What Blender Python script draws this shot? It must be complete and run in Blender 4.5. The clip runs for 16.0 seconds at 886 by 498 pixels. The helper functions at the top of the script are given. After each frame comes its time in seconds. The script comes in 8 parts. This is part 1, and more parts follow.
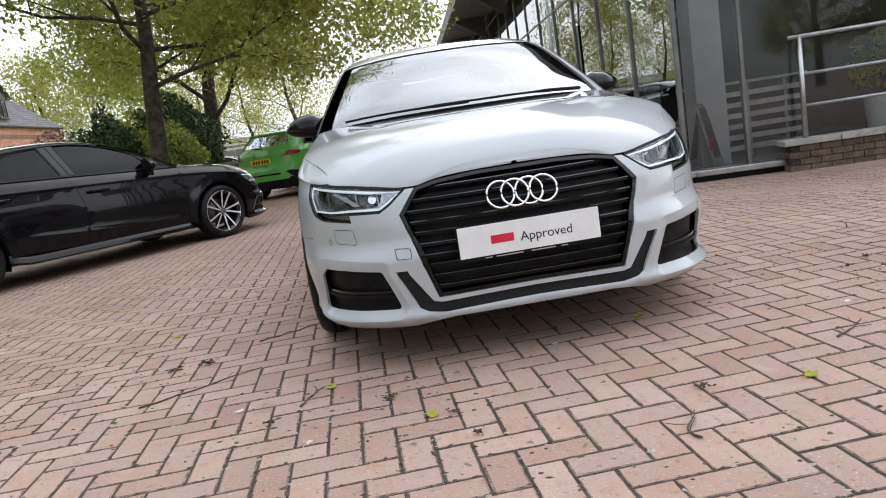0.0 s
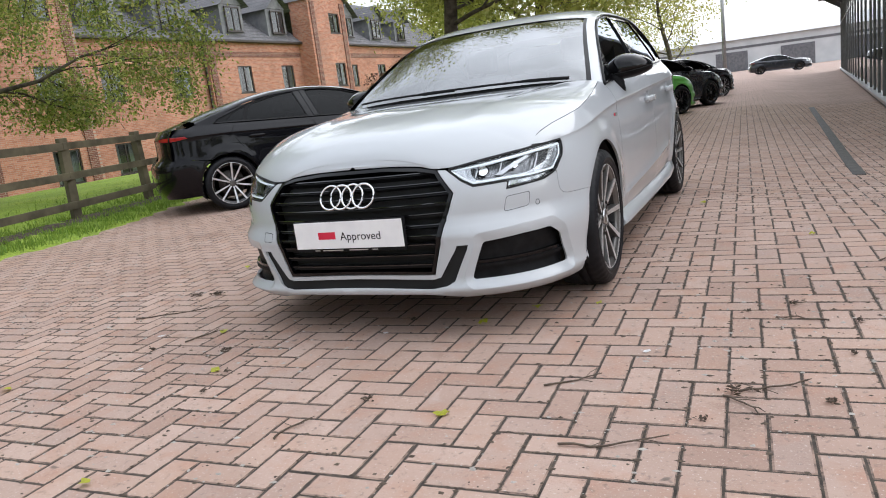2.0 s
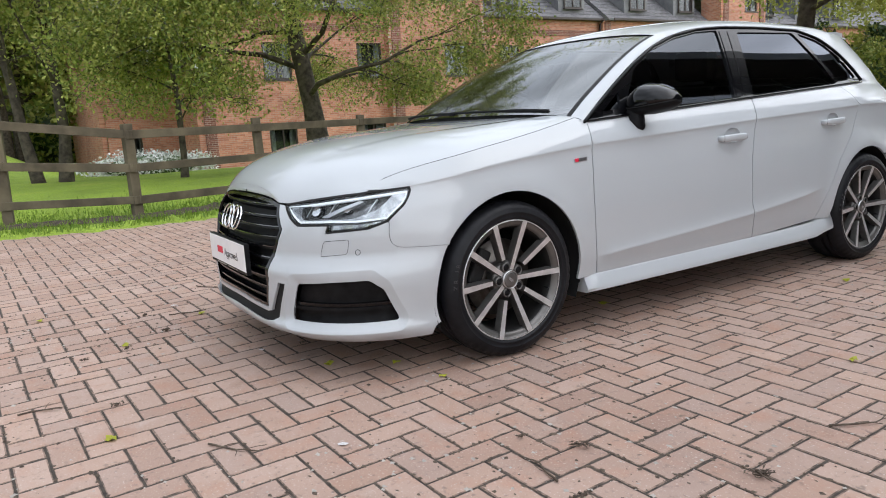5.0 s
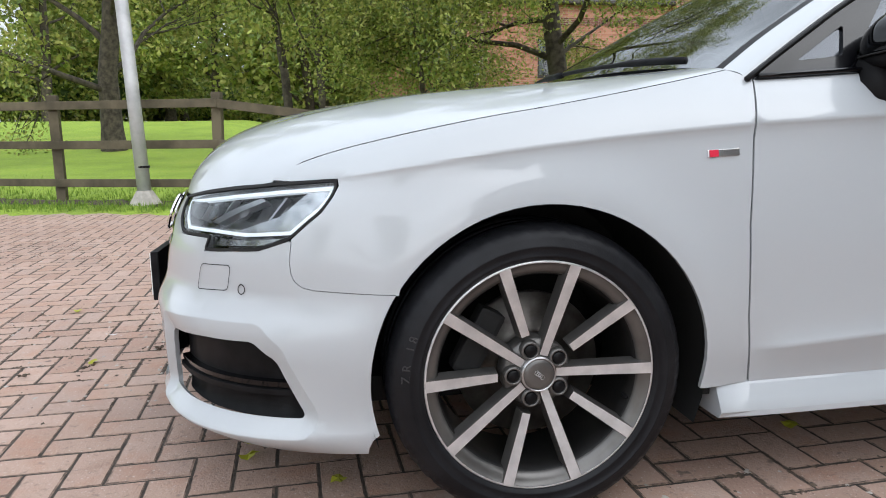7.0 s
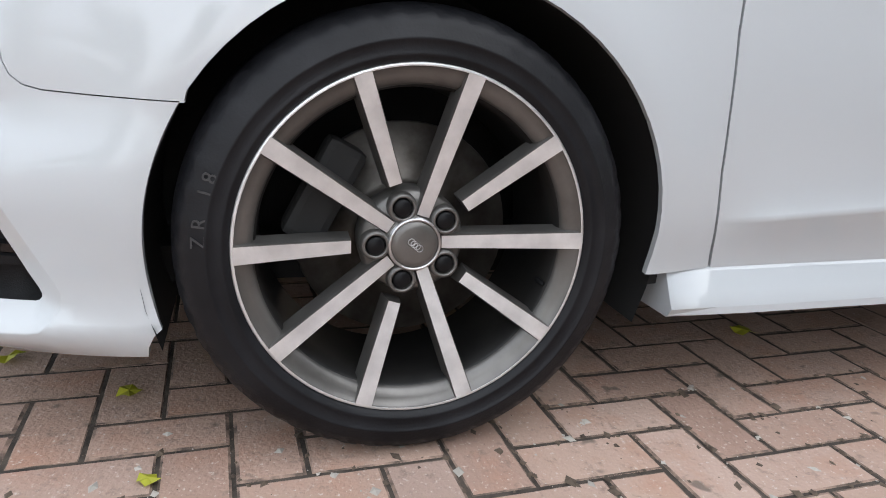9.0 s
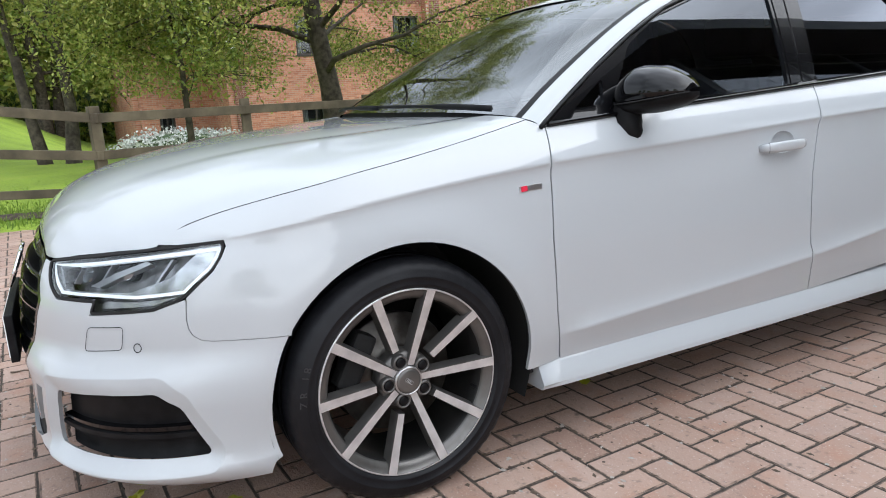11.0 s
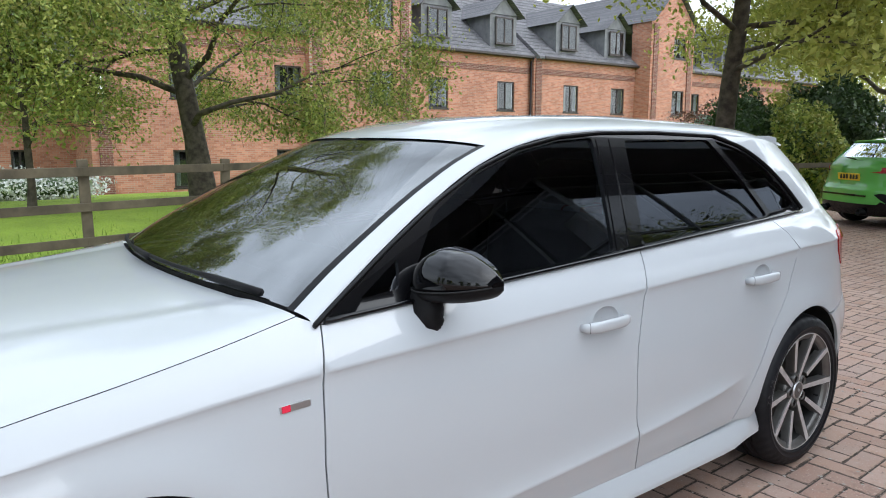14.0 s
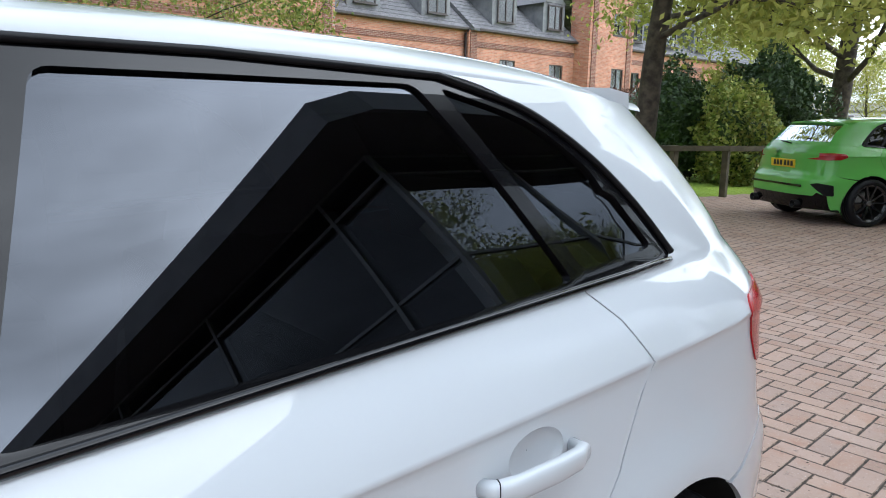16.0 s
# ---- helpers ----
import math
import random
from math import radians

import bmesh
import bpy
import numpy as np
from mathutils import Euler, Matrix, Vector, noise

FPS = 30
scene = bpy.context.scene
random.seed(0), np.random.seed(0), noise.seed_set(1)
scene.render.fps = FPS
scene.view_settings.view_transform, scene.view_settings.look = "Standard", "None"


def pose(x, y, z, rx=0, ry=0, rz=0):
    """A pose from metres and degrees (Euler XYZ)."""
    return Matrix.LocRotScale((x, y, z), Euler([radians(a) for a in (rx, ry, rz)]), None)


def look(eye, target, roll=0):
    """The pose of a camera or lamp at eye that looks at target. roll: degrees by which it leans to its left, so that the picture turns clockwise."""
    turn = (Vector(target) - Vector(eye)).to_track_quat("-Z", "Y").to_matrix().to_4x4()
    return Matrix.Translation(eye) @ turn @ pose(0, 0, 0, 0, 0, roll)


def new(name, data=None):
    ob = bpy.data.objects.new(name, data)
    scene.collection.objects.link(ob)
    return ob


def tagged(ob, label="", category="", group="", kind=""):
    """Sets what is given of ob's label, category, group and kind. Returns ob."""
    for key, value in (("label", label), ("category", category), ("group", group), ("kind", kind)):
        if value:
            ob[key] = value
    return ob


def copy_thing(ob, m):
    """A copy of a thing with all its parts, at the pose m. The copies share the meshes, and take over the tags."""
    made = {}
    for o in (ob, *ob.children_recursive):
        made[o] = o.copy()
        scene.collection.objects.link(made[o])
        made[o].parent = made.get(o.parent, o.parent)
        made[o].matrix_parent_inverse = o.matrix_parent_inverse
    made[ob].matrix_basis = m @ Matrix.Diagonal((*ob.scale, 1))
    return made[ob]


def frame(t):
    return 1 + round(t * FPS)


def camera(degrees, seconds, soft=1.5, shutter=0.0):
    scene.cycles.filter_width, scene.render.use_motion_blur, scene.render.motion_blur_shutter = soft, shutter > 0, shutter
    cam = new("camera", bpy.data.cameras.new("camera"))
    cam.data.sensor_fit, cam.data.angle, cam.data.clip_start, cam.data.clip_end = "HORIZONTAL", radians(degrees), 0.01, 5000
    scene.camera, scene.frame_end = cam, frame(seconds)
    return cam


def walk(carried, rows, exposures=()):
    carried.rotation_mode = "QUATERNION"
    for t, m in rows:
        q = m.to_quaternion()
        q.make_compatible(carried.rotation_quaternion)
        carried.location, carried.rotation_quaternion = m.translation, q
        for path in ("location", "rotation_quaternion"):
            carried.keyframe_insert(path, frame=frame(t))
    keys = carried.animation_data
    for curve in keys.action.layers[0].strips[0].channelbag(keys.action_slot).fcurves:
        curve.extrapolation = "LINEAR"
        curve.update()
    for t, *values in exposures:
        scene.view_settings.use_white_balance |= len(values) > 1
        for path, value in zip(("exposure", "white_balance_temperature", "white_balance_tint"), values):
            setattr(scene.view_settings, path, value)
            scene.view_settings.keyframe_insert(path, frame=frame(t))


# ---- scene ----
cam = camera(63.8, 16.0, soft=1.0)
PATH = [
    (0, (-0.492, -3.394, 0.863), (-0.355, -1.425, 0.539), -8.8),
    (0.5, (0.004, -3.426, 0.913), (-0.09, -1.466, 0.528), -9.2),
    (1, (0.553, -3.447, 0.885), (0.111, -1.526, 0.55), -10.3),
    (1.5, (1.1, -3.413, 0.883), (0.441, -1.557, 0.531), -8.6),
    (2, (1.611, -3.303, 0.931), (0.747, -1.544, 0.533), -7.3),
    (2.5, (2.094, -3.186, 0.931), (0.977, -1.565, 0.58), -7.2),
    (3, (2.484, -2.963, 0.923), (1.205, -1.472, 0.55), -6.7),
    (3.5, (2.784, -2.688, 0.951), (1.366, -1.329, 0.568), -5.9),
    (4, (3.054, -2.389, 0.977), (1.525, -1.156, 0.6), -5.1),
    (4.2, (3.119, -2.262, 0.976), (1.555, -1.073, 0.6), -4.7),
    (6.3, (2.718, -0.833, 0.908), (0.888, -0.094, 0.583), -1.3),
    (6.5, (2.571, -0.722, 0.878), (0.71, -0.065, 0.555), -1.1),
    (7, (2.227, -0.428, 0.821), (0.28, -0.103, 0.496), -0.8),
    (7.5, (1.955, -0.299, 0.741), (0.011, -0.021, 0.364), 0.9),
    (8, (1.778, -0.19, 0.601), (-0.145, 0.077, 0.123), 1.0),
    (8.2, (1.756, -0.168, 0.566), (-0.153, 0.091, 0.031), 1.3),
    (10.3, (2.116, -0.466, 0.821), (0.405, 0.445, 0.329), 3.7),
    (10.5, (2.233, -0.519, 0.884), (0.501, 0.364, 0.41), 3.1),
    (11, (2.409, -0.699, 1.019), (0.679, 0.213, 0.601), -3.2),
    (11.5, (2.415, -0.828, 1.119), (0.823, 0.316, 0.723), -4.5),
    (12, (2.433, -0.834, 1.173), (0.93, 0.444, 0.842), -3.8),
    (12.5, (2.463, -0.787, 1.215), (0.971, 0.488, 0.829), -3.2),
    (13, (2.459, -0.699, 1.268), (0.929, 0.535, 0.898), -0.8),
    (13.5, (2.39, -0.522, 1.3), (0.828, 0.683, 0.968), 0.4),
    (14, (2.212, -0.241, 1.335), (0.639, 0.957, 1.035), 0.1),
    (14.5, (2.051, 0.126, 1.317), (0.485, 1.335, 1.025), -0.5),
    (15, (1.87, 0.601, 1.327), (0.328, 1.838, 1.024), -0.8),
    (15.5, (1.633, 1.098, 1.31), (0.124, 2.368, 0.978), -0.4),
    (16, (1.445, 1.582, 1.294), (-0.026, 2.887, 0.932), 1.3),
]
walk(cam, [(t, look(eye, target, roll)) for t, eye, target, roll in PATH], [(0, 0.84, 6150, 11), (4, 0.86, 6150, 11), (7.4, 1.02, 6080, 9), (8.2, 1.28, 6120, 9), (12, 1.02, 5950, 9), (14, 1.10, 5850, 8), (16, 1.28, 5700, 7)])


# ---- world and light ----
world = bpy.data.worlds.new("overcast_sky")
scene.world = world
world.use_nodes = True
wn, wl = world.node_tree.nodes, world.node_tree.links
wn.clear()
w_out = wn.new("ShaderNodeOutputWorld")
w_bg = wn.new("ShaderNodeBackground")
w_sky = wn.new("ShaderNodeTexSky")
w_sky.sky_type, w_sky.sun_disc = "NISHITA", False
SUN_EL, SUN_ROT = radians(38), radians(52)
w_sky.sun_elevation, w_sky.sun_rotation = SUN_EL, SUN_ROT
w_sky.air_density, w_sky.dust_density, w_sky.ozone_density = 1.0, 4.0, 1.0
w_hsv = wn.new("ShaderNodeHueSaturation")
w_hsv.inputs["Saturation"].default_value = 0.45
w_tc = wn.new("ShaderNodeTexCoord")
w_map = wn.new("ShaderNodeMapping")
w_map.inputs["Scale"].default_value = (1.0, 1.0, 2.6)
w_noise = wn.new("ShaderNodeTexNoise")
w_noise.inputs["Scale"].default_value, w_noise.inputs["Detail"].default_value = 2.2, 6.0
w_ramp = wn.new("ShaderNodeMapRange")
w_ramp.inputs["From Min"].default_value, w_ramp.inputs["From Max"].default_value = 0.3, 0.7
w_ramp.inputs["To Min"].default_value, w_ramp.inputs["To Max"].default_value = 0.62, 1.42
w_mul = wn.new("ShaderNodeMixRGB")
w_mul.blend_type = "MULTIPLY"
w_mul.inputs["Fac"].default_value = 1.0
wl.new(w_tc.outputs["Generated"], w_map.inputs["Vector"])
wl.new(w_map.outputs["Vector"], w_noise.inputs["Vector"])
wl.new(w_noise.outputs["Fac"], w_ramp.inputs["Value"])
w_dot = wn.new("ShaderNodeVectorMath")
w_dot.operation = "DOT_PRODUCT"
w_dot.inputs[1].default_value = (math.cos(SUN_EL) * math.sin(SUN_ROT), math.cos(SUN_EL) * math.cos(SUN_ROT), math.sin(SUN_EL))
wl.new(w_tc.outputs["Generated"], w_dot.inputs[0])
w_side = wn.new("ShaderNodeMapRange")
w_side.interpolation_type = "SMOOTHSTEP"
w_side.inputs["From Min"].default_value, w_side.inputs["From Max"].default_value = -0.9, 1.1
w_side.inputs["To Min"].default_value, w_side.inputs["To Max"].default_value = 0.64, 1.36
wl.new(w_dot.outputs["Value"], w_side.inputs["Value"])
w_glow = wn.new("ShaderNodeMath")
w_glow.operation = "MULTIPLY"
wl.new(w_ramp.outputs["Result"], w_glow.inputs[0])
wl.new(w_side.outputs["Result"], w_glow.inputs[1])
w_gam = wn.new("ShaderNodeGamma")
w_gam.inputs["Gamma"].default_value = 0.3
wl.new(w_sky.outputs["Color"], w_gam.inputs["Color"])
wl.new(w_gam.outputs["Color"], w_hsv.inputs["Color"])
wl.new(w_hsv.outputs["Color"], w_mul.inputs["Color1"])
wl.new(w_glow.outputs["Value"], w_mul.inputs["Color2"])
wl.new(w_mul.outputs["Color"], w_bg.inputs["Color"])
w_bg.inputs["Strength"].default_value = 0.56
wl.new(w_bg.outputs["Background"], w_out.inputs["Surface"])
sun = new("sun", bpy.data.lights.new("sun", "SUN"))
sun.data.energy, sun.data.angle, sun.data.color = 0.5, radians(160), (1.0, 0.985, 0.96)
sun.matrix_world = look((0, 0, 30), (0 - 30 * math.cos(SUN_EL) * math.sin(SUN_ROT) / math.sin(SUN_EL), -30 * math.cos(SUN_EL) * math.cos(SUN_ROT) / math.sin(SUN_EL), 0))


# ---- materials ----
def nodes_of(name):
    m = bpy.data.materials.new(name)
    m.use_nodes = True
    return m, m.node_tree.nodes, m.node_tree.links, m.node_tree.nodes["Principled BSDF"]


def noise_node(n, l, scale, detail=4.0, coord="Object", rough=0.55):
    tc = n.new("ShaderNodeTexCoord")
    tx = n.new("ShaderNodeTexNoise")
    tx.inputs["Scale"].default_value, tx.inputs["Detail"].default_value, tx.inputs["Roughness"].default_value = scale, detail, rough
    l.new(tc.outputs[coord], tx.inputs["Vector"])
    return tx


def ramp_node(n, l, src, stops):
    r = n.new("ShaderNodeValToRGB")
    els = r.color_ramp.elements
    while len(els) < len(stops):
        els.new(0.5)
    for e, (p, c) in zip(els, stops):
        e.position, e.color = p, (*c, 1)
    l.new(src, r.inputs["Fac"])
    return r


def bump_to(n, l, src, b, strength, distance=0.01):
    bp = n.new("ShaderNodeBump")
    bp.inputs["Strength"].default_value, bp.inputs["Distance"].default_value = strength, distance
    l.new(src, bp.inputs["Height"])
    l.new(bp.outputs["Normal"], b.inputs["Normal"])
    return bp


def mottled(name, dark, light, scale=8.0, rough=0.7, metal=0.0, bump=0.2, fine=60.0, detail=5.0, spread=(0.35, 0.65), spec=0.5):
    """A surface whose colour drifts between two tones, with fine relief."""
    m, n, l, b = nodes_of(name)
    tx = noise_node(n, l, scale, detail)
    rp = ramp_node(n, l, tx.outputs["Fac"], [(spread[0], dark), (spread[1], light)])
    l.new(rp.outputs["Color"], b.inputs["Base Color"])
    b.inputs["Roughness"].default_value, b.inputs["Metallic"].default_value = rough, metal
    b.inputs["Specular IOR Level"].default_value = spec
    if bump:
        fx = noise_node(n, l, fine, 3.0)
        bump_to(n, l, fx.outputs["Fac"], b, bump, 0.004)
    return m


def paint(name, rgb, rough=0.22, flake=0.0, coat=1.0, dust=0.04, coat_ior=1.5):
    """Car paint: a coloured base under a clear coat, with a thin uneven film of dust."""
    m, n, l, b = nodes_of(name)
    tx = noise_node(n, l, 5.0, 6.0)
    film = [c * (1 - dust) + 0.25 * dust for c in rgb]
    rp = ramp_node(n, l, tx.outputs["Fac"], [(0.35, rgb), (0.75, film)])
    l.new(rp.outputs["Color"], b.inputs["Base Color"])
    b.inputs["Metallic"].default_value = flake
    rr = n.new("ShaderNodeMapRange")
    rr.inputs["To Min"].default_value, rr.inputs["To Max"].default_value = rough, rough + 0.12
    l.new(tx.outputs["Fac"], rr.inputs["Value"])
    l.new(rr.outputs["Result"], b.inputs["Roughness"])
    b.inputs["Coat Weight"].default_value, b.inputs["Coat Roughness"].default_value = coat, 0.012
    b.inputs["Coat IOR"].default_value = coat_ior
    b.inputs["Specular IOR Level"].default_value = 0.1
    return m


def pane(name, tint, ior=1.65, rough=0.0, tone=(0.95, 0.97, 0.98)):
    """Thin tinted glass: what is behind it shows through the tint, and the gloss grows at flat angles."""
    m = bpy.data.materials.new(name)
    m.use_nodes = True
    n, l = m.node_tree.nodes, m.node_tree.links
    n.clear()
    out, mix = n.new("ShaderNodeOutputMaterial"), n.new("ShaderNodeMixShader")
    tr, gl, fr = n.new("ShaderNodeBsdfTransparent"), n.new("ShaderNodeBsdfGlossy"), n.new("ShaderNodeFresnel")
    tr.inputs["Color"].default_value = (*tint, 1)
    gl.inputs["Roughness"].default_value = rough
    gl.inputs["Color"].default_value = (*tone, 1)
    fr.inputs["IOR"].default_value = ior
    l.new(fr.outputs["Fac"], mix.inputs["Fac"])
    l.new(tr.outputs["BSDF"], mix.inputs[1])
    l.new(gl.outputs["BSDF"], mix.inputs[2])
    l.new(mix.outputs["Shader"], out.inputs["Surface"])
    return m


def glowing(name, rgb, strength):
    m, n, l, b = nodes_of(name)
    b.inputs["Base Color"].default_value = (*rgb, 1)
    b.inputs["Emission Color"].default_value = (*rgb, 1)
    b.inputs["Emission Strength"].default_value = strength
    return m


M_WHITE = paint("white_car_paint", (0.435, 0.456, 0.474), 0.25, dust=0.02, coat_ior=1.5)
M_BLACKCAR = paint("black_car_paint", (0.0022, 0.0020, 0.0034), 0.15, dust=0.0, coat_ior=1.29)
M_GREENCAR = paint("green_car_paint", (0.13, 0.42, 0.08), 0.25)
M_GREYCAR = paint("dark_grey_car_paint", (0.03, 0.033, 0.04), 0.2, 0.3)
M_GLOSSBLACK = paint("gloss_black_trim", (0.002, 0.002, 0.0026), 0.12, dust=0.0, coat_ior=1.33)
M_MIRRORCAP = paint("polished_black_mirror_cap", (0.002, 0.002, 0.0025), 0.06, dust=0.0, coat_ior=1.34)
M_GRILLEEDGE = paint("polished_black_grille_edge", (0.004, 0.004, 0.005), 0.1, dust=0.0, coat_ior=1.7)
M_TRIM = mottled("satin_black_trim", (0.004, 0.004, 0.0045), (0.008, 0.008, 0.009), 12, 0.36, bump=0.03, fine=300, spec=0.15)
M_PLASTIC = mottled("grained_black_plastic", (0.005, 0.005, 0.0055), (0.011, 0.011, 0.012), 20, 0.5, bump=0.15, fine=400, spec=0.12)
# Near-black for hidden parts and seals, and for painted shade in openings.
M_VOID = mottled("underbody_and_recess_shade_black", (0.003, 0.003, 0.003), (0.007, 0.007, 0.007), 6, 0.8, bump=0)
M_TYRE = mottled("tyre_rubber", (0.005, 0.0052, 0.0066), (0.011, 0.0114, 0.0135), 9, 0.46, bump=0.12, fine=220, spec=0.2)
M_TYREMARK = mottled("raised_rubber", (0.022, 0.022, 0.024), (0.036, 0.036, 0.038), 9, 0.5, bump=0)
M_ALLOY = mottled("machined_alloy", (0.58, 0.59, 0.60), (0.72, 0.73, 0.74), 30, 0.36, 0.75, 0.05, 500)
M_ALLOYDARK = mottled("grey_painted_alloy", (0.10, 0.095, 0.09), (0.145, 0.139, 0.132), 14, 0.36, 0.6, 0.04, 300)
M_RIMBLACK = paint("black_painted_alloy", (0.008, 0.008, 0.009), 0.2)
M_DISC = mottled("brake_disc_steel", (0.09, 0.08, 0.07), (0.20, 0.185, 0.17), 18, 0.42, 0.9, 0.05, 200)
M_CHROME = mottled("chrome", (0.72, 0.72, 0.73), (0.85, 0.85, 0.86), 10, 0.09, 1.0, 0)
M_SATIN = mottled("brushed_steel", (0.45, 0.45, 0.46), (0.6, 0.6, 0.61), 12, 0.33, 1.0, 0.03, 300)
M_DRL = glowing("lit_light_guide", (0.80, 0.84, 0.87), 0.22)
M_REFLECTOR = mottled("lamp_reflector", (0.26, 0.265, 0.275), (0.56, 0.57, 0.58), 25, 0.2, 0.85, 0.1, 90)
M_LENS = pane("clear_lamp_lens", (0.92, 0.94, 0.95), 1.38)
M_SCREEN = pane("windscreen_glass", (0.20, 0.23, 0.24), 3.1)
M_SIDEGLASS = pane("tinted_side_glass", (0.10, 0.12, 0.13), 1.68, tone=(0.86, 0.91, 1.0))
M_PARKEDGLASS = pane("parked_car_glass", (0.02, 0.024, 0.026), 1.30)
M_BARREL = mottled("dark_rim_barrel", (0.012, 0.012, 0.012), (0.024, 0.023, 0.022), 12, 0.5, 0.4, 0.05, 200)
M_PRIVACY = pane("dark_privacy_glass", (0.016, 0.019, 0.024), 1.72, tone=(0.82, 0.88, 1.0))
M_RED = mottled("red_lamp_plastic", (0.24, 0.006, 0.008), (0.36, 0.010, 0.012), 20, 0.12, 0, 0)
M_PLATEWHITE = mottled("white_plate_face", (0.74, 0.74, 0.75), (0.8, 0.8, 0.8), 15, 0.3, 0, 0)
M_PLATEYELLOW = mottled("yellow_plate_face", (0.75, 0.50, 0.02), (0.82, 0.56, 0.03), 15, 0.3, 0, 0)
M_INKBLACK = mottled("black_print", (0.01, 0.01, 0.012), (0.02, 0.02, 0.02), 10, 0.5, 0, 0)
M_INKRED = mottled("red_print", (0.55, 0.01, 0.04), (0.62, 0.015, 0.05), 10, 0.5, 0, 0)
M_BOWL = mottled("grey_lamp_bowl", (0.10, 0.10, 0.105), (0.34, 0.34, 0.35), 34, 0.22, 0.6, 0.1, 60)
M_SEAT = mottled("dark_seat_cloth", (0.012, 0.012, 0.013), (0.03, 0.03, 0.03), 60, 0.9, 0, 0.2, 300)
def brick_wall(name, axis, reds=((0.34, 0.128, 0.082), (0.51, 0.235, 0.160)), mortar=(0.38, 0.32, 0.275)):
    """Stretcher-bond facing brick, 225 by 75 mm, for walls too far off to show single bricks."""
    m, n, l, b = nodes_of(name)
    tc, sp, cb = n.new("ShaderNodeTexCoord"), n.new("ShaderNodeSeparateXYZ"), n.new("ShaderNodeCombineXYZ")
    l.new(tc.outputs["Object"], sp.inputs["Vector"])
    l.new(sp.outputs["Y" if axis == "x" else "X"], cb.inputs["X"])
    l.new(sp.outputs["Z"], cb.inputs["Y"])
    bt = n.new("ShaderNodeTexBrick")
    bt.inputs["Scale"].default_value = 1.0
    bt.inputs["Brick Width"].default_value, bt.inputs["Row Height"].default_value = 0.225, 0.075
    bt.inputs["Mortar Size"].default_value, bt.inputs["Mortar Smooth"].default_value = 0.006, 0.3
    bt.inputs["Color1"].default_value, bt.inputs["Color2"].default_value = (*reds[0], 1), (*reds[1], 1)
    bt.inputs["Mortar"].default_value = (*mortar, 1)
    l.new(cb.outputs["Vector"], bt.inputs["Vector"])
    tx = noise_node(n, l, 0.7, 6.0)
    rp = ramp_node(n, l, tx.outputs["Fac"], [(0.3, (0.72, 0.70, 0.68)), (0.7, (1.1, 1.08, 1.05))])
    mx = n.new("ShaderNodeMixRGB")
    mx.blend_type = "MULTIPLY"
    mx.inputs["Fac"].default_value = 0.8
    l.new(bt.outputs["Color"], mx.inputs["Color1"])
    l.new(rp.outputs["Color"], mx.inputs["Color2"])
    l.new(mx.outputs["Color"], b.inputs["Base Color"])
    b.inputs["Roughness"].default_value = 0.85
    bump_to(n, l, bt.outputs["Fac"], b, -0.4, 0.006)
    return m


def leafy(name, tones, trans=0.35):
    """Leaves that let some light through; every leaf has its own tone."""
    m = bpy.data.materials.new(name)
    m.use_nodes = True
    n, l = m.node_tree.nodes, m.node_tree.links
    n.clear()
    out, mix = n.new("ShaderNodeOutputMaterial"), n.new("ShaderNodeMixShader")
    geo = n.new("ShaderNodeNewGeometry")
    rp = ramp_node(n, l, geo.outputs["Random Per Island"], [(k / (len(tones) - 1), c) for k, c in enumerate(tones)])
    df, tr = n.new("ShaderNodeBsdfPrincipled"), n.new("ShaderNodeBsdfTranslucent")
    df.inputs["Roughness"].default_value = 0.55
    l.new(rp.outputs["Color"], df.inputs["Base Color"])
    l.new(rp.outputs["Color"], tr.inputs["Color"])
    mix.inputs["Fac"].default_value = trans
    l.new(df.outputs["BSDF"], mix.inputs[1])
    l.new(tr.outputs["BSDF"], mix.inputs[2])
    l.new(mix.outputs["Shader"], out.inputs["Surface"])
    return m


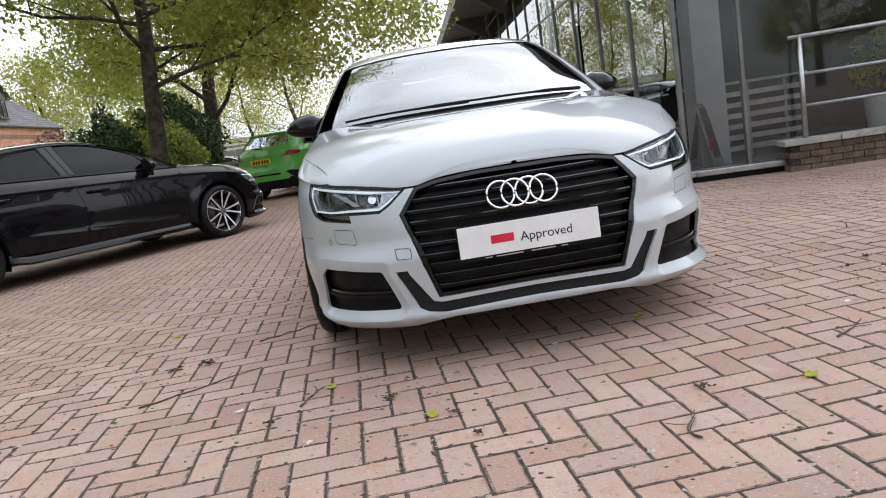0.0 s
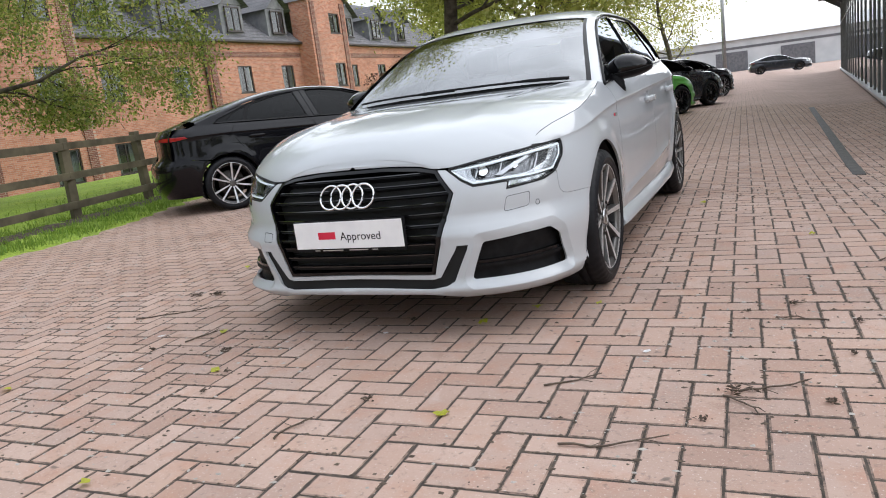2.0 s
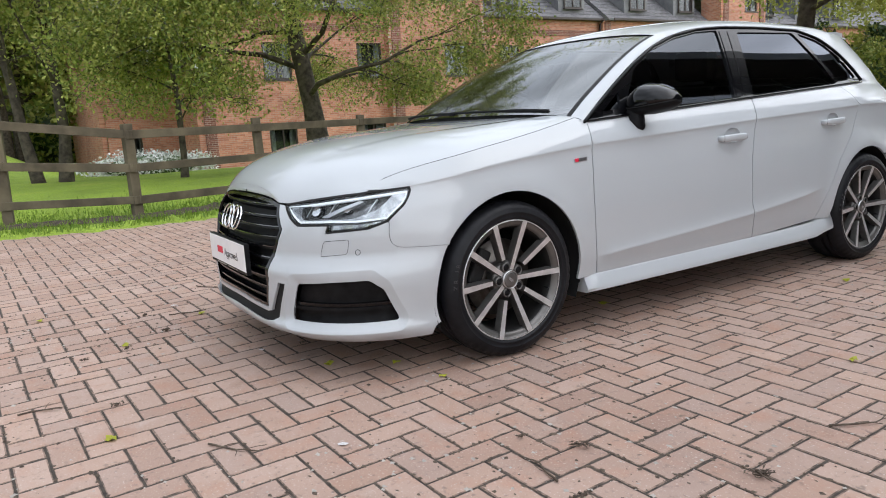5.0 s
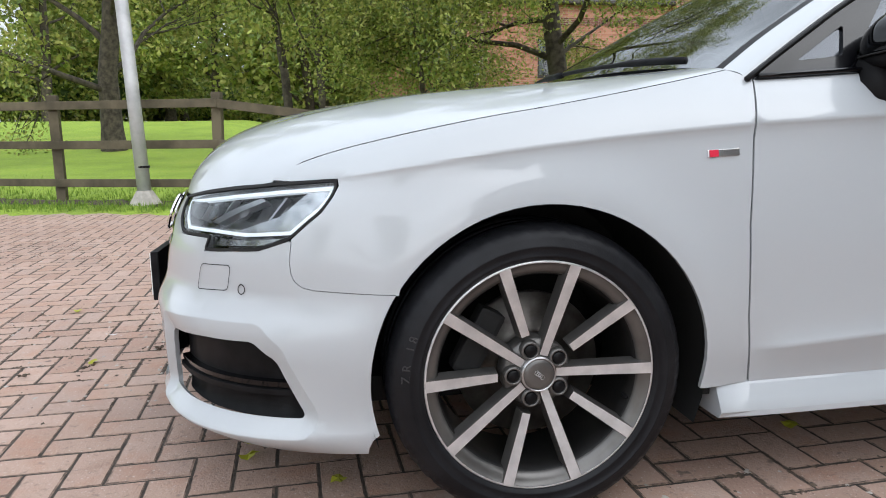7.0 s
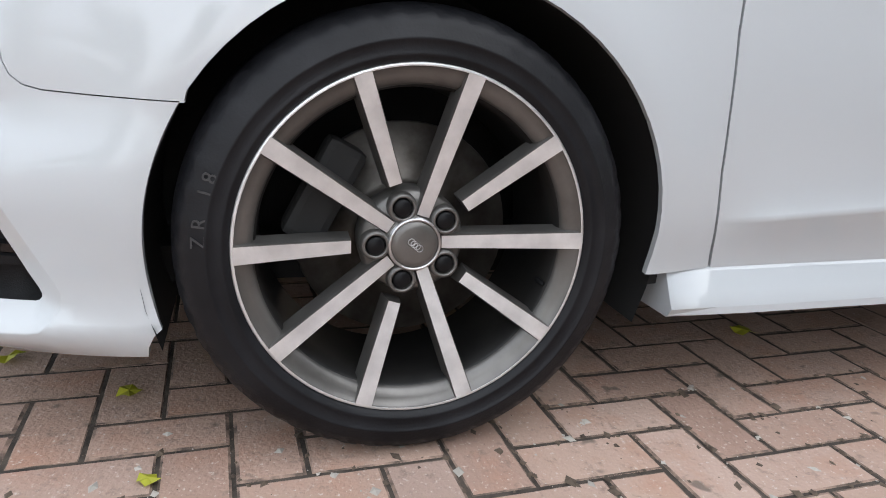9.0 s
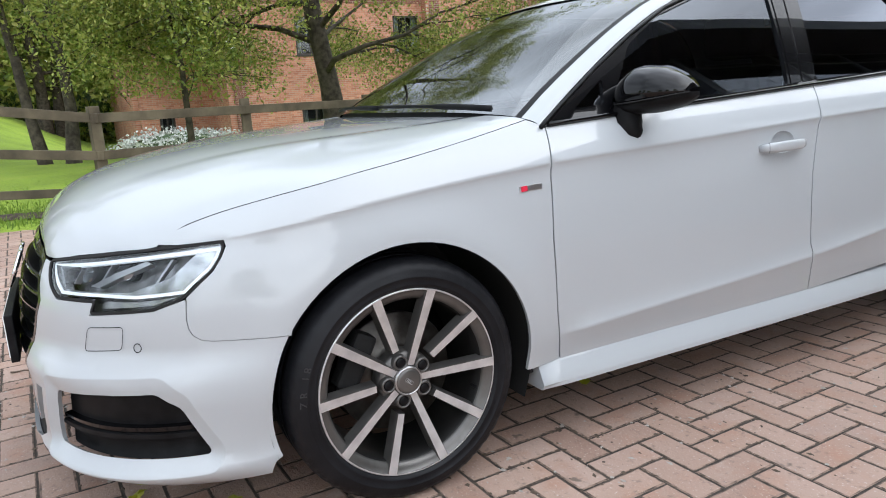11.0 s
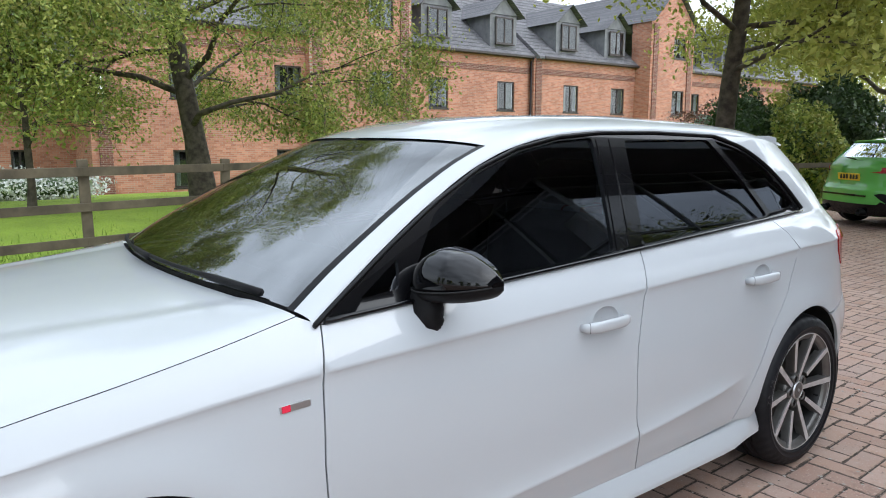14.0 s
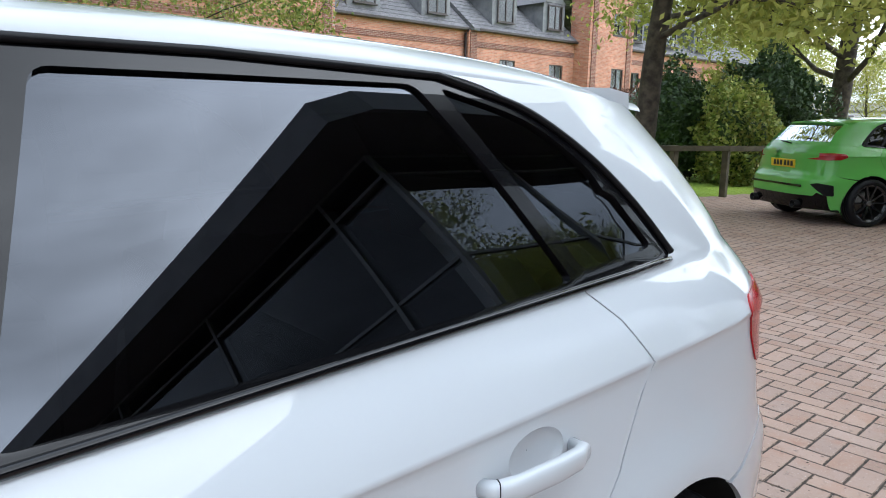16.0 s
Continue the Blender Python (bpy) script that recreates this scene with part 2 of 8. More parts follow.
def block_paving(name, per):
    """Pinkish concrete block paving: each block has its own tone, with dirt, pale wear and grit."""
    m, n, l, b = nodes_of(name)
    if per == "object":
        src = n.new("ShaderNodeObjectInfo").outputs["Random"]
    else:
        src = n.new("ShaderNodeNewGeometry").outputs["Random Per Island"]
    rp = ramp_node(n, l, src, [(0.0, (0.315, 0.208, 0.162)), (0.2, (0.385, 0.270, 0.215)), (0.4, (0.350, 0.252, 0.208)), (0.6, (0.405, 0.280, 0.218)), (0.8, (0.415, 0.300, 0.245)), (1.0, (0.360, 0.238, 0.182))])
    geo = n.new("ShaderNodeNewGeometry")

    def world_noise(scale, detail, rough=0.6):
        tx = n.new("ShaderNodeTexNoise")
        tx.inputs["Scale"].default_value, tx.inputs["Detail"].default_value, tx.inputs["Roughness"].default_value = scale, detail, rough
        l.new(geo.outputs["Position"], tx.inputs["Vector"])
        return tx.outputs["Fac"]

    def over(base, fac_src, lo, hi, rgb, blend="MIX", most=1.0):
        mr = n.new("ShaderNodeMapRange")
        mr.inputs["From Min"].default_value, mr.inputs["From Max"].default_value, mr.inputs["To Max"].default_value = lo, hi, most
        l.new(fac_src, mr.inputs["Value"])
        mx = n.new("ShaderNodeMixRGB")
        mx.blend_type = blend
        l.new(mr.outputs["Result"], mx.inputs["Fac"])
        l.new(base, mx.inputs["Color1"])
        mx.inputs["Color2"].default_value = (*rgb, 1)
        return mx.outputs["Color"]

    c = over(rp.outputs["Color"], world_noise(0.9, 5), 0.42, 0.72, (0.78, 0.74, 0.72), "MULTIPLY", 0.9)
    c = over(c, world_noise(7.0, 6), 0.50, 0.72, (0.36, 0.19, 0.125), "MIX", 0.6)
    c = over(c, world_noise(34.0, 4, 0.7), 0.56, 0.74, (0.15, 0.115, 0.095), "MIX", 0.75)
    c = over(c, world_noise(120.0, 3), 0.60, 0.70, (0.56, 0.48, 0.42), "MIX", 0.7)
    c = over(c, world_noise(16.0, 2), 0.67, 0.74, (0.09, 0.075, 0.065), "MIX", 0.75)
    c = over(c, world_noise(1.9, 6, 0.68), 0.64, 0.74, (0.52, 0.46, 0.41), "MIX", 0.45)
    c = over(c, world_noise(2.6, 7, 0.7), 0.60, 0.72, (0.66, 0.60, 0.56), "MULTIPLY", 0.8)
    l.new(c, b.inputs["Base Color"])
    b.inputs["Roughness"].default_value = 0.82
    bump_to(n, l, world_noise(110.0, 5), b, 0.85, 0.004)
    return m


def paving_far(name):
    """The same paving where the blocks are too far off to be told apart."""
    m, n, l, b = nodes_of(name)
    geo, mp = n.new("ShaderNodeNewGeometry"), n.new("ShaderNodeMapping")
    mp.inputs["Rotation"].default_value = (0, 0, radians(-2.3))
    l.new(geo.outputs["Position"], mp.inputs["Vector"])
    bt = n.new("ShaderNodeTexBrick")
    bt.inputs["Scale"].default_value = 1.0
    bt.inputs["Brick Width"].default_value, bt.inputs["Row Height"].default_value, bt.inputs["Mortar Size"].default_value = 0.2, 0.1, 0.006
    bt.inputs["Color1"].default_value, bt.inputs["Color2"].default_value, bt.inputs["Mortar"].default_value = (0.345, 0.240, 0.195, 1), (0.415, 0.295, 0.245, 1), (0.15, 0.12, 0.10, 1)
    l.new(mp.outputs["Vector"], bt.inputs["Vector"])
    tx = n.new("ShaderNodeTexNoise")
    tx.inputs["Scale"].default_value, tx.inputs["Detail"].default_value = 0.5, 6.0
    l.new(geo.outputs["Position"], tx.inputs["Vector"])
    rp = ramp_node(n, l, tx.outputs["Fac"], [(0.35, (0.80, 0.78, 0.76)), (0.7, (1.08, 1.05, 1.03))])
    mx = n.new("ShaderNodeMixRGB")
    mx.blend_type = "MULTIPLY"
    mx.inputs["Fac"].default_value = 0.9
    l.new(bt.outputs["Color"], mx.inputs["Color1"])
    l.new(rp.outputs["Color"], mx.inputs["Color2"])
    l.new(mx.outputs["Color"], b.inputs["Base Color"])
    b.inputs["Roughness"].default_value = 0.85
    return m


def lawn_mat(name):
    m, n, l, b = nodes_of(name)
    tx, fx = noise_node(n, l, 0.8, 6.0), noise_node(n, l, 45.0, 4.0)
    rp = ramp_node(n, l, tx.outputs["Fac"], [(0.3, (0.21, 0.31, 0.030)), (0.55, (0.28, 0.40, 0.038)), (0.75, (0.34, 0.42, 0.055))])
    r2 = ramp_node(n, l, fx.outputs["Fac"], [(0.3, (0.55, 0.6, 0.5)), (0.7, (1.25, 1.2, 1.2))])
    mx = n.new("ShaderNodeMixRGB")
    mx.blend_type = "MULTIPLY"
    mx.inputs["Fac"].default_value = 0.9
    l.new(rp.outputs["Color"], mx.inputs["Color1"])
    l.new(r2.outputs["Color"], mx.inputs["Color2"])
    l.new(mx.outputs["Color"], b.inputs["Base Color"])
    b.inputs["Roughness"].default_value = 0.9
    bump_to(n, l, fx.outputs["Fac"], b, 1.0, 0.03)
    return m


M_PAVE, M_PAVEPART, M_PAVEFAR = block_paving("block_paving", "island"), block_paving("block_paving_near", "object"), paving_far("block_paving_far")
M_ARRIS = mottled("soiled_block_edges", (0.075, 0.055, 0.043), (0.30, 0.205, 0.16), 30, 0.9, 0, 0.6, 150, spread=(0.38, 0.62))
M_JOINT = mottled("joint_sand_and_moss", (0.022, 0.017, 0.013), (0.07, 0.055, 0.043), 25, 0.95, 0, 0.5, 150)
M_LAWN = lawn_mat("mown_lawn")
M_BLADE = leafy("grass_blades", [(0.10, 0.18, 0.015), (0.16, 0.26, 0.025), (0.22, 0.31, 0.045)], 0.3)
M_SOIL = mottled("bare_soil_and_bark", (0.025, 0.017, 0.012), (0.085, 0.060, 0.042), 18, 0.95, 0, 0.9, 60)
M_FENCE = mottled("weathered_fence_timber", (0.058, 0.047, 0.028), (0.125, 0.104, 0.064), 3.5, 0.85, 0, 0.4, 45)
M_BARK = mottled("tree_bark", (0.030, 0.024, 0.018), (0.095, 0.078, 0.058), 9, 0.95, 0, 1.0, 28)
M_LEAF_SPRING = leafy("young_spring_leaves", [(0.27, 0.30, 0.06), (0.38, 0.40, 0.08), (0.48, 0.48, 0.13), (0.24, 0.28, 0.06)], 0.5)
M_LEAF_MID = leafy("alder_leaves", [(0.10, 0.15, 0.028), (0.20, 0.26, 0.045), (0.38, 0.41, 0.09), (0.26, 0.24, 0.06)], 0.34)
M_LEAF_PALE = leafy("pale_distant_leaves", [(0.30, 0.31, 0.06), (0.40, 0.40, 0.09), (0.34, 0.30, 0.10)], 0.5)
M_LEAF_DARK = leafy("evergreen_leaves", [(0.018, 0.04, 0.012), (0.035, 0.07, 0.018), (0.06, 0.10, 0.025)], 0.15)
M_LEAF_RUST = leafy("bare_reddish_twigs", [(0.10, 0.045, 0.03), (0.16, 0.075, 0.05), (0.08, 0.04, 0.03)], 0.2)
M_BRICKX, M_BRICKY = brick_wall("facing_brick", "x"), brick_wall("facing_brick_end", "y")
M_QUOIN = brick_wall("dark_brick_pier", "x", ((0.13, 0.045, 0.035), (0.22, 0.085, 0.06)))
M_BROWNBRICK = mottled("brown_brick", (0.085, 0.06, 0.045), (0.17, 0.115, 0.085), 9, 0.85, 0, 0.4, 90)
M_SLATE = brick_wall("grey_roof_slates", "x", ((0.11, 0.11, 0.12), (0.17, 0.168, 0.18)), (0.07, 0.07, 0.072))
M_CLAD = mottled("grey_lead_cladding", (0.11, 0.11, 0.12), (0.17, 0.17, 0.18), 3, 0.6, 0, 0.1, 40)
M_WINFRAME = mottled("dark_brown_window_frame", (0.018, 0.012, 0.010), (0.035, 0.024, 0.020), 8, 0.5, 0, 0.05, 100)
M_HOTELGLASS = pane("hotel_window_glass", (0.42, 0.46, 0.47), 1.6)
M_CURTAIN = mottled("pale_curtain", (0.42, 0.44, 0.42), (0.62, 0.63, 0.60), 7, 0.9, 0, 0.2, 40)
M_ROOMDARK = mottled("painted_room_shade", (0.05, 0.05, 0.052), (0.10, 0.098, 0.095), 2, 0.9, 0, 0)
M_SHOPGLASS = pane("showroom_glass", (0.55, 0.59, 0.59), 5.0)
M_SHOPFRONT = pane("clear_showroom_glass", (0.90, 0.92, 0.92), 1.65)
M_MULLION = mottled("silver_window_profile", (0.15, 0.153, 0.15), (0.20, 0.203, 0.20), 4, 0.38, 0.4, 0.02, 200)
M_SOFFIT = mottled("dark_roof_soffit", (0.075, 0.075, 0.084), (0.105, 0.105, 0.116), 1.5, 0.6, 0, 0)
M_SHOPFLOOR = mottled("grey_showroom_tiles", (0.16, 0.16, 0.165), (0.22, 0.22, 0.22), 1.2, 0.25, 0, 0)
M_SHOPCOLUMN = mottled("pale_grey_column_paint", (0.46, 0.48, 0.49), (0.54, 0.56, 0.57), 2.0, 0.6, bump=0.02, fine=120)
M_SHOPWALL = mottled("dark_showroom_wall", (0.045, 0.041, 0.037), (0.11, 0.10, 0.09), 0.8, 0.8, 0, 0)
M_GALV = mottled("galvanised_post", (0.42, 0.43, 0.44), (0.55, 0.56, 0.57), 6, 0.5, 0.4, 0.05, 80)
M_CONCRETE = mottled("pale_concrete", (0.28, 0.26, 0.23), (0.42, 0.39, 0.35), 10, 0.9, 0, 0.4, 90)
M_WHITEPLASTIC = mottled("white_plastic", (0.70, 0.70, 0.69), (0.78, 0.78, 0.77), 10, 0.4, 0, 0)
M_SIGNBOARD = mottled("pale_green_sign_frame", (0.27, 0.33, 0.30), (0.34, 0.39, 0.36), 6, 0.45, 0, 0)
M_DRAIN = mottled("cast_drain_channel", (0.035, 0.033, 0.03), (0.07, 0.065, 0.06), 15, 0.7, 0.2, 0.3, 100)
M_LEAF_YELLOW = leafy("fallen_yellow_leaf", [(0.42, 0.38, 0.02), (0.30, 0.34, 0.03)], 0.3)
M_SPLASH = mottled("dried_pale_splash", (0.42, 0.40, 0.39), (0.60, 0.59, 0.58), 90, 0.8, bump=0.1, fine=200)
M_TWIG = mottled("dry_twig", (0.05, 0.035, 0.025), (0.12, 0.09, 0.065), 30, 0.9, 0, 0.3, 100)
M_ASPHALT = mottled("asphalt", (0.045, 0.045, 0.047), (0.07, 0.068, 0.068), 3, 0.9, 0, 0.3, 60)
M_METALWALL = mottled("pale_profiled_sheet", (0.50, 0.52, 0.53), (0.60, 0.61, 0.62), 0.4, 0.6, 0, 0)
# ---- mesh helpers ----
def pchip(xs, ys):
    """A smooth curve through the knots that does not overshoot."""
    xs, ys = np.array(xs, float), np.array(ys, float)
    h, d = np.diff(xs), np.diff(ys) / np.diff(xs)
    m = np.zeros(len(xs))
    m[0], m[-1] = d[0], d[-1]
    for k in range(1, len(xs) - 1):
        if d[k - 1] * d[k] > 0:
            w1, w2 = 2 * h[k] + h[k - 1], h[k] + 2 * h[k - 1]
            m[k] = (w1 + w2) / (w1 / d[k - 1] + w2 / d[k])

    def at(x):
        x = np.asarray(x, float)
        k = np.clip(np.searchsorted(xs, x) - 1, 0, len(xs) - 2)
        t = np.clip((x - xs[k]) / h[k], 0, 1)
        return (2 * t**3 - 3 * t**2 + 1) * ys[k] + (t**3 - 2 * t**2 + t) * h[k] * m[k] + (3 * t**2 - 2 * t**3) * ys[k + 1] + (t**3 - t**2) * h[k] * m[k + 1]

    return at


def smooth01(t):
    t = np.clip(t, 0, 1)
    return t * t * (3 - 2 * t)


def mesh_data(name, verts, faces, mat, normals=None, smooth=True):
    me = bpy.data.meshes.new(name)
    me.from_pydata([tuple(map(float, v)) for v in verts], [], [tuple(map(int, f)) for f in faces])
    for k in mat if isinstance(mat, (list, tuple)) else [mat]:
        me.materials.append(k)
    if smooth:
        me.polygons.foreach_set("use_smooth", [True] * len(me.polygons))
    if normals is not None:
        me.normals_split_custom_set_from_vertices([tuple(map(float, v)) for v in normals])
    me.update()
    return me


def part(name, data, parent=None, label="", mat=None):
    """Links a mesh, or a bmesh with its material, as one object under a thing or a part."""
    if isinstance(data, bmesh.types.BMesh):
        me = bpy.data.meshes.new(name)
        data.to_mesh(me)
        data.free()
        me.materials.append(mat)
        data = me
    ob = new(name, data)
    ob.parent = parent
    if label:
        ob["label"] = label
    return ob


def thing(name, label, category, at=None, group="", kind=""):
    ob = new(name)
    ob.empty_display_size = 0.2
    if at is not None:
        ob.matrix_basis = at
    return tagged(ob, label, category, group, kind)


def box_bm(lo, hi, bevel=0.0, m=None):
    bm = bmesh.new()
    bmesh.ops.create_cube(bm, size=1)
    for v in bm.verts:
        v.co = Vector([lo[k] + (v.co[k] + 0.5) * (hi[k] - lo[k]) for k in range(3)])
    if bevel:
        bmesh.ops.bevel(bm, geom=bm.edges[:], offset=bevel, segments=2, affect="EDGES", profile=0.6)
    if m is not None:
        bmesh.ops.transform(bm, matrix=m, verts=bm.verts)
    return bm


def box_mesh(name, lo, hi, mat, bevel=0.0, m=None):
    bm = box_bm(lo, hi, bevel, m)
    me = bpy.data.meshes.new(name)
    bm.to_mesh(me)
    bm.free()
    me.materials.append(mat)
    return me


def lathe(name, profile, mat, steps=64, axis="x", smooth=True):
    """Turns (radius, offset) pairs round an axis."""
    verts, faces, k = [], [], len(profile)
    for a in range(steps):
        c, s = math.cos(2 * math.pi * a / steps), math.sin(2 * math.pi * a / steps)
        for r, o in profile:
            verts.append((o, r * c, r * s) if axis == "x" else (r * c, r * s, o))
    for a in range(steps):
        b = (a + 1) % steps
        faces += [(a * k + i, a * k + i + 1, b * k + i + 1, b * k + i) for i in range(k - 1)]
    return mesh_data(name, verts, faces, mat, smooth=smooth)


def sweep(name, path, radius, mat, sides=8, closed=False, cap=True):
    """A tube along a path; radius is a number, or one for each point."""
    path = [Vector(p) for p in path]
    rad = radius if isinstance(radius, (list, tuple)) else [radius] * len(path)
    verts, faces, n = [], [], len(path)
    ref = Vector((0, 0, 1))
    for i, p in enumerate(path):
        a, b = path[(i - 1) % n if closed else max(i - 1, 0)], path[(i + 1) % n if closed else min(i + 1, n - 1)]
        d = (b - a).normalized()
        side = d.cross(ref)
        if side.length < 0.05:
            side = d.cross(Vector((1, 0, 0)))
        side.normalize()
        up = side.cross(d)
        for k in range(sides):
            w = 2 * math.pi * k / sides
            verts.append(p + rad[i] * (math.cos(w) * side + math.sin(w) * up))
    for i in range(n if closed else n - 1):
        j = (i + 1) % n
        faces += [(i * sides + k, i * sides + (k + 1) % sides, j * sides + (k + 1) % sides, j * sides + k) for k in range(sides)]
    if cap and not closed:
        faces += [tuple(range(sides))[::-1], tuple((n - 1) * sides + k for k in range(sides))]
    return mesh_data(name, verts, faces, mat)


def inside(poly, pts):
    """Which points lie in a polygon."""
    poly, pts = np.asarray(poly), np.asarray(pts)
    res = np.zeros(len(pts), bool)
    a = poly
    b = np.roll(poly, -1, 0)
    for (x1, y1), (x2, y2) in zip(a, b):
        if y1 == y2:
            continue
        hit = (y1 > pts[:, 1]) != (y2 > pts[:, 1])
        res ^= hit & (pts[:, 0] < (x2 - x1) * (pts[:, 1] - y1) / (y2 - y1) + x1)
    return res


def dense(loop, step, closed=True):
    out, n = [], len(loop)
    for k in range(n if closed else n - 1):
        a, b = np.array(loop[k]), np.array(loop[(k + 1) % n])
        m = max(1, int(math.ceil(np.linalg.norm(b - a) / step)))
        out += [tuple(a + (b - a) * i / m) for i in range(m)]
    return out if closed else out + [tuple(loop[-1])]


def rounded(loop, r, seg=4):
    """Rounds a polygon's corners."""
    out, n = [], len(loop)
    for k in range(n):
        p, a, b = (np.array(loop[(k + d) % n], float) for d in (0, -1, 1))
        la, lb = np.linalg.norm(a - p), np.linalg.norm(b - p)
        q = min(r, 0.45 * la, 0.45 * lb)
        s, e = p + (a - p) * q / la, p + (b - p) * q / lb
        for i in range(seg + 1):
            t = i / seg
            out.append(tuple((1 - t) ** 2 * s + 2 * t * (1 - t) * p + t * t * e))
    return out


def inset(loop, d):
    """Moves a polygon's edges inwards by d."""
    p = np.array(loop, float)
    area = 0.5 * np.sum(p[:, 0] * np.roll(p[:, 1], -1) - np.roll(p[:, 0], -1) * p[:, 1])
    a, b = p - np.roll(p, 1, 0), np.roll(p, -1, 0) - p
    a /= np.linalg.norm(a, axis=1)[:, None] + 1e-12
    b /= np.linalg.norm(b, axis=1)[:, None] + 1e-12
    na, nb = np.stack([-a[:, 1], a[:, 0]], 1), np.stack([-b[:, 1], b[:, 0]], 1)
    m = na + nb
    m /= np.maximum(0.5, (m * na).sum(1))[:, None]
    return [tuple(q) for q in p + m * d * (1 if area > 0 else -1)]


from mathutils.geometry import delaunay_2d_cdt


def fill(loop, holes, step, lines=()):
    """A triangle net inside a polygon with holes, in the plane."""
    loops = [dense(loop, step)] + [dense(h, step) for h in holes]
    pts, edges = [], []
    for lp in loops:
        k = len(pts)
        pts += lp
        edges += [(k + i, k + (i + 1) % len(lp)) for i in range(len(lp))]
    border = np.array(loops[0])
    for ln in lines:
        ln = np.array(ln)
        ok = inside(loops[0], ln)
        for h in loops[1:]:
            ok &= ~inside(h, ln)
        ok &= np.array([((border - p) ** 2).sum(1).min() > 0.0045**2 for p in ln])
        k, prev = len(pts), None
        for p, good in zip(ln, ok):
            if good:
                pts.append(tuple(p))
                if prev is not None:
                    edges.append((prev, len(pts) - 1))
                prev = len(pts) - 1
            else:
                prev = None
    edge_pts = np.array(pts)
    lo, hi = edge_pts.min(0), edge_pts.max(0)
    gx, gy = np.meshgrid(np.arange(lo[0] + step / 2, hi[0], step), np.arange(lo[1] + step / 2, hi[1], step))
    grid = np.stack([gx.ravel(), gy.ravel()], 1)
    keep = inside(loops[0], grid)
    for h in loops[1:]:
        keep &= ~inside(h, grid)
    grid = grid[keep]
    if len(grid):
        far = np.ones(len(grid), bool)
        for k in range(0, len(edge_pts), 200):
            d = ((grid[:, None] - edge_pts[None, k : k + 200]) ** 2).sum(2).min(1)
            far &= d > (0.55 * step) ** 2
        grid = grid[far]
    allp = [Vector(p) for p in pts] + [Vector(p) for p in grid]
    v, _, f, *_ = delaunay_2d_cdt(allp, edges, [], 0, 1e-7)
    v = np.array([tuple(p) for p in v])
    f = np.array([t for t in f if len(t) == 3])
    mid = v[f].mean(1)
    ok = inside(loops[0], mid)
    for h in loops[1:]:
        ok &= ~inside(h, mid)
    f = f[ok]
    a, b, c = v[f[:, 0]], v[f[:, 1]], v[f[:, 2]]
    turn = (b[:, 0] - a[:, 0]) * (c[:, 1] - a[:, 1]) - (b[:, 1] - a[:, 1]) * (c[:, 0] - a[:, 0])
    f[turn < 0] = f[turn < 0][:, ::-1]
    return v, f[np.abs(turn) > 1e-12]


# ---- cars ----
Y0, Y1, UF, UR, NF, NR = -0.10, 2.60, 1.30, 1.30, 2.55, 4.2
UB = UF + Y1 - Y0


def nose_power(z):
    """How square the front corners are in plan: rounder at the lamps, squarer at the bumper."""
    return 2.45 + 0.75 * smooth01((0.50 - np.asarray(z, float)) / 0.14)


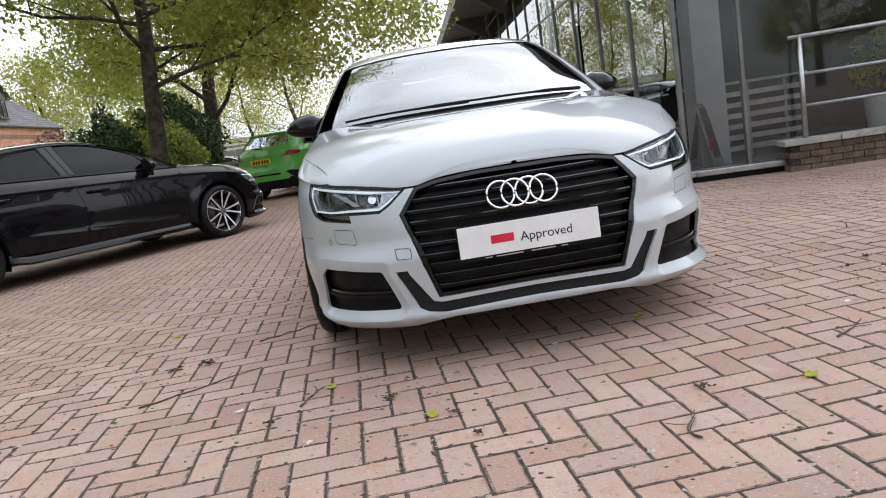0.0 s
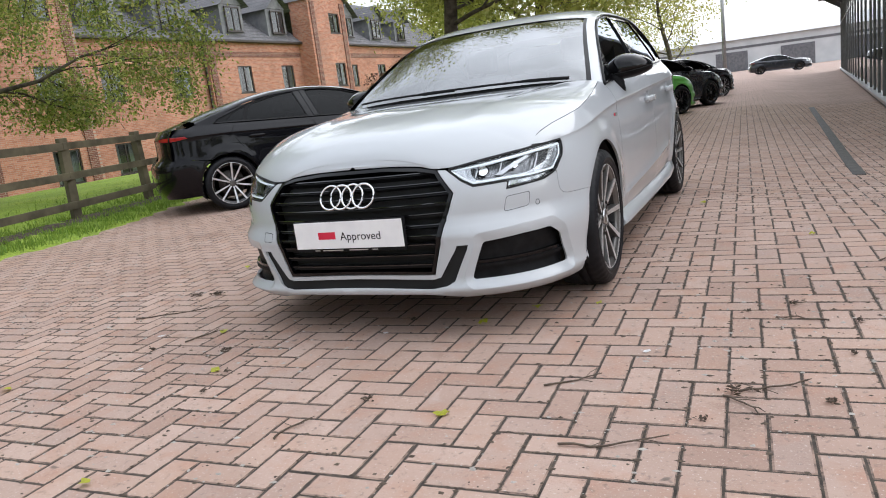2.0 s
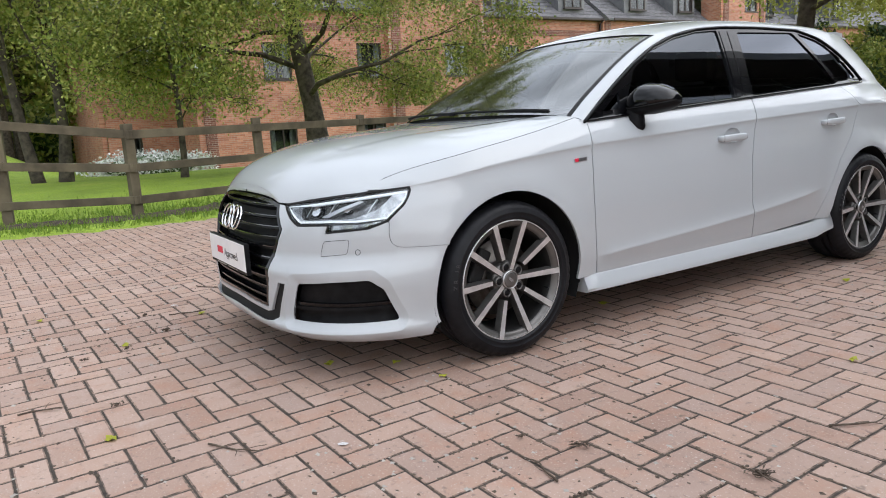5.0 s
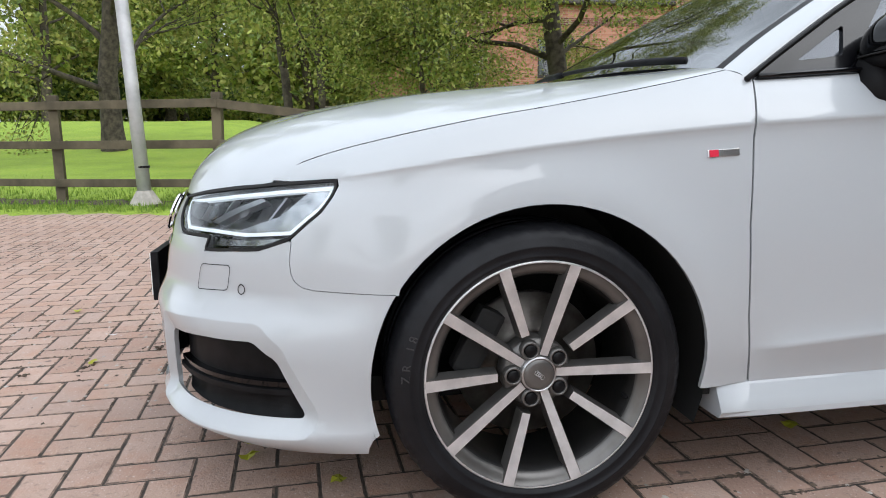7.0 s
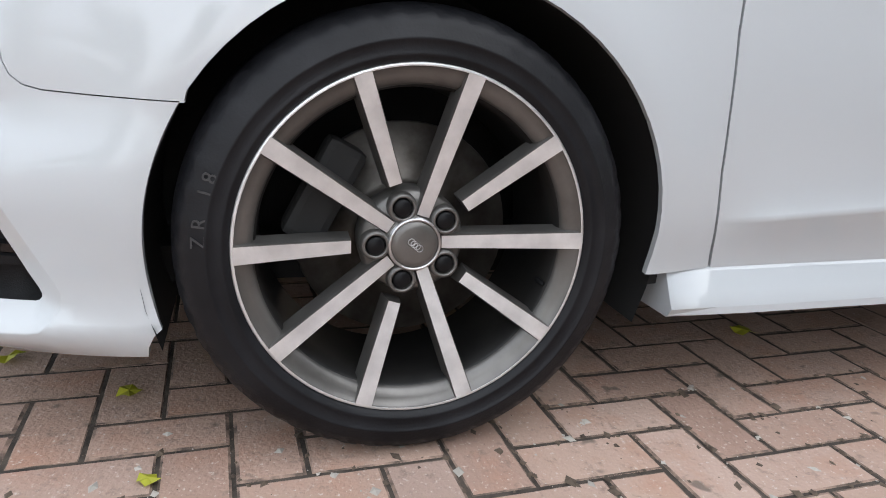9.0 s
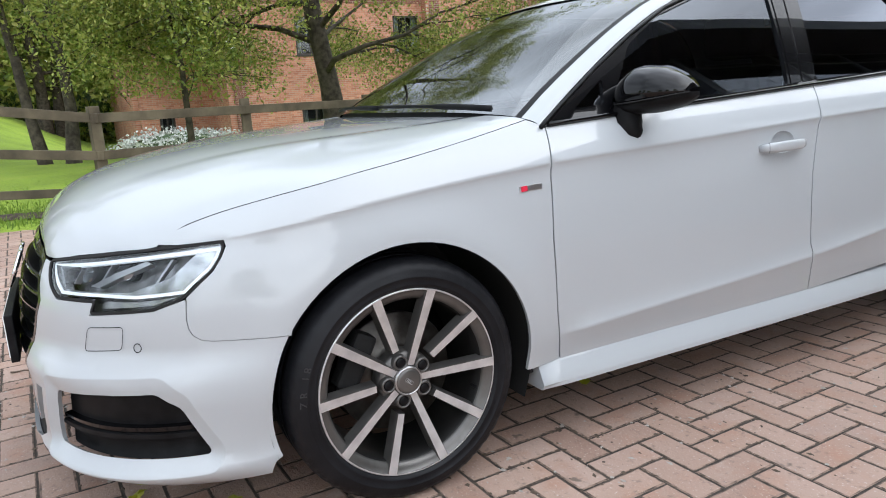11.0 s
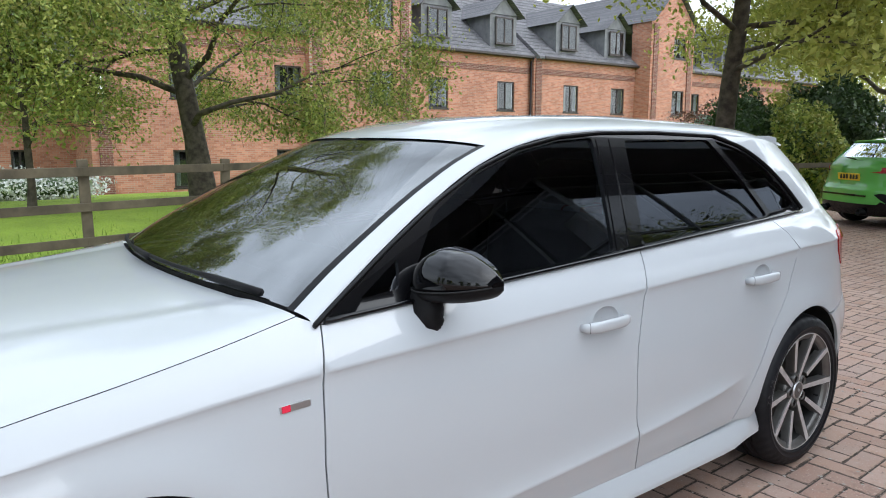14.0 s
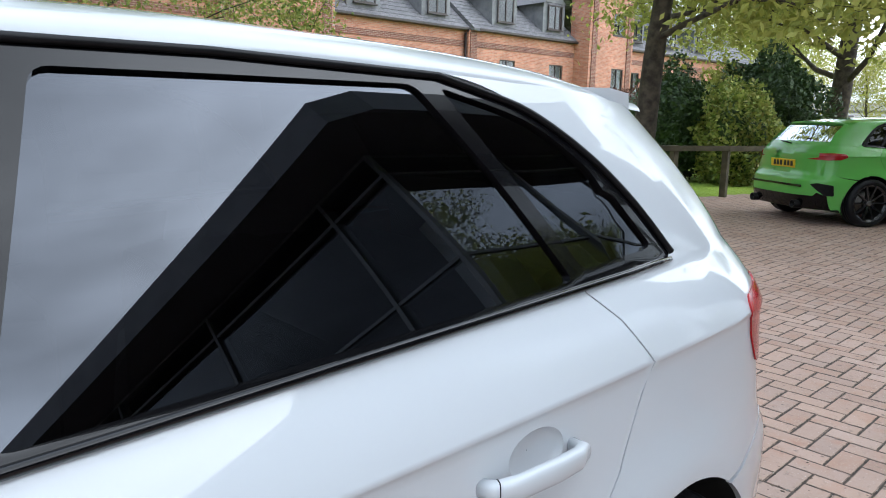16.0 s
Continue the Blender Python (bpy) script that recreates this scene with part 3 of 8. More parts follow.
class Body:
    """The outer skin of a hatchback: U runs along its outline from the nose's middle (left side positive), z upwards."""

    def __init__(self, warp=None, paint_mat=None, arch=0.362):
        self.warp, self.paint, self.arch = warp, paint_mat, arch
        self.crease = pchip([-0.75, -0.5, -0.39, -0.18, 0.0, 0.47, 1.0, 1.59, 2.56, 3.05, 3.4], [0.735, 0.735, 0.738, 0.768, 0.79, 0.829, 0.853, 0.880, 0.918, 0.940, 0.95])
        self.base = pchip([0.08, 0.16, 0.25, 0.35, 0.45, 0.58, 0.70, 0.80, 1.0], [0.82, 0.838, 0.840, 0.858, 0.868, 0.873, 0.869, 0.861, 0.855])
        self.front = pchip([0.10, 0.15, 0.18, 0.205, 0.24, 0.30, 0.45, 0.55, 0.66, 0.735, 1.0], [0.76, 0.81, 0.845, 0.856, 0.842, 0.846, 0.868, 0.872, 0.862, 0.842, 0.83])
        self.nose = pchip([0.10, 0.15, 0.18, 0.205, 0.24, 0.30, 0.38, 0.43, 0.48, 0.55, 0.62, 0.68, 0.72, 0.76, 0.80, 0.9], [-0.74, -0.80, -0.85, -0.868, -0.854, -0.858, -0.862, -0.876, -0.870, -0.862, -0.84, -0.80, -0.762, -0.70, -0.62, -0.4])
        self.tail = pchip([0.10, 0.2, 0.30, 0.45, 0.60, 0.66, 0.72, 0.92, 1.06, 1.2, 1.3, 1.4], [3.30, 3.36, 3.41, 3.43, 3.42, 3.37, 3.345, 3.335, 3.27, 3.14, 3.01, 2.86])
        self.side = pchip([-0.9, -0.1, 0.5, 1.2, 1.8, 2.3, 2.6, 3.4], [-0.004, -0.004, -0.004, 0.003, 0.006, 0.005, 0.002, 0.0])
        self.ledge = pchip([0.40, 0.5, 1.55, 2.13, 2.3], [0.335, 0.343, 0.410, 0.470, 0.49])

    def belt(self, y):
        return 0.900 + 0.0555 * np.asarray(y)

    def flare(self, y, z):
        """The swelling of the flank round the wheel arches."""
        out = 0
        for yc in (0.012, 2.645):
            out = out + 0.014 * np.exp(-(((np.hypot(y - yc, z - 0.315) - 0.37) / 0.075) ** 2)) * (z > 0.2)
        return out

    def half(self, y, z):
        """Half the width of the flank at a height."""
        y, z = np.broadcast_arrays(np.asarray(y, float), np.asarray(z, float))
        zc = self.crease(y)
        lat = self.side(y)
        low = self.base(np.minimum(z, zc)) + lat
        d = np.maximum(zc - z, 0)
        low = low - 0.007 * (1 - np.exp(-d / 0.012)) * np.exp(-d / 0.10)
        zl, fade = self.ledge(np.clip(y, 0.4, 2.3)), smooth01((y - 0.46) / 0.12) * (1 - smooth01((y - 1.95) / 0.3))
        e = z - zl
        low = low + fade * 0.016 * np.where(e > 0, np.exp(-np.maximum(e, 0) / 0.035), np.exp(np.minimum(e, 0) / 0.05))
        h = np.maximum(z - zc, 0)
        hb = np.where(y > 0.45, np.maximum(self.belt(y) - zc, 0.06), 0.14)
        k = np.minimum(h, hb)
        x = low - 0.46 * k - 2.1 * k**2
        g = np.maximum(h - hb, 0)
        return x - 0.44 * g - 0.22 * g**2

    def __call__(self, U, z):
        U, z = np.broadcast_arrays(np.asarray(U, float), np.asarray(z, float))
        shape = U.shape
        U, z = U.reshape(-1), z.reshape(-1)
        s, a = np.where(U < 0, -1.0, 1.0), np.abs(U)
        ym = np.clip(Y0 + a - UF, Y0, Y1)
        x, y = np.array(self.half(ym, z) + self.flare(ym, z)), ym.copy()
        fr = a < UF
        if fr.any():
            q = a[fr] / UF
            ph = q * math.pi / 2
            w = smooth01((q - 0.70) / 0.30)
            zf = z[fr]
            nf = nose_power(zf)
            yq = Y0 - (Y0 - self.nose(zf)) * np.cos(ph) ** (2 / nf)
            zc = self.crease(yq)
            dz = np.maximum(zc - zf, 0)
            top = np.maximum(zf - zc, 0)
            wf = self.front(np.minimum(zf, zc)) - 0.46 * top - 2.1 * top**2 - 0.007 * (1 - np.exp(-dz / 0.012)) * np.exp(-dz / 0.10) * smooth01((q - 0.64) / 0.1)
            wide = wf * (1 - w) + self.half(yq, zf) * w
            x[fr] = wide * np.sin(ph) ** (2 / nf)
            y[fr] = yq
            x[fr] += self.flare(y[fr], zf) * smooth01((q - 0.45) / 0.25)
        re = a > UB
        if re.any():
            ph = np.minimum((a[re] - UB) / UR, 1) * math.pi / 2
            x[re] = self.half(np.full_like(z[re], Y1), z[re]) * np.maximum(np.cos(ph), 0) ** (2 / NR) * (1 - 0.065 * np.sin(ph) ** (2 / NR))
            y[re] = Y1 + (self.tail(z[re]) - Y1) * np.sin(ph) ** (2 / NR)
            x[re] += self.flare(y[re], z[re])
        p = np.stack([s * x, y, z], -1).reshape(shape + (3,))
        return self.warp(p) if self.warp else p

    def u(self, x, y, z):
        """U of a place on the left front corner, from its x and y."""
        w, nf = float(self.front(min(z, 0.738))), float(nose_power(z))
        return UF * math.atan2((abs(x) / w) ** (nf / 2), (max(Y0 - y, 0) / (Y0 - float(self.nose(z)))) ** (nf / 2)) / (math.pi / 2)

    def ux(self, x, z):
        w = float(self.front(min(z, 0.738)))
        return UF * math.asin(min(1, abs(x) / w) ** (float(nose_power(z)) / 2)) / (math.pi / 2) * (1 if x >= 0 else -1)

    def normal(self, U, z):
        e = 2e-3
        n = np.cross(self(U + e, z) - self(U - e, z), self(U, z + e) - self(U, z - e))
        return n / (np.linalg.norm(n, axis=-1, keepdims=True) + 1e-12)

    def panel(self, name, loop, mat, parent=None, holes=(), step=0.03, out=0.0, thick=0.012, label="", mirror=False, dents=(), width=0.04, depth=0.016):
        """A sheet of the skin inside a loop of (U, z), with turned-in edges; dents: loops round which the skin folds inwards."""
        if mirror:
            loop, holes = [(-u, z) for u, z in loop], [[(-u, z) for u, z in h] for h in holes]
        extra = self.lines(loop, step) if step < 0.055 and thick and abs(out) < 1e-6 else []
        for dent in dents:
            extra = extra + [np.array(dense(inset(dent, -width * t), 0.015)) for t in (0.25, 0.6, 0.92, 1.0, 1.12)]
        v, f = fill(loop, holes, step, extra)
        pts, nrm = self(v[:, 0], v[:, 1]), self.normal(v[:, 0], v[:, 1])
        if dents:
            push = np.zeros(len(v))
            for dent in dents:
                edge = np.array(dense(dent, 0.006))
                gap = np.min([np.hypot(v[:, 0] - e[0], v[:, 1] - e[1]) for e in edge], axis=0)
                push = np.maximum(push, depth * np.clip(1 - gap / width, 0, 1))
            pts = pts - nrm * push[:, None]
            tri = np.cross(pts[f[:, 1]] - pts[f[:, 0]], pts[f[:, 2]] - pts[f[:, 0]])
            soft = np.zeros_like(pts)
            for k in range(3):
                np.add.at(soft, f[:, k], tri)
            soft /= np.linalg.norm(soft, axis=1, keepdims=True) + 1e-12
            near_dent = push > 0
            sign = np.sign((soft * nrm).sum(1, keepdims=True))
            nrm = np.where(near_dent[:, None], soft * sign, nrm)
        if out < -0.01:
            level = nrm * np.array([1, 1, 0])
            pts = pts + out * level / (np.linalg.norm(level, axis=1, keepdims=True) + 1e-9)
        else:
            pts = pts + out * nrm
        verts, norms, faces = [pts], [nrm], [tuple(t) for t in f]
        if thick:
            count = {}
            for t in f:
                for a, b in ((t[0], t[1]), (t[1], t[2]), (t[2], t[0])):
                    count[(a, b)] = True
            rim = [(a, b) for a, b in count if (b, a) not in count]
            k = len(pts)
            quad_v, quad_n = [], []
            for a, b in rim:
                pa, pb = pts[a], pts[b]
                qa, qb = pa - thick * nrm[a], pb - thick * nrm[b]
                side = np.cross(pb - pa, nrm[a])
                side /= np.linalg.norm(side) + 1e-12
                quad_v += [pa, pb, qb, qa]
                quad_n += [side] * 4
                faces.append((k + 1, k, k + 3, k + 2))
                k += 4
            if quad_v:
                verts.append(np.array(quad_v))
                norms.append(np.array(quad_n))
        me = mesh_data(name, np.concatenate(verts), faces, mat, np.concatenate(norms))
        return part(name, me, parent, label)

    def lines(self, loop, step):
        """The creases that cross a panel, as rows of points for its net."""
        us = np.array([u for u, _ in loop])
        sg = -1 if us.mean() < -0.3 else 1
        lo, hi = np.abs(us).min(), np.abs(us).max()
        if us.min() < 0 < us.max():
            return []
        out = []
        a = np.arange(max(lo, UF - 0.32) + 0.004, hi, step)
        y = Y0 + a - UF
        yc = np.where(a < UF, -0.1 - 0.75 * (UF - a), y)
        for d in (-0.022, -0.010, -0.004, 0.0, 0.006):
            out.append(np.stack([sg * a, self.crease(np.clip(yc, -0.7, 3.3)) + d], 1))
        a = np.arange(max(lo, UF + 0.5) + 0.004, min(hi, UF + 2.35), step)
        if len(a):
            for d in (-0.02, -0.006, 0.0, 0.006, 0.02, 0.045):
                out.append(np.stack([sg * a, self.ledge(a - UF + Y0) + d], 1))
        return out

    def sheet_grid(self, fn, us, vs, name, mat, parent, label="", flip=False):
        uu, vv = np.meshgrid(us, vs, indexing="ij")
        pts = fn(uu, vv)
        e = 1e-3
        n = np.cross(fn(uu + e, vv) - fn(uu - e, vv), fn(uu, vv + e) - fn(uu, vv - e))
        n /= np.linalg.norm(n, axis=-1, keepdims=True) + 1e-12
        a, b = uu.shape
        idx = np.arange(a * b).reshape(a, b)
        q = np.stack([idx[:-1, :-1], idx[1:, :-1], idx[1:, 1:], idx[:-1, 1:]], -1).reshape(-1, 4)
        if flip:
            q, n = q[:, ::-1], -n
        return part(name, mesh_data(name, pts.reshape(-1, 3), q, mat, n.reshape(-1, 3)), parent, label)


def S(y, z):
    """A place on the left flank as (U, z)."""
    return (UF + y - Y0, z)


def arch_pts(yc, r, a0, a1, n=28, zc=0.315):
    """Points of a wheel arch from angle a0 to a1 (degrees, 0 rearwards, 90 up)."""
    out = []
    for k in range(n + 1):
        a = radians(a0 + (a1 - a0) * k / n)
        out.append((yc + r * math.cos(a), zc + r * math.sin(a)))
    return out
def SR(body, y, z):
    """A place on the left flank, the rear corner included, as (U, z)."""
    if y <= Y1:
        return S(y, z)
    t = min(1.0, (y - Y1) / (float(body.tail(z)) - Y1))
    return (UB + UR * math.asin(t ** (NR / 2)) / (math.pi / 2), z)


def flat_bar(name, path, rad, mat):
    """A tube pressed to a flat-faced bar."""
    bar = sweep(name, path, rad, mat, 16)
    for k, vert in enumerate(bar.vertices):
        c, r = path[k // 16], rad[k // 16]
        dz, dx = (vert.co.z - c[2]) / r, (vert.co.x - c[0]) / r
        vert.co.z = c[2] + r * math.copysign(abs(dz) ** 0.7, dz)
        vert.co.x = c[0] + r * 0.62 * math.copysign(abs(dx) ** 0.7, dx)
    return bar


def curve_yz(body, pts, n=22):
    """A smooth line through (y, z) places on the flank, the rear corner included."""
    p = np.array(pts, float)
    run = np.concatenate([[0], np.cumsum(np.hypot(*np.diff(p, axis=0).T))])
    cy, cz = pchip(run, p[:, 0]), pchip(run, p[:, 1])
    return [SR(body, float(cy(q)), float(cz(q))) for q in np.linspace(0, run[-1], n)]


def FY(body, y, z):
    """A place on the left flank ahead of the wheel as (U, z)."""
    if y >= Y0:
        return S(y, z)
    t = min(1.0, (Y0 - y) / (Y0 - float(body.nose(z))))
    return (UF * math.acos(t ** (float(nose_power(z)) / 2)) / (math.pi / 2), z)


def text_mesh(words, size, mat, extrude=0.0004, align="CENTER"):
    cu = bpy.data.curves.new("lettering", "FONT")
    cu.body, cu.size, cu.extrude, cu.align_x, cu.align_y = words, size, extrude, align, "CENTER"
    ob = new("lettering", cu)
    me = bpy.data.meshes.new_from_object(ob.evaluated_get(bpy.context.evaluated_depsgraph_get()))
    bpy.data.objects.remove(ob)
    me.materials.clear()
    me.materials.append(mat)
    return me


def wheel_meshes(style):
    """The meshes of one wheel; x points outwards from the tyre's outer wall, the hub at the origin."""
    tyre = lathe("tyre", [(0.240, -0.016), (0.2455, -0.006), (0.253, 0.000), (0.256, 0.0015), (0.258, 0.000), (0.272, 0.004), (0.274, 0.0055), (0.276, 0.004), (0.290, 0.001), (0.303, -0.007), (0.311, -0.018), (0.3165, -0.032), (0.3186, -0.050), (0.3186, -0.066), (0.3135, -0.067), (0.3135, -0.075), (0.3186, -0.076), (0.3186, -0.108), (0.3135, -0.109), (0.3135, -0.117), (0.3186, -0.118), (0.3186, -0.155), (0.3186, -0.178), (0.311, -0.205), (0.29, -0.222), (0.24, -0.215)], M_TYRE, 192)
    for vert in tyre.vertices:
        spin, rr_ = math.atan2(vert.co.z, vert.co.y), math.hypot(vert.co.y, vert.co.z)
        if rr_ > 0.3025 and vert.co.x > -0.05 and int((spin + 3.2 - 4.0 * vert.co.x) * 48 / 6.2832 * 4) % 4 == 0:
            vert.co.y, vert.co.z = vert.co.y * (1 - 0.0045 / rr_), vert.co.z * (1 - 0.0045 / rr_)
    dark, face = (M_ALLOYDARK, M_ALLOY) if style == "machined" else (M_RIMBLACK, M_RIMBLACK if style == "black" else M_ALLOY)
    verts, faces, mats = [], [], []

    def add(v, f, m):
        k = len(verts)
        verts.extend(v)
        faces.extend([tuple(i + k for i in q) for q in f])
        mats.extend([m] * len(f))

    def ring(profile, m, steps=96):
        k, v, f = len(profile), [], []
        for a in range(steps):
            c, s = math.cos(2 * math.pi * a / steps), math.sin(2 * math.pi * a / steps)
            v += [(o, r * c, r * s) for r, o in profile]
        for a in range(steps):
            b = (a + 1) % steps
            f += [(a * k + i, b * k + i, b * k + i + 1, a * k + i + 1) for i in range(k - 1)]
        add(v, f, m)

    ring([(0.2445, -0.016), (0.2455, -0.007), (0.2435, -0.004), (0.2405, -0.005)], 1)
    ring([(0.2405, -0.005), (0.2385, -0.009), (0.229, -0.013), (0.219, -0.018), (0.216, -0.026)], 0)
    ring([(0.216, -0.026), (0.213, -0.030), (0.210, -0.070), (0.206, -0.19)], 2)
    ring([(0.074, -0.085), (0.076, -0.05), (0.070, -0.040), (0.058, -0.037), (0.040, -0.034), (0.034, -0.026), (0.0, -0.026)], 0)
    spokes = []
    for short in (False, True):
        r0, r1 = (0.088 if short and style == "machined" else 0.040), 0.2412
        secs, v, f, mm = 7, [], [], []
        for i in range(secs):
            t = i / (secs - 1)
            r = r0 + (r1 - r0) * t
            w = 0.0088 + 0.0032 * t
            o = -0.034 + 0.0295 * (r / r1) ** 1.15
            v += [(off, r, ww) for off, ww in ((o, -w), (o, w), (o - 0.004, w + 0.0016), (o - 0.034, w + 0.005), (o - 0.034, -w - 0.005), (o - 0.004, -w - 0.0016))]
        for i in range(secs - 1):
            a, c = i * 6, i * 6 + 6
            for j in range(6):
                f.append((a + j, c + j, c + (j + 1) % 6, a + (j + 1) % 6))
                mm.append(0 if j else 1)
        f.append(tuple(range(6)))
        mm.append(0)
        sp = mesh_data("spoke", v, f, [dark, face], smooth=False)
        sp.polygons.foreach_set("material_index", mm)
        sp.update()
        spokes.append(sp)
    rim = mesh_data("wheel", verts, faces, [dark, face, M_BARREL], smooth=False)
    rim.polygons.foreach_set("material_index", mats)
    rim.polygons.foreach_set("use_smooth", [len(f) == 4 and i < 96 * 30 for i, f in enumerate(faces)])
    rim.update()
    cap = lathe("centre_cap", [(0.0, -0.019), (0.024, -0.019), (0.032, -0.021), (0.0333, -0.024), (0.0355, -0.022), (0.0365, -0.027)][::-1], M_ALLOYDARK, 40)
    disc = lathe("brake_disc", [(0.07, -0.085), (0.078, -0.105), (0.158, -0.106), (0.160, -0.112), (0.158, -0.13), (0.08, -0.13)], M_DISC, 64)
    bolt = lathe("wheel_bolt", [(0.0, -0.023), (0.010, -0.0235), (0.0135, -0.026), (0.0135, -0.04)], M_TRIM, 12)
    well = lathe("bolt_well", [(0.0145, -0.040), (0.0150, -0.024), (0.0175, -0.0235), (0.0205, -0.027), (0.0215, -0.040)], M_ALLOYDARK, 20)
    caliper = box_mesh("brake_caliper", (-0.115, -0.075, 0.105), (-0.06, 0.075, 0.165), M_VOID, 0.012)
    return dict(twin=style == "twin", tyre=tyre, wheel=rim, spokes=spokes, cap=cap, disc=disc, bolt=bolt, well=well, caliper=caliper)


def add_wheel(meshes, parent, x, y, side, full=True, radius=0.3186, turn=0.0):
    m = pose(x * side, y, radius, turn, 0, 0 if side > 0 else 180)
    w = part("wheel", meshes["wheel"], parent, "ten-spoke alloy wheel with machined silver faces" if full else "")
    w.matrix_basis = m
    part("tyre", meshes["tyre"], w, "black rubber road tyre")
    for k in range(10):
        part("spoke", meshes["spokes"][k % 2], w).matrix_basis = pose(0, 0, 0, (72 * (k // 2) + (14 if k % 2 else -14)) if meshes["twin"] else 36 * k + 1, 0, 0)
    part("centre_cap", meshes["cap"], w)
    part("brake_disc", meshes["disc"], w)
    if full:
        part("brake_caliper", meshes["caliper"], w).matrix_basis = pose(0, 0, 0, 62, 0, 0)
        for k in range(5):
            a = radians(37 + 72 * k)
            for piece in ("bolt", "well"):
                part("wheel_bolt" if piece == "bolt" else "bolt_well", meshes[piece], w).matrix_basis = Matrix.Translation((0, 0.054 * math.cos(a), 0.054 * math.sin(a)))
        part("cap_ring", lathe("cap_ring", [(0.0335, -0.026), (0.034, -0.0205), (0.0365, -0.0205), (0.038, -0.026)][::-1], M_SATIN, 40), w)
        for k in range(4):
            bad = [(0.0, 0.0047 * math.cos(q) - 0.0075 + 0.005 * k, 0.0047 * math.sin(q)) for q in np.linspace(0, 2 * math.pi, 16, endpoint=False)]
            part("cap_badge", sweep("cap_badge", bad, 0.0007, M_SATIN, 4, closed=True), w).matrix_basis = Matrix.Translation((-0.0185, 0, 0)) @ pose(0, 0, 0, -40, 0, 0)
        for ch, deg in zip("ZR18", (176.5, 171.5, 163.5, 159.5)):
            a = radians(deg)
            o, t = Vector((0, math.cos(a), math.sin(a))), Vector((0, math.sin(a), -math.cos(a)))
            m4 = Matrix((t, o, Vector((1, 0, 0)))).transposed().to_4x4()
            part("tyre_letter", text_mesh(ch, 0.026, M_TYREMARK, 0.0006), w).matrix_basis = Matrix.Translation(0.2815 * o + Vector((0.0036, 0, 0))) @ m4
        part("valve", lathe("valve", [(0.0, 0.004), (0.004, 0.0), (0.005, -0.02)], M_PLASTIC, 8), w).matrix_basis = Matrix.Translation((-0.03, 0.21 * math.cos(radians(-19)), 0.21 * math.sin(radians(-19))))
    return w


def ellipse_loop(u0, z0, a, b, n=28):
    return [(u0 + a * math.cos(2 * math.pi * k / n), z0 + b * math.sin(2 * math.pi * k / n)) for k in range(n)]


RAIL = [(0.47, 0.926), (0.56, 0.984), (0.72, 1.082), (0.90, 1.181), (1.08, 1.264), (1.25, 1.318), (1.45, 1.354), (1.65, 1.368), (1.95, 1.371), (2.3, 1.361), (2.6, 1.346), (2.9, 1.316)]
SPINE = [(0.33, 0.975), (0.44, 1.045), (0.60, 1.135), (0.78, 1.23), (0.95, 1.31), (1.09, 1.364), (1.30, 1.407), (1.55, 1.431), (1.85, 1.440), (2.25, 1.432), (2.65, 1.407), (3.0, 1.362)]
HEAD = 4.62


class Roof:
    """The windscreen and roof: a loft from the side rail over to the middle line."""

    def __init__(self, body, rail=RAIL, spine=SPINE):
        k = np.arange(len(rail))
        self.ry, self.rz = pchip(k, [p[0] for p in rail]), pchip(k, [p[1] for p in rail])
        self.cy, self.cz = pchip(k, [p[0] for p in spine]), pchip(k, [p[1] for p in spine])
        self.body, self.last = body, len(rail) - 1

    def __call__(self, tau, v, m=3.0):
        """v: -1 at the right rail, 0 in the middle, 1 at the left rail."""
        tau, v = np.broadcast_arrays(np.asarray(tau, float), np.asarray(v, float))
        ry, rz, cy, cz = self.ry(tau), self.rz(tau), self.cy(tau), self.cz(tau)
        saved, self.body.warp = self.body.warp, None
        xe = np.abs(self.body(UF + np.minimum(ry, Y1) - Y0, rz)[..., 0]) - 0.06 * smooth01((ry - 2.5) / 0.4)
        self.body.warp = saved
        a = np.abs(v)
        x = xe * a
        z = rz + (cz - rz) * np.maximum(1 - a**m, 0) ** (1 / (m * 0.72))
        y = cy + (ry - cy) * a**2
        p = np.stack([np.sign(v) * x, y, z], -1)
        return self.body.warp(p) if self.body.warp else p


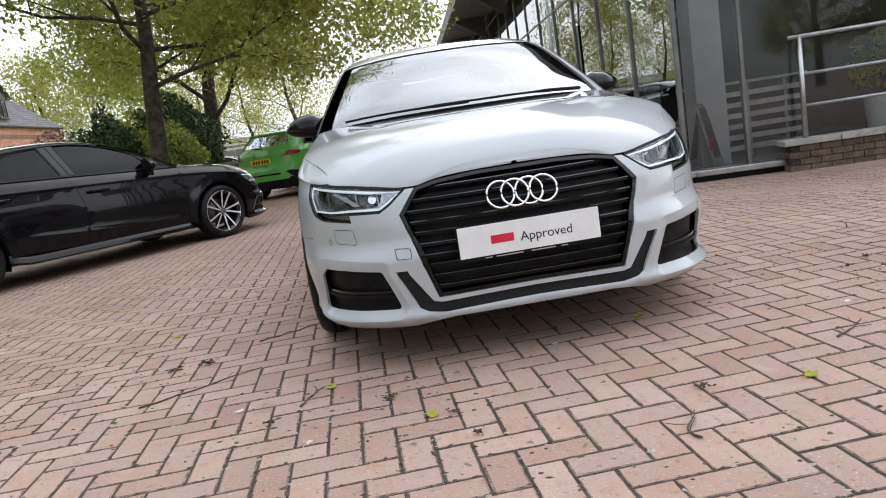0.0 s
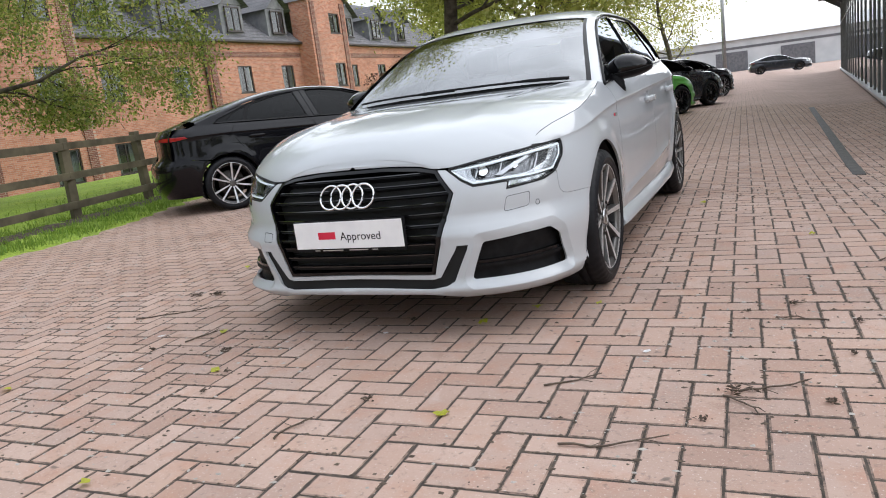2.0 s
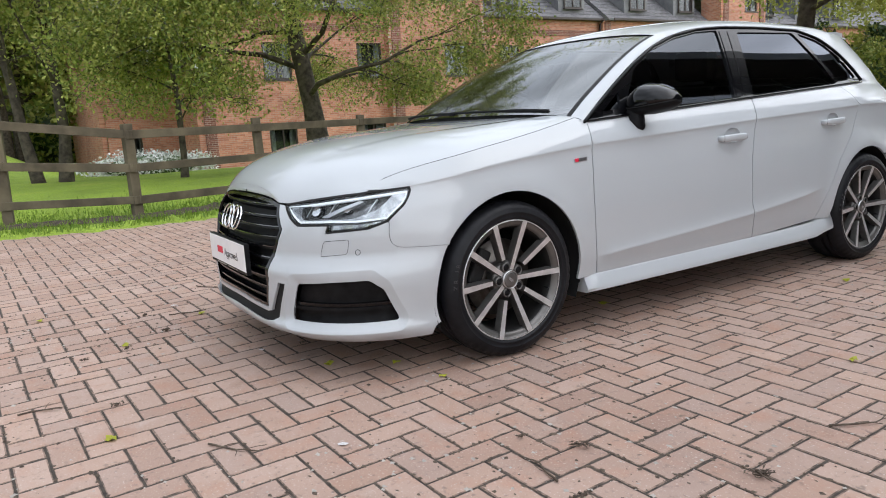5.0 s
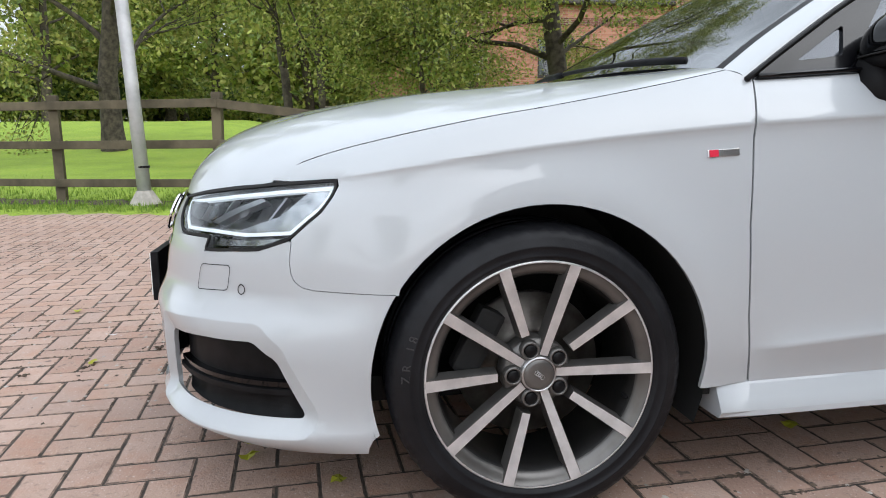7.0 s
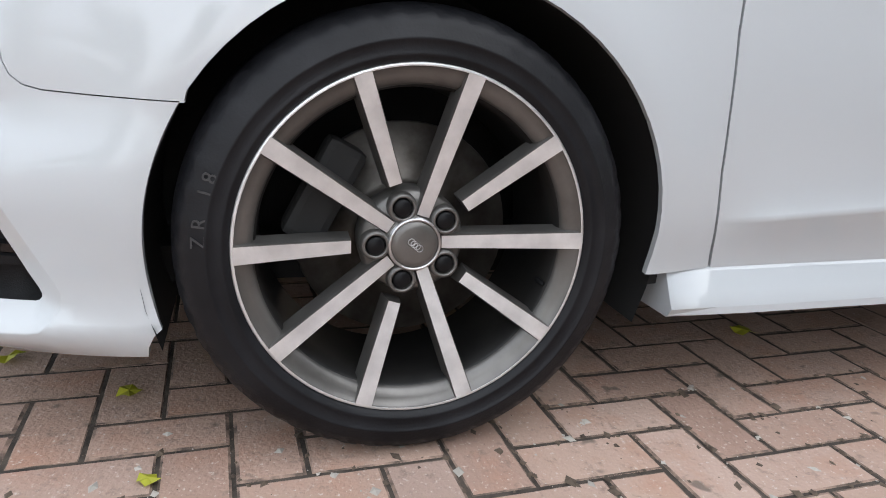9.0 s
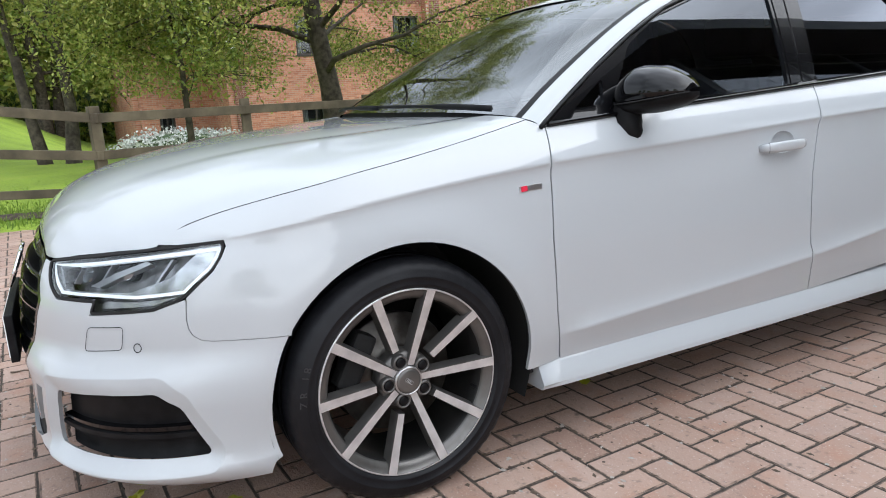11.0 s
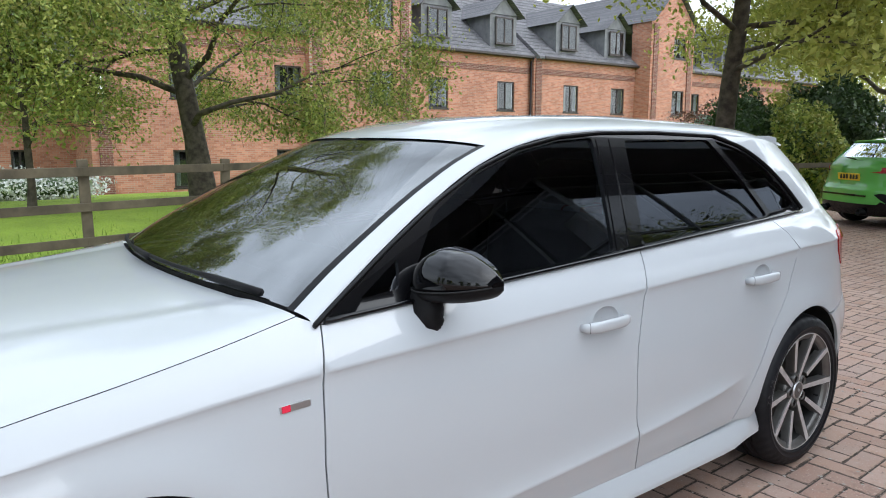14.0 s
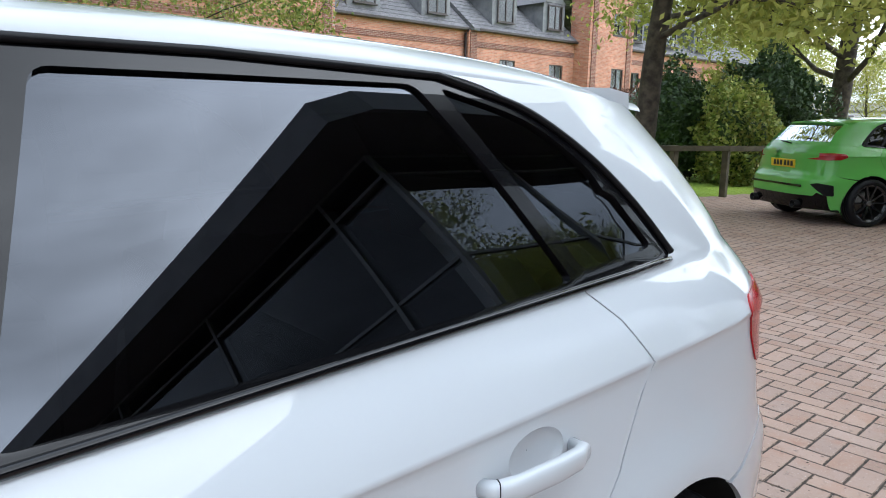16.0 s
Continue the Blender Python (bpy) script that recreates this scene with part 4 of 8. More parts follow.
def build_car(name, label, at, paint_mat, wheel_style="machined", warp=None, hubs=((0.0, 0.872), (2.637, 0.872)), full=True, step=0.03, rail=RAIL, spine=SPINE, group="", style="hatch"):
    car = thing(name, label, "car", at, group)
    b = Body(warp, paint_mat)
    F = lambda x, z: (b.ux(x, z), z)  # noqa: E731
    D3 = lambda x, y, z: (b.u(x, y, z), z)  # noqa: E731
    A = b.arch
    fa = lambda a0, a1, r=A: [FY(b, y, z) for y, z in arch_pts(0.012, r, a0, a1)]  # noqa: E731
    ra = lambda a0, a1, r=A: [SR(b, y, z) for y, z in arch_pts(2.645, r, a0, a1)]  # noqa: E731
    # outlines on the left half
    lamp = [D3(0.415, -0.748, 0.676), D3(0.53, -0.690, 0.693), D3(0.64, -0.600, 0.709), D3(0.72, -0.505, 0.721), D3(0.787, -0.403, 0.729), D3(0.799, -0.404, 0.716), D3(0.803, -0.415, 0.695), D3(0.803, -0.435, 0.668), D3(0.785, -0.50, 0.612), D3(0.75, -0.565, 0.588), D3(0.629, -0.683, 0.576), D3(0.636, -0.668, 0.605), D3(0.519, -0.746, 0.602), D3(0.48, -0.756, 0.625)]
    FL = lambda x0, z0, x1, z1, n=9: [F(x0 + (x1 - x0) * k / n, z0 + (z1 - z0) * k / n) for k in range(n + 1)]  # noqa: E731
    hexa = [F(0.30, 0.692), F(0.377, 0.676)] + FL(0.447, 0.585, 0.35, 0.270) + [F(0.0, 0.278)]
    bottom = [F(0.0, 0.192), F(0.30, 0.190), F(0.39, 0.178), F(0.45, 0.160), F(0.62, 0.160), D3(0.775, -0.464, 0.155), FY(b, -0.357, 0.158)]
    up_arch = [p for p in fa(197, 146)]
    seam = [FY(b, -0.290, 0.505), FY(b, -0.40, 0.508), FY(b, -0.455, 0.5105), FY(b, -0.478, 0.5155), FY(b, -0.493, 0.527), FY(b, -0.500, 0.543), FY(b, -0.502, 0.565), FY(b, -0.497, 0.606)]
    half_loop = bottom + up_arch + seam + [D3(0.786, -0.5, 0.6085), D3(0.752, -0.563, 0.5855), D3(0.627, -0.684, 0.572), D3(0.634, -0.67, 0.601), D3(0.517, -0.748, 0.598), D3(0.476, -0.758, 0.623), D3(0.412, -0.75, 0.673), F(0.382, 0.675), *FL(0.452, 0.585, 0.354, 0.266), F(0.0, 0.2735)]
    bumper_loop = half_loop[:-1] + [F(0.0, 0.2735)] + [(-u, z) for u, z in half_loop[:-1][::-1]][:-1]
    intake = rounded([F(0.552, 0.384), D3(0.66, -0.665, 0.398), D3(0.745, -0.572, 0.402), D3(0.772, -0.526, 0.361), D3(0.79, -0.475, 0.238), F(0.498, 0.238)], 0.018)
    slit_h = [F(0.0, 0.258), F(0.345, 0.249), F(0.375, 0.256), F(0.455, 0.381), F(0.499, 0.381), F(0.43, 0.236), F(0.40, 0.221), F(0.34, 0.213), F(0.0, 0.222)]
    slit = slit_h + [(-u, z) for u, z in slit_h[1:-1][::-1]]
    neg = lambda lp: [(-u, z) for u, z in lp]  # noqa: E731
    part_b = b.panel("front_bumper", bumper_loop, paint_mat, car, [slit, intake, neg(intake)], step * 0.8, label="body-coloured bumper with black air intakes", dents=[intake, neg(intake)])
    # Flat sheet just behind the slot; the shade of its depth is the black colour.
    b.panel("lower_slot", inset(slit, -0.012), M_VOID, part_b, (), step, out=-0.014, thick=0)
    for mir in (False, True):
        side_parent = part_b
        b.panel("air_intake", inset(intake, -0.015), M_PLASTIC, side_parent, (), step, out=-0.05, thick=0, mirror=mir)
        for k, zz in enumerate((0.285, 0.30)):
            b.panel("intake_blade", [F(0.50, zz - 0.006), D3(0.785, -0.48, zz - 0.004), D3(0.782, -0.49, zz + 0.008), F(0.51, zz + 0.006)], M_GLOSSBLACK if k else M_PLASTIC, side_parent, (), step, out=-0.028 - 0.006 * k, thick=0.02, mirror=mir)
        if full:
            flap = rounded([F(0.632, 0.546), F(0.708, 0.552), F(0.702, 0.496), F(0.622, 0.487)], 0.014)
            b.panel("washer_cover", flap, M_VOID, side_parent, [inset(flap, 0.0018)], 0.012, out=0.0022, thick=0, mirror=mir)
            u0, z0 = F(0.728, 0.503)
            b.panel("parking_sensor", ellipse_loop(u0, z0, 0.012, 0.0115), M_VOID, side_parent, [ellipse_loop(u0, z0, 0.0095, 0.0092)], 0.006, out=0.0024, thick=0, mirror=mir)
    if full:
        eye = rounded([F(-0.49, 0.465), F(-0.43, 0.462), F(-0.43, 0.425), F(-0.485, 0.425)], 0.01)
        b.panel("towing_eye_cover", eye, M_VOID, part_b, [inset(eye, 0.0018)], 0.012, out=0.0022, thick=0)
    # grille
    hex_loop = hexa[:-1] + [F(0.0, 0.278)] + neg(hexa[:-1][::-1]) + [F(-0.15, 0.703), F(0.15, 0.703)]
    # Backing sheet whose black stands for the shade behind the bars.
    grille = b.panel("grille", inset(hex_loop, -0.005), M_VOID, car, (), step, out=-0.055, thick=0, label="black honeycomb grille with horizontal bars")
    b.panel("grille_frame", hex_loop, M_GLOSSBLACK, grille, [inset(hex_loop, 0.012)], 0.02, out=-0.001, thick=0.05)
    def hex_u(z):
        x = 0.377 + (0.447 - 0.377) * (0.676 - z) / 0.091 if z > 0.585 else 0.35 + 0.097 * (z - 0.27) / 0.315
        return min(x, 0.447) - 0.016
    for k in range(10 if full else 5):
        zz = 0.305 + 0.0405 * k * (1 if full else 2)
        if zz > 0.68:
            continue
        w = hex_u(zz)
        b.panel("grille_bar", [F(-w, zz - 0.007), F(w, zz - 0.007), F(w, zz + 0.004), F(-w, zz + 0.004)], M_TRIM, grille, (), 0.04, out=-0.016, thick=0.03)
        b.panel("grille_bar_edge", [F(-w, zz + 0.005), F(w, zz + 0.005), F(w, zz + 0.0085), F(-w, zz + 0.0085)], M_GRILLEEDGE, grille, (), 0.05, out=-0.008, thick=0.012)
    for k in range(4):
        xr = -0.0795 + 0.053 * k
        pr = [(xr + 0.0505 * math.cos(a), 0, 0.0505 * math.sin(a)) for a in np.linspace(0, 2 * math.pi, 40, endpoint=False)]
        ring = part("badge_ring", sweep("badge_ring", pr, 0.0048, M_CHROME, 8, closed=True), grille, "chrome ring badge" if k == 0 else "")
        ring.matrix_basis = Matrix.Translation((0, float(b(0.0, 0.607)[1]) - 0.004 - 0.003 * (k % 2), 0.607)) @ pose(0, 0, 0, -22, 0, 0)
    # number plate
    py = float(b(0.0, 0.457)[1]) - 0.014
    plate = part("plate_board", box_mesh("plate_board", (-0.26, py - 0.003, 0.4), (0.26, py + 0.002, 0.513), M_PLATEWHITE, 0.0015), car, "white display plate with printed words")
    part("plate_rim", box_mesh("plate_rim", (-0.264, py - 0.0005, 0.386), (0.264, py + 0.02, 0.517), M_PLASTIC, 0.003), plate)
    if full:
        t = part("plate_word", text_mesh("Approved", 0.048, M_INKBLACK), plate, "dark printed word")
        t.matrix_basis = pose(0.062, py - 0.0035, 0.449, 90, 0, 0)
        part("plate_mark", box_mesh("plate_mark", (-0.142, py - 0.0038, 0.440), (-0.058, py - 0.003, 0.470), M_INKRED, 0.0), plate, "plain red printed mark")
        for x0, x1 in ((-0.17, -0.145), (-0.13, -0.03), (0.0, 0.09), (0.11, 0.135)):
            part("plate_print", box_mesh("plate_print", (x0, py - 0.0015, 0.3905), (x1, py - 0.0005, 0.3945), M_SATIN), plate)
    # headlamps
    D = inset(lamp[:9] + [D3(0.72, -0.60, 0.603)] + lamp[11:], 0.007)
    Di = rounded([D3(0.50, -0.715, 0.664), D3(0.60, -0.64, 0.685), D3(0.70, -0.53, 0.701), D3(0.753, -0.45, 0.706), D3(0.750, -0.52, 0.654), D3(0.70, -0.605, 0.624), D3(0.64, -0.665, 0.622), D3(0.535, -0.735, 0.620), D3(0.515, -0.735, 0.636)], 0.006)
    for mir in (False, True):
        lamp_r = rounded(lamp, 0.022, 3)
        lens = b.panel("headlamp", lamp_r, M_LENS, car, (), step * 0.7, out=-0.001, thick=0, label="clear headlamp with white light guide", mirror=mir)
        lens.visible_shadow = False
        b.panel("lamp_housing", inset(lamp_r, -0.01), M_BOWL, lens, (), step, out=-0.065, thick=0, mirror=mir)
        b.panel("lamp_bezel", inset(lamp_r, -0.001), M_GLOSSBLACK, lens, [inset(lamp_r, 0.005)], 0.02, out=-0.0025, thick=0.05, mirror=mir)
        b.panel("lamp_seal", inset(lamp_r, -0.0026), M_VOID, lens, [inset(lamp_r, 0.0035)], 0.02, out=0.0012, thick=0.006, mirror=mir)
        b.panel("light_guide", D, M_REFLECTOR, lens, [Di], 0.015, out=-0.012, thick=0.02, mirror=mir)
        strip = inset(D, 0.003)
        b.panel("light_strip", strip, M_DRL, lens, [inset(strip, 0.0075)], 0.015, out=-0.009, thick=0.008, mirror=mir, label="white daytime light strip")
        b.panel("lower_reflector", [D3(0.645, -0.663, 0.600), D3(0.72, -0.60, 0.601), D3(0.775, -0.52, 0.611), D3(0.745, -0.573, 0.593), D3(0.64, -0.675, 0.583)], M_REFLECTOR, lens, (), 0.02, out=-0.02, thick=0.02, mirror=mir)
        b.panel("lamp_fin", [F(0.600, 0.630), F(0.650, 0.662), F(0.700, 0.688), F(0.712, 0.682), F(0.668, 0.655), F(0.625, 0.628)], M_SATIN, lens, (), 0.015, out=-0.022, thick=0.02, mirror=mir)
        for xl, zl_, ru, rz_, mat_ in ((0.560, 0.648, 0.030, 0.022, M_TRIM), (0.560, 0.648, 0.022, 0.016, M_CHROME), (0.672, 0.657, 0.024, 0.019, M_TRIM), (0.672, 0.657, 0.017, 0.013, M_CHROME)):
            b.panel("lamp_projector", ellipse_loop(*F(xl, zl_), ru, rz_), mat_, lens, (), 0.008, out=-0.044 if mat_ is M_TRIM else -0.036, thick=0.018, mirror=mir)
        for xl in (0.530, 0.615, 0.732):
            b.panel("lamp_rib", [F(xl, 0.628), F(xl + 0.004, 0.628), F(xl + 0.010, 0.690), F(xl + 0.006, 0.690)], M_SATIN, lens, (), 0.02, out=-0.03, thick=0.015, mirror=mir)
    # front wings
    line = [(-0.535, 0.727), (-0.50, 0.748), (-0.44, 0.772), (-0.29, 0.811), (-0.12, 0.845), (0.05, 0.872), (0.24, 0.905), (0.41, 0.938), (0.44, 0.944)]
    line_z = pchip([p[0] for p in line], [p[1] for p in line])
    line = [(y, float(line_z(y))) for y in np.linspace(-0.535, 0.44, 40)]
    lamp_back = [D3(0.74, -0.492, 0.7255), D3(0.789, -0.399, 0.732), D3(0.803, -0.400, 0.717), D3(0.807, -0.413, 0.694), D3(0.807, -0.435, 0.665), D3(0.7895, -0.4965, 0.612), FY(b, -0.4952, 0.604)]
    seam_w = [FY(b, -0.5002, 0.565), FY(b, -0.4982, 0.5435), FY(b, -0.4915, 0.5280), FY(b, -0.4772, 0.5170), FY(b, -0.4548, 0.5121), FY(b, -0.40, 0.5096), FY(b, -0.2905, 0.5066)]
    wing = [FY(b, y, z) for y, z in line] + [S(0.488, 0.924), S(0.462, 0.828), S(0.4545, 0.62), S(0.465, 0.42), S(0.487, 0.262), S(0.384, 0.258)] + fa(-9, 145.5)[0:] + seam_w[::-1] + lamp_back[::-1]
    # doors and rear wing
    gm = [(1.640, 0.990), (1.588, 0.880), (1.545, 0.70), (1.54, 0.60), (1.549, 0.45), (1.587, 0.276)]
    gr = [(2.467, 1.036), (2.52, 0.985), (2.560, 0.918), (2.47, 0.76), (2.335, 0.625), (2.255, 0.49), (2.184, 0.375), (2.14, 0.305)]
    fdoor = [S(0.4925, 0.927), S(0.4665, 0.828), S(0.459, 0.62), S(0.4695, 0.42), S(0.4925, 0.262)] + [S(y - 0.002, z) for y, z in gm[::-1]]
    rdoor = [S(y + 0.0025, z) for y, z in gm] + [S(y - 0.002, z) for y, z in gr[::-1]]
    quarter_top = curve_yz(b, ((2.745, 1.052), (2.757, 1.066), (2.675, 1.165), (2.61, 1.225), (2.54, 1.277), (2.46, 1.320), (2.37, 1.352), (2.31, 1.3625))) + [SR(b, 2.4, 1.359), SR(b, 2.5, 1.354), SR(b, 2.6, 1.348), SR(b, 2.75, 1.334), SR(b, 2.90, 1.318)]
    quarter = [S(y + 0.0025, z) for y, z in gr][::-1] + quarter_top + [SR(b, 3.02, 1.22), SR(b, 3.14, 1.07), SR(b, 3.20, 0.955), SR(b, 3.10, 0.935), SR(b, 3.08, 0.80), SR(b, 3.13, 0.70), SR(b, 3.10, 0.66), SR(b, 3.01, 0.64)] + ra(58, 171)[0:] + [S(2.262, 0.30)]
    rb = ra(55, -26)[::-1]
    rbump = [SR(b, 3.03, 0.22), SR(b, 3.2, 0.21), (UB + UR, 0.21), (UB + UR, 0.67), SR(b, 3.25, 0.66), SR(b, 3.105, 0.655), SR(b, 3.02, 0.635)] + rb[::-1]
    belt_loop = [S(y, z) for y, z in RAIL[:10]] + curve_yz(b, ((2.36, 1.346), (2.46, 1.318), (2.54, 1.275), (2.61, 1.223), (2.675, 1.163), (2.755, 1.066))) + [SR(b, 2.742, 1.044), S(2.2, 1.0165), S(1.63, 0.985), S(1.0, 0.949), S(0.50, 0.921)]
    g_front = rounded([S(0.742, 0.970), S(1.00, 0.973), S(1.30, 0.982), S(1.515, 0.995), S(1.60, 1.345), S(1.43, 1.333), S(1.25, 1.299), S(1.05, 1.236), S(0.88, 1.143)], 0.015)
    g_sail = rounded([S(0.60, 0.962), S(0.715, 0.974), S(0.735, 1.045)], 0.012)
    g_rear = rounded([S(1.665, 1.005), S(2.06, 1.026), S(2.455, 1.047), S(2.355, 1.20), S(2.25, 1.340), S(1.95, 1.338), S(1.755, 1.336)], 0.02)
    g_quart = rounded([S(2.485, 1.060)] + curve_yz(b, ((2.700, 1.071), (2.630, 1.158), (2.56, 1.228), (2.47, 1.288), (2.295, 1.338)), 12), 0.016)
    if style == "fast":
        quarter_top = [SR(b, y, z) for y, z in ((2.74, 1.050), (2.60, 1.135), (2.45, 1.192), (2.3, 1.252), (2.6, 1.163), (2.95, 1.055))]
        quarter = [S(y + 0.0025, z) for y, z in gr][::-1] + quarter_top + [SR(b, 3.10, 1.0), SR(b, 3.20, 0.955), SR(b, 3.10, 0.935), SR(b, 3.08, 0.80), SR(b, 3.13, 0.70), SR(b, 3.10, 0.66), SR(b, 3.01, 0.64)] + ra(58, 171) + [S(2.262, 0.30)]
        belt_loop = [S(y, z) for y, z in rail[:9]] + [S(2.3, 1.250), S(2.45, 1.19), S(2.6, 1.133), SR(b, 2.73, 1.054), SR(b, 2.70, 1.042), S(2.2, 1.0165), S(1.63, 0.985), S(1.0, 0.949), S(0.50, 0.921)]
        g_rear = rounded([S(1.665, 1.013), S(2.06, 1.033), S(2.34, 1.045), S(2.26, 1.232), S(1.95, 1.312), S(1.755, 1.334)], 0.02)
        g_quart = rounded([S(2.39, 1.052), SR(b, 2.66, 1.064), S(2.45, 1.168), S(2.32, 1.215)], 0.02)
    rail_loop = belt_loop[:-5]
    handles = ((1.40, 0.801, fdoor), (2.28, 0.836, rdoor))
    for mir in (False, True):
        sg = -1 if mir else 1
        wg = b.panel("front_wing", wing, paint_mat, car, (), step * 0.85, mirror=mir)
        cups = [ellipse_loop(UF + yh - Y0, zh + 0.012, 0.056, 0.036) for yh, zh, _ in handles] if full else []
        fd = b.panel("front_door", fdoor, paint_mat, car, cups[:1], step, mirror=mir)
        rd = b.panel("rear_door", rdoor, paint_mat, car, cups[1:], step, mirror=mir)
        b.panel("rear_wing", quarter, paint_mat, car, (), step * 0.85, mirror=mir)
        b.panel("window_frame", belt_loop, M_GLOSSBLACK if full else M_TRIM, car, [g_front, g_sail, g_rear, g_quart], 0.03, out=0.003, thick=0.02, mirror=mir)
        b.panel("window_pane", inset(g_front, -0.006), M_SIDEGLASS if full else M_PARKEDGLASS, fd, (), 0.06, out=-0.004, thick=0, mirror=mir)
        b.panel("window_pane", inset(g_sail, -0.004), M_SIDEGLASS if full else M_PARKEDGLASS, fd, (), 0.04, out=-0.004, thick=0, mirror=mir)
        b.panel("window_pane", inset(g_rear, -0.006), M_PRIVACY if full else M_PARKEDGLASS, rd, (), 0.06, out=-0.004, thick=0, mirror=mir)
        b.panel("window_pane", inset(g_quart, -0.006), M_PRIVACY if full else M_PARKEDGLASS, rd, (), 0.04, out=-0.004, thick=0, mirror=mir)
        pil = [S(1.528, 0.997), S(1.580, 1.000), S(1.672, 1.340), S(1.615, 1.339)]
        pil2 = [S(1.590, 1.000), S(1.652, 1.004), S(1.745, 1.341), S(1.680, 1.341)]
        b.panel("door_pillar", pil, M_GLOSSBLACK, fd, (), 0.05, out=0.006, thick=0.006, mirror=mir)
        b.panel("door_pillar", pil2, M_GLOSSBLACK, rd, (), 0.05, out=0.006, thick=0.006, mirror=mir)
        # bright line and rubber lip along the sill of the windows
        pts = [SR(b, y, z) for y, z in ((0.50, 0.925), (1.0, 0.953), (1.63, 0.988), (2.2, 1.019), (2.6, 1.040), (2.66, 1.043), (2.70, 1.045), (2.74, 1.047))]
        pts = dense(pts, 0.06, closed=False)
        uu, zz = np.array([p[0] for p in pts]) * sg, np.array([p[1] for p in pts])
        lip = b(uu, zz) + 0.007 * b.normal(uu, zz)
        part("window_lip", sweep("window_lip", [tuple(p) for p in lip], 0.0065, M_GLOSSBLACK, 6), car)
        rl = dense(rail_loop, 0.04, closed=False)
        uu, zz = np.array([p[0] for p in rl]) * sg, np.array([p[1] for p in rl]) - 0.008
        lip = b(uu, zz) + 0.006 * b.normal(uu, zz)
        part("window_lip", sweep("window_lip", [tuple(p) for p in lip], 0.006, M_TRIM, 6), car)
        # sill skirt
        ys = np.linspace(0.412, 2.30, 24)
        verts, faces = [], []
        for i, y in enumerate(ys):
            rise = 0.012 * (y - 0.37) + (0.05 * smooth01((y - 2.1) / 0.2) if y > 2.1 else 0)
            base = float(b.half(y, 0.262)) - 0.002
            tip = 0.008 if i == 0 else 0.0
            sec = [(base - 0.05, 0.266 + rise), (base, 0.262 + rise), (base + 0.006, 0.256 + rise), (base + 0.022, 0.226 + rise * 0.9), (base + 0.034, 0.204 + rise * 0.7), (base + 0.034 - tip, 0.192 + rise * 0.6), (base + 0.022, 0.188 + rise * 0.6), (base - 0.08, 0.186 + rise * 0.6)]
            verts += [(sg * x, y, z) for x, z in sec]
        m = 8
        for i in range(len(ys) - 1):
            for j in range(m - 1):
                q = (i * m + j, i * m + j + 1, (i + 1) * m + j + 1, (i + 1) * m + j)
                faces.append(q if sg < 0 else q[::-1])
        faces += [tuple(range(m)) if sg > 0 else tuple(range(m))[::-1], tuple((len(ys) - 1) * m + j for j in range(m))[:: -1 if sg > 0 else 1]]
        if warp:
            verts = [tuple(p) for p in warp(np.array(verts))]
        sk = mesh_data("side_skirt", verts, faces, paint_mat)
        sk.polygons.foreach_set("use_smooth", [len(q.vertices) == 4 and i % 7 not in (1, 4) for i, q in enumerate(sk.polygons)])
        part("side_skirt", sk, car)
        # handles
        for yh, zh, _ in handles:
            hp = b(sg * (UF + yh - Y0), zh)
            hx = abs(float(hp[0]))
            host = fd if yh < 1.7 else rd
            path = [(sg * (hx - 0.004), yh - 0.105, zh - 0.002), (sg * (hx + 0.020), yh - 0.100, zh), (sg * (hx + 0.031), yh - 0.07, zh + 0.001), (sg * (hx + 0.035), yh, zh + 0.003), (sg * (hx + 0.033), yh + 0.045, zh + 0.004), (sg * (hx + 0.024), yh + 0.068, zh + 0.004), (sg * (hx - 0.002), yh + 0.076, zh + 0.003)]
            if warp:
                path = [tuple(p) for p in warp(np.array(path))]
            part("door_handle", flat_bar("door_handle", path, [0.012, 0.015, 0.0165, 0.017, 0.0165, 0.0145, 0.011], paint_mat), host, "body-coloured door handle")
            if full:
                part("handle_gap", flat_bar("handle_gap", [tuple(Vector(path[1]).lerp(Vector(path[2]), q)) for q in (0.07, 0.12)], [0.0156, 0.0158], M_TRIM), host)
            if full:
                uc, zc_ = UF + yh - Y0, zh + 0.012
                rho, ang = np.meshgrid(np.linspace(0.02, 1.0, 10), np.arange(32) * math.pi / 16, indexing="ij")
                v = np.stack([uc + 0.0565 * (rho * np.cos(ang)).ravel(), zc_ + 0.0365 * (rho * np.sin(ang)).ravel()], 1)
                f = np.array([(i * 32 + j, i * 32 + 32 + j, i * 32 + 32 + (j + 1) % 32, i * 32 + (j + 1) % 32) for i in range(9) for j in range(32)])
                d = np.clip(1 - ((v[:, 0] - uc) / 0.0565) ** 2 - ((v[:, 1] - zc_) / 0.0365) ** 2, 0, 1)
                pp = b(v[:, 0] * sg, v[:, 1]) - b.normal(np.array([uc * sg]), np.array([zc_])) * (0.019 * d**0.6)[:, None]
                part("handle_cup", mesh_data("handle_cup", pp, f if sg > 0 else f[:, ::-1], paint_mat), host)
        # mirror: a wedge-shaped housing, its cap above a seam and a plain skirt below
        ks = [0.0, 0.06, 0.18, 0.38, 0.6, 0.8, 0.94, 1.0]
        top_z, seam_z = pchip(ks, [0.016, 0.030, 0.052, 0.073, 0.068, 0.050, 0.026, 0.006]), pchip(ks, [-0.034, -0.034, -0.033, -0.030, -0.024, -0.017, -0.010, -0.006])
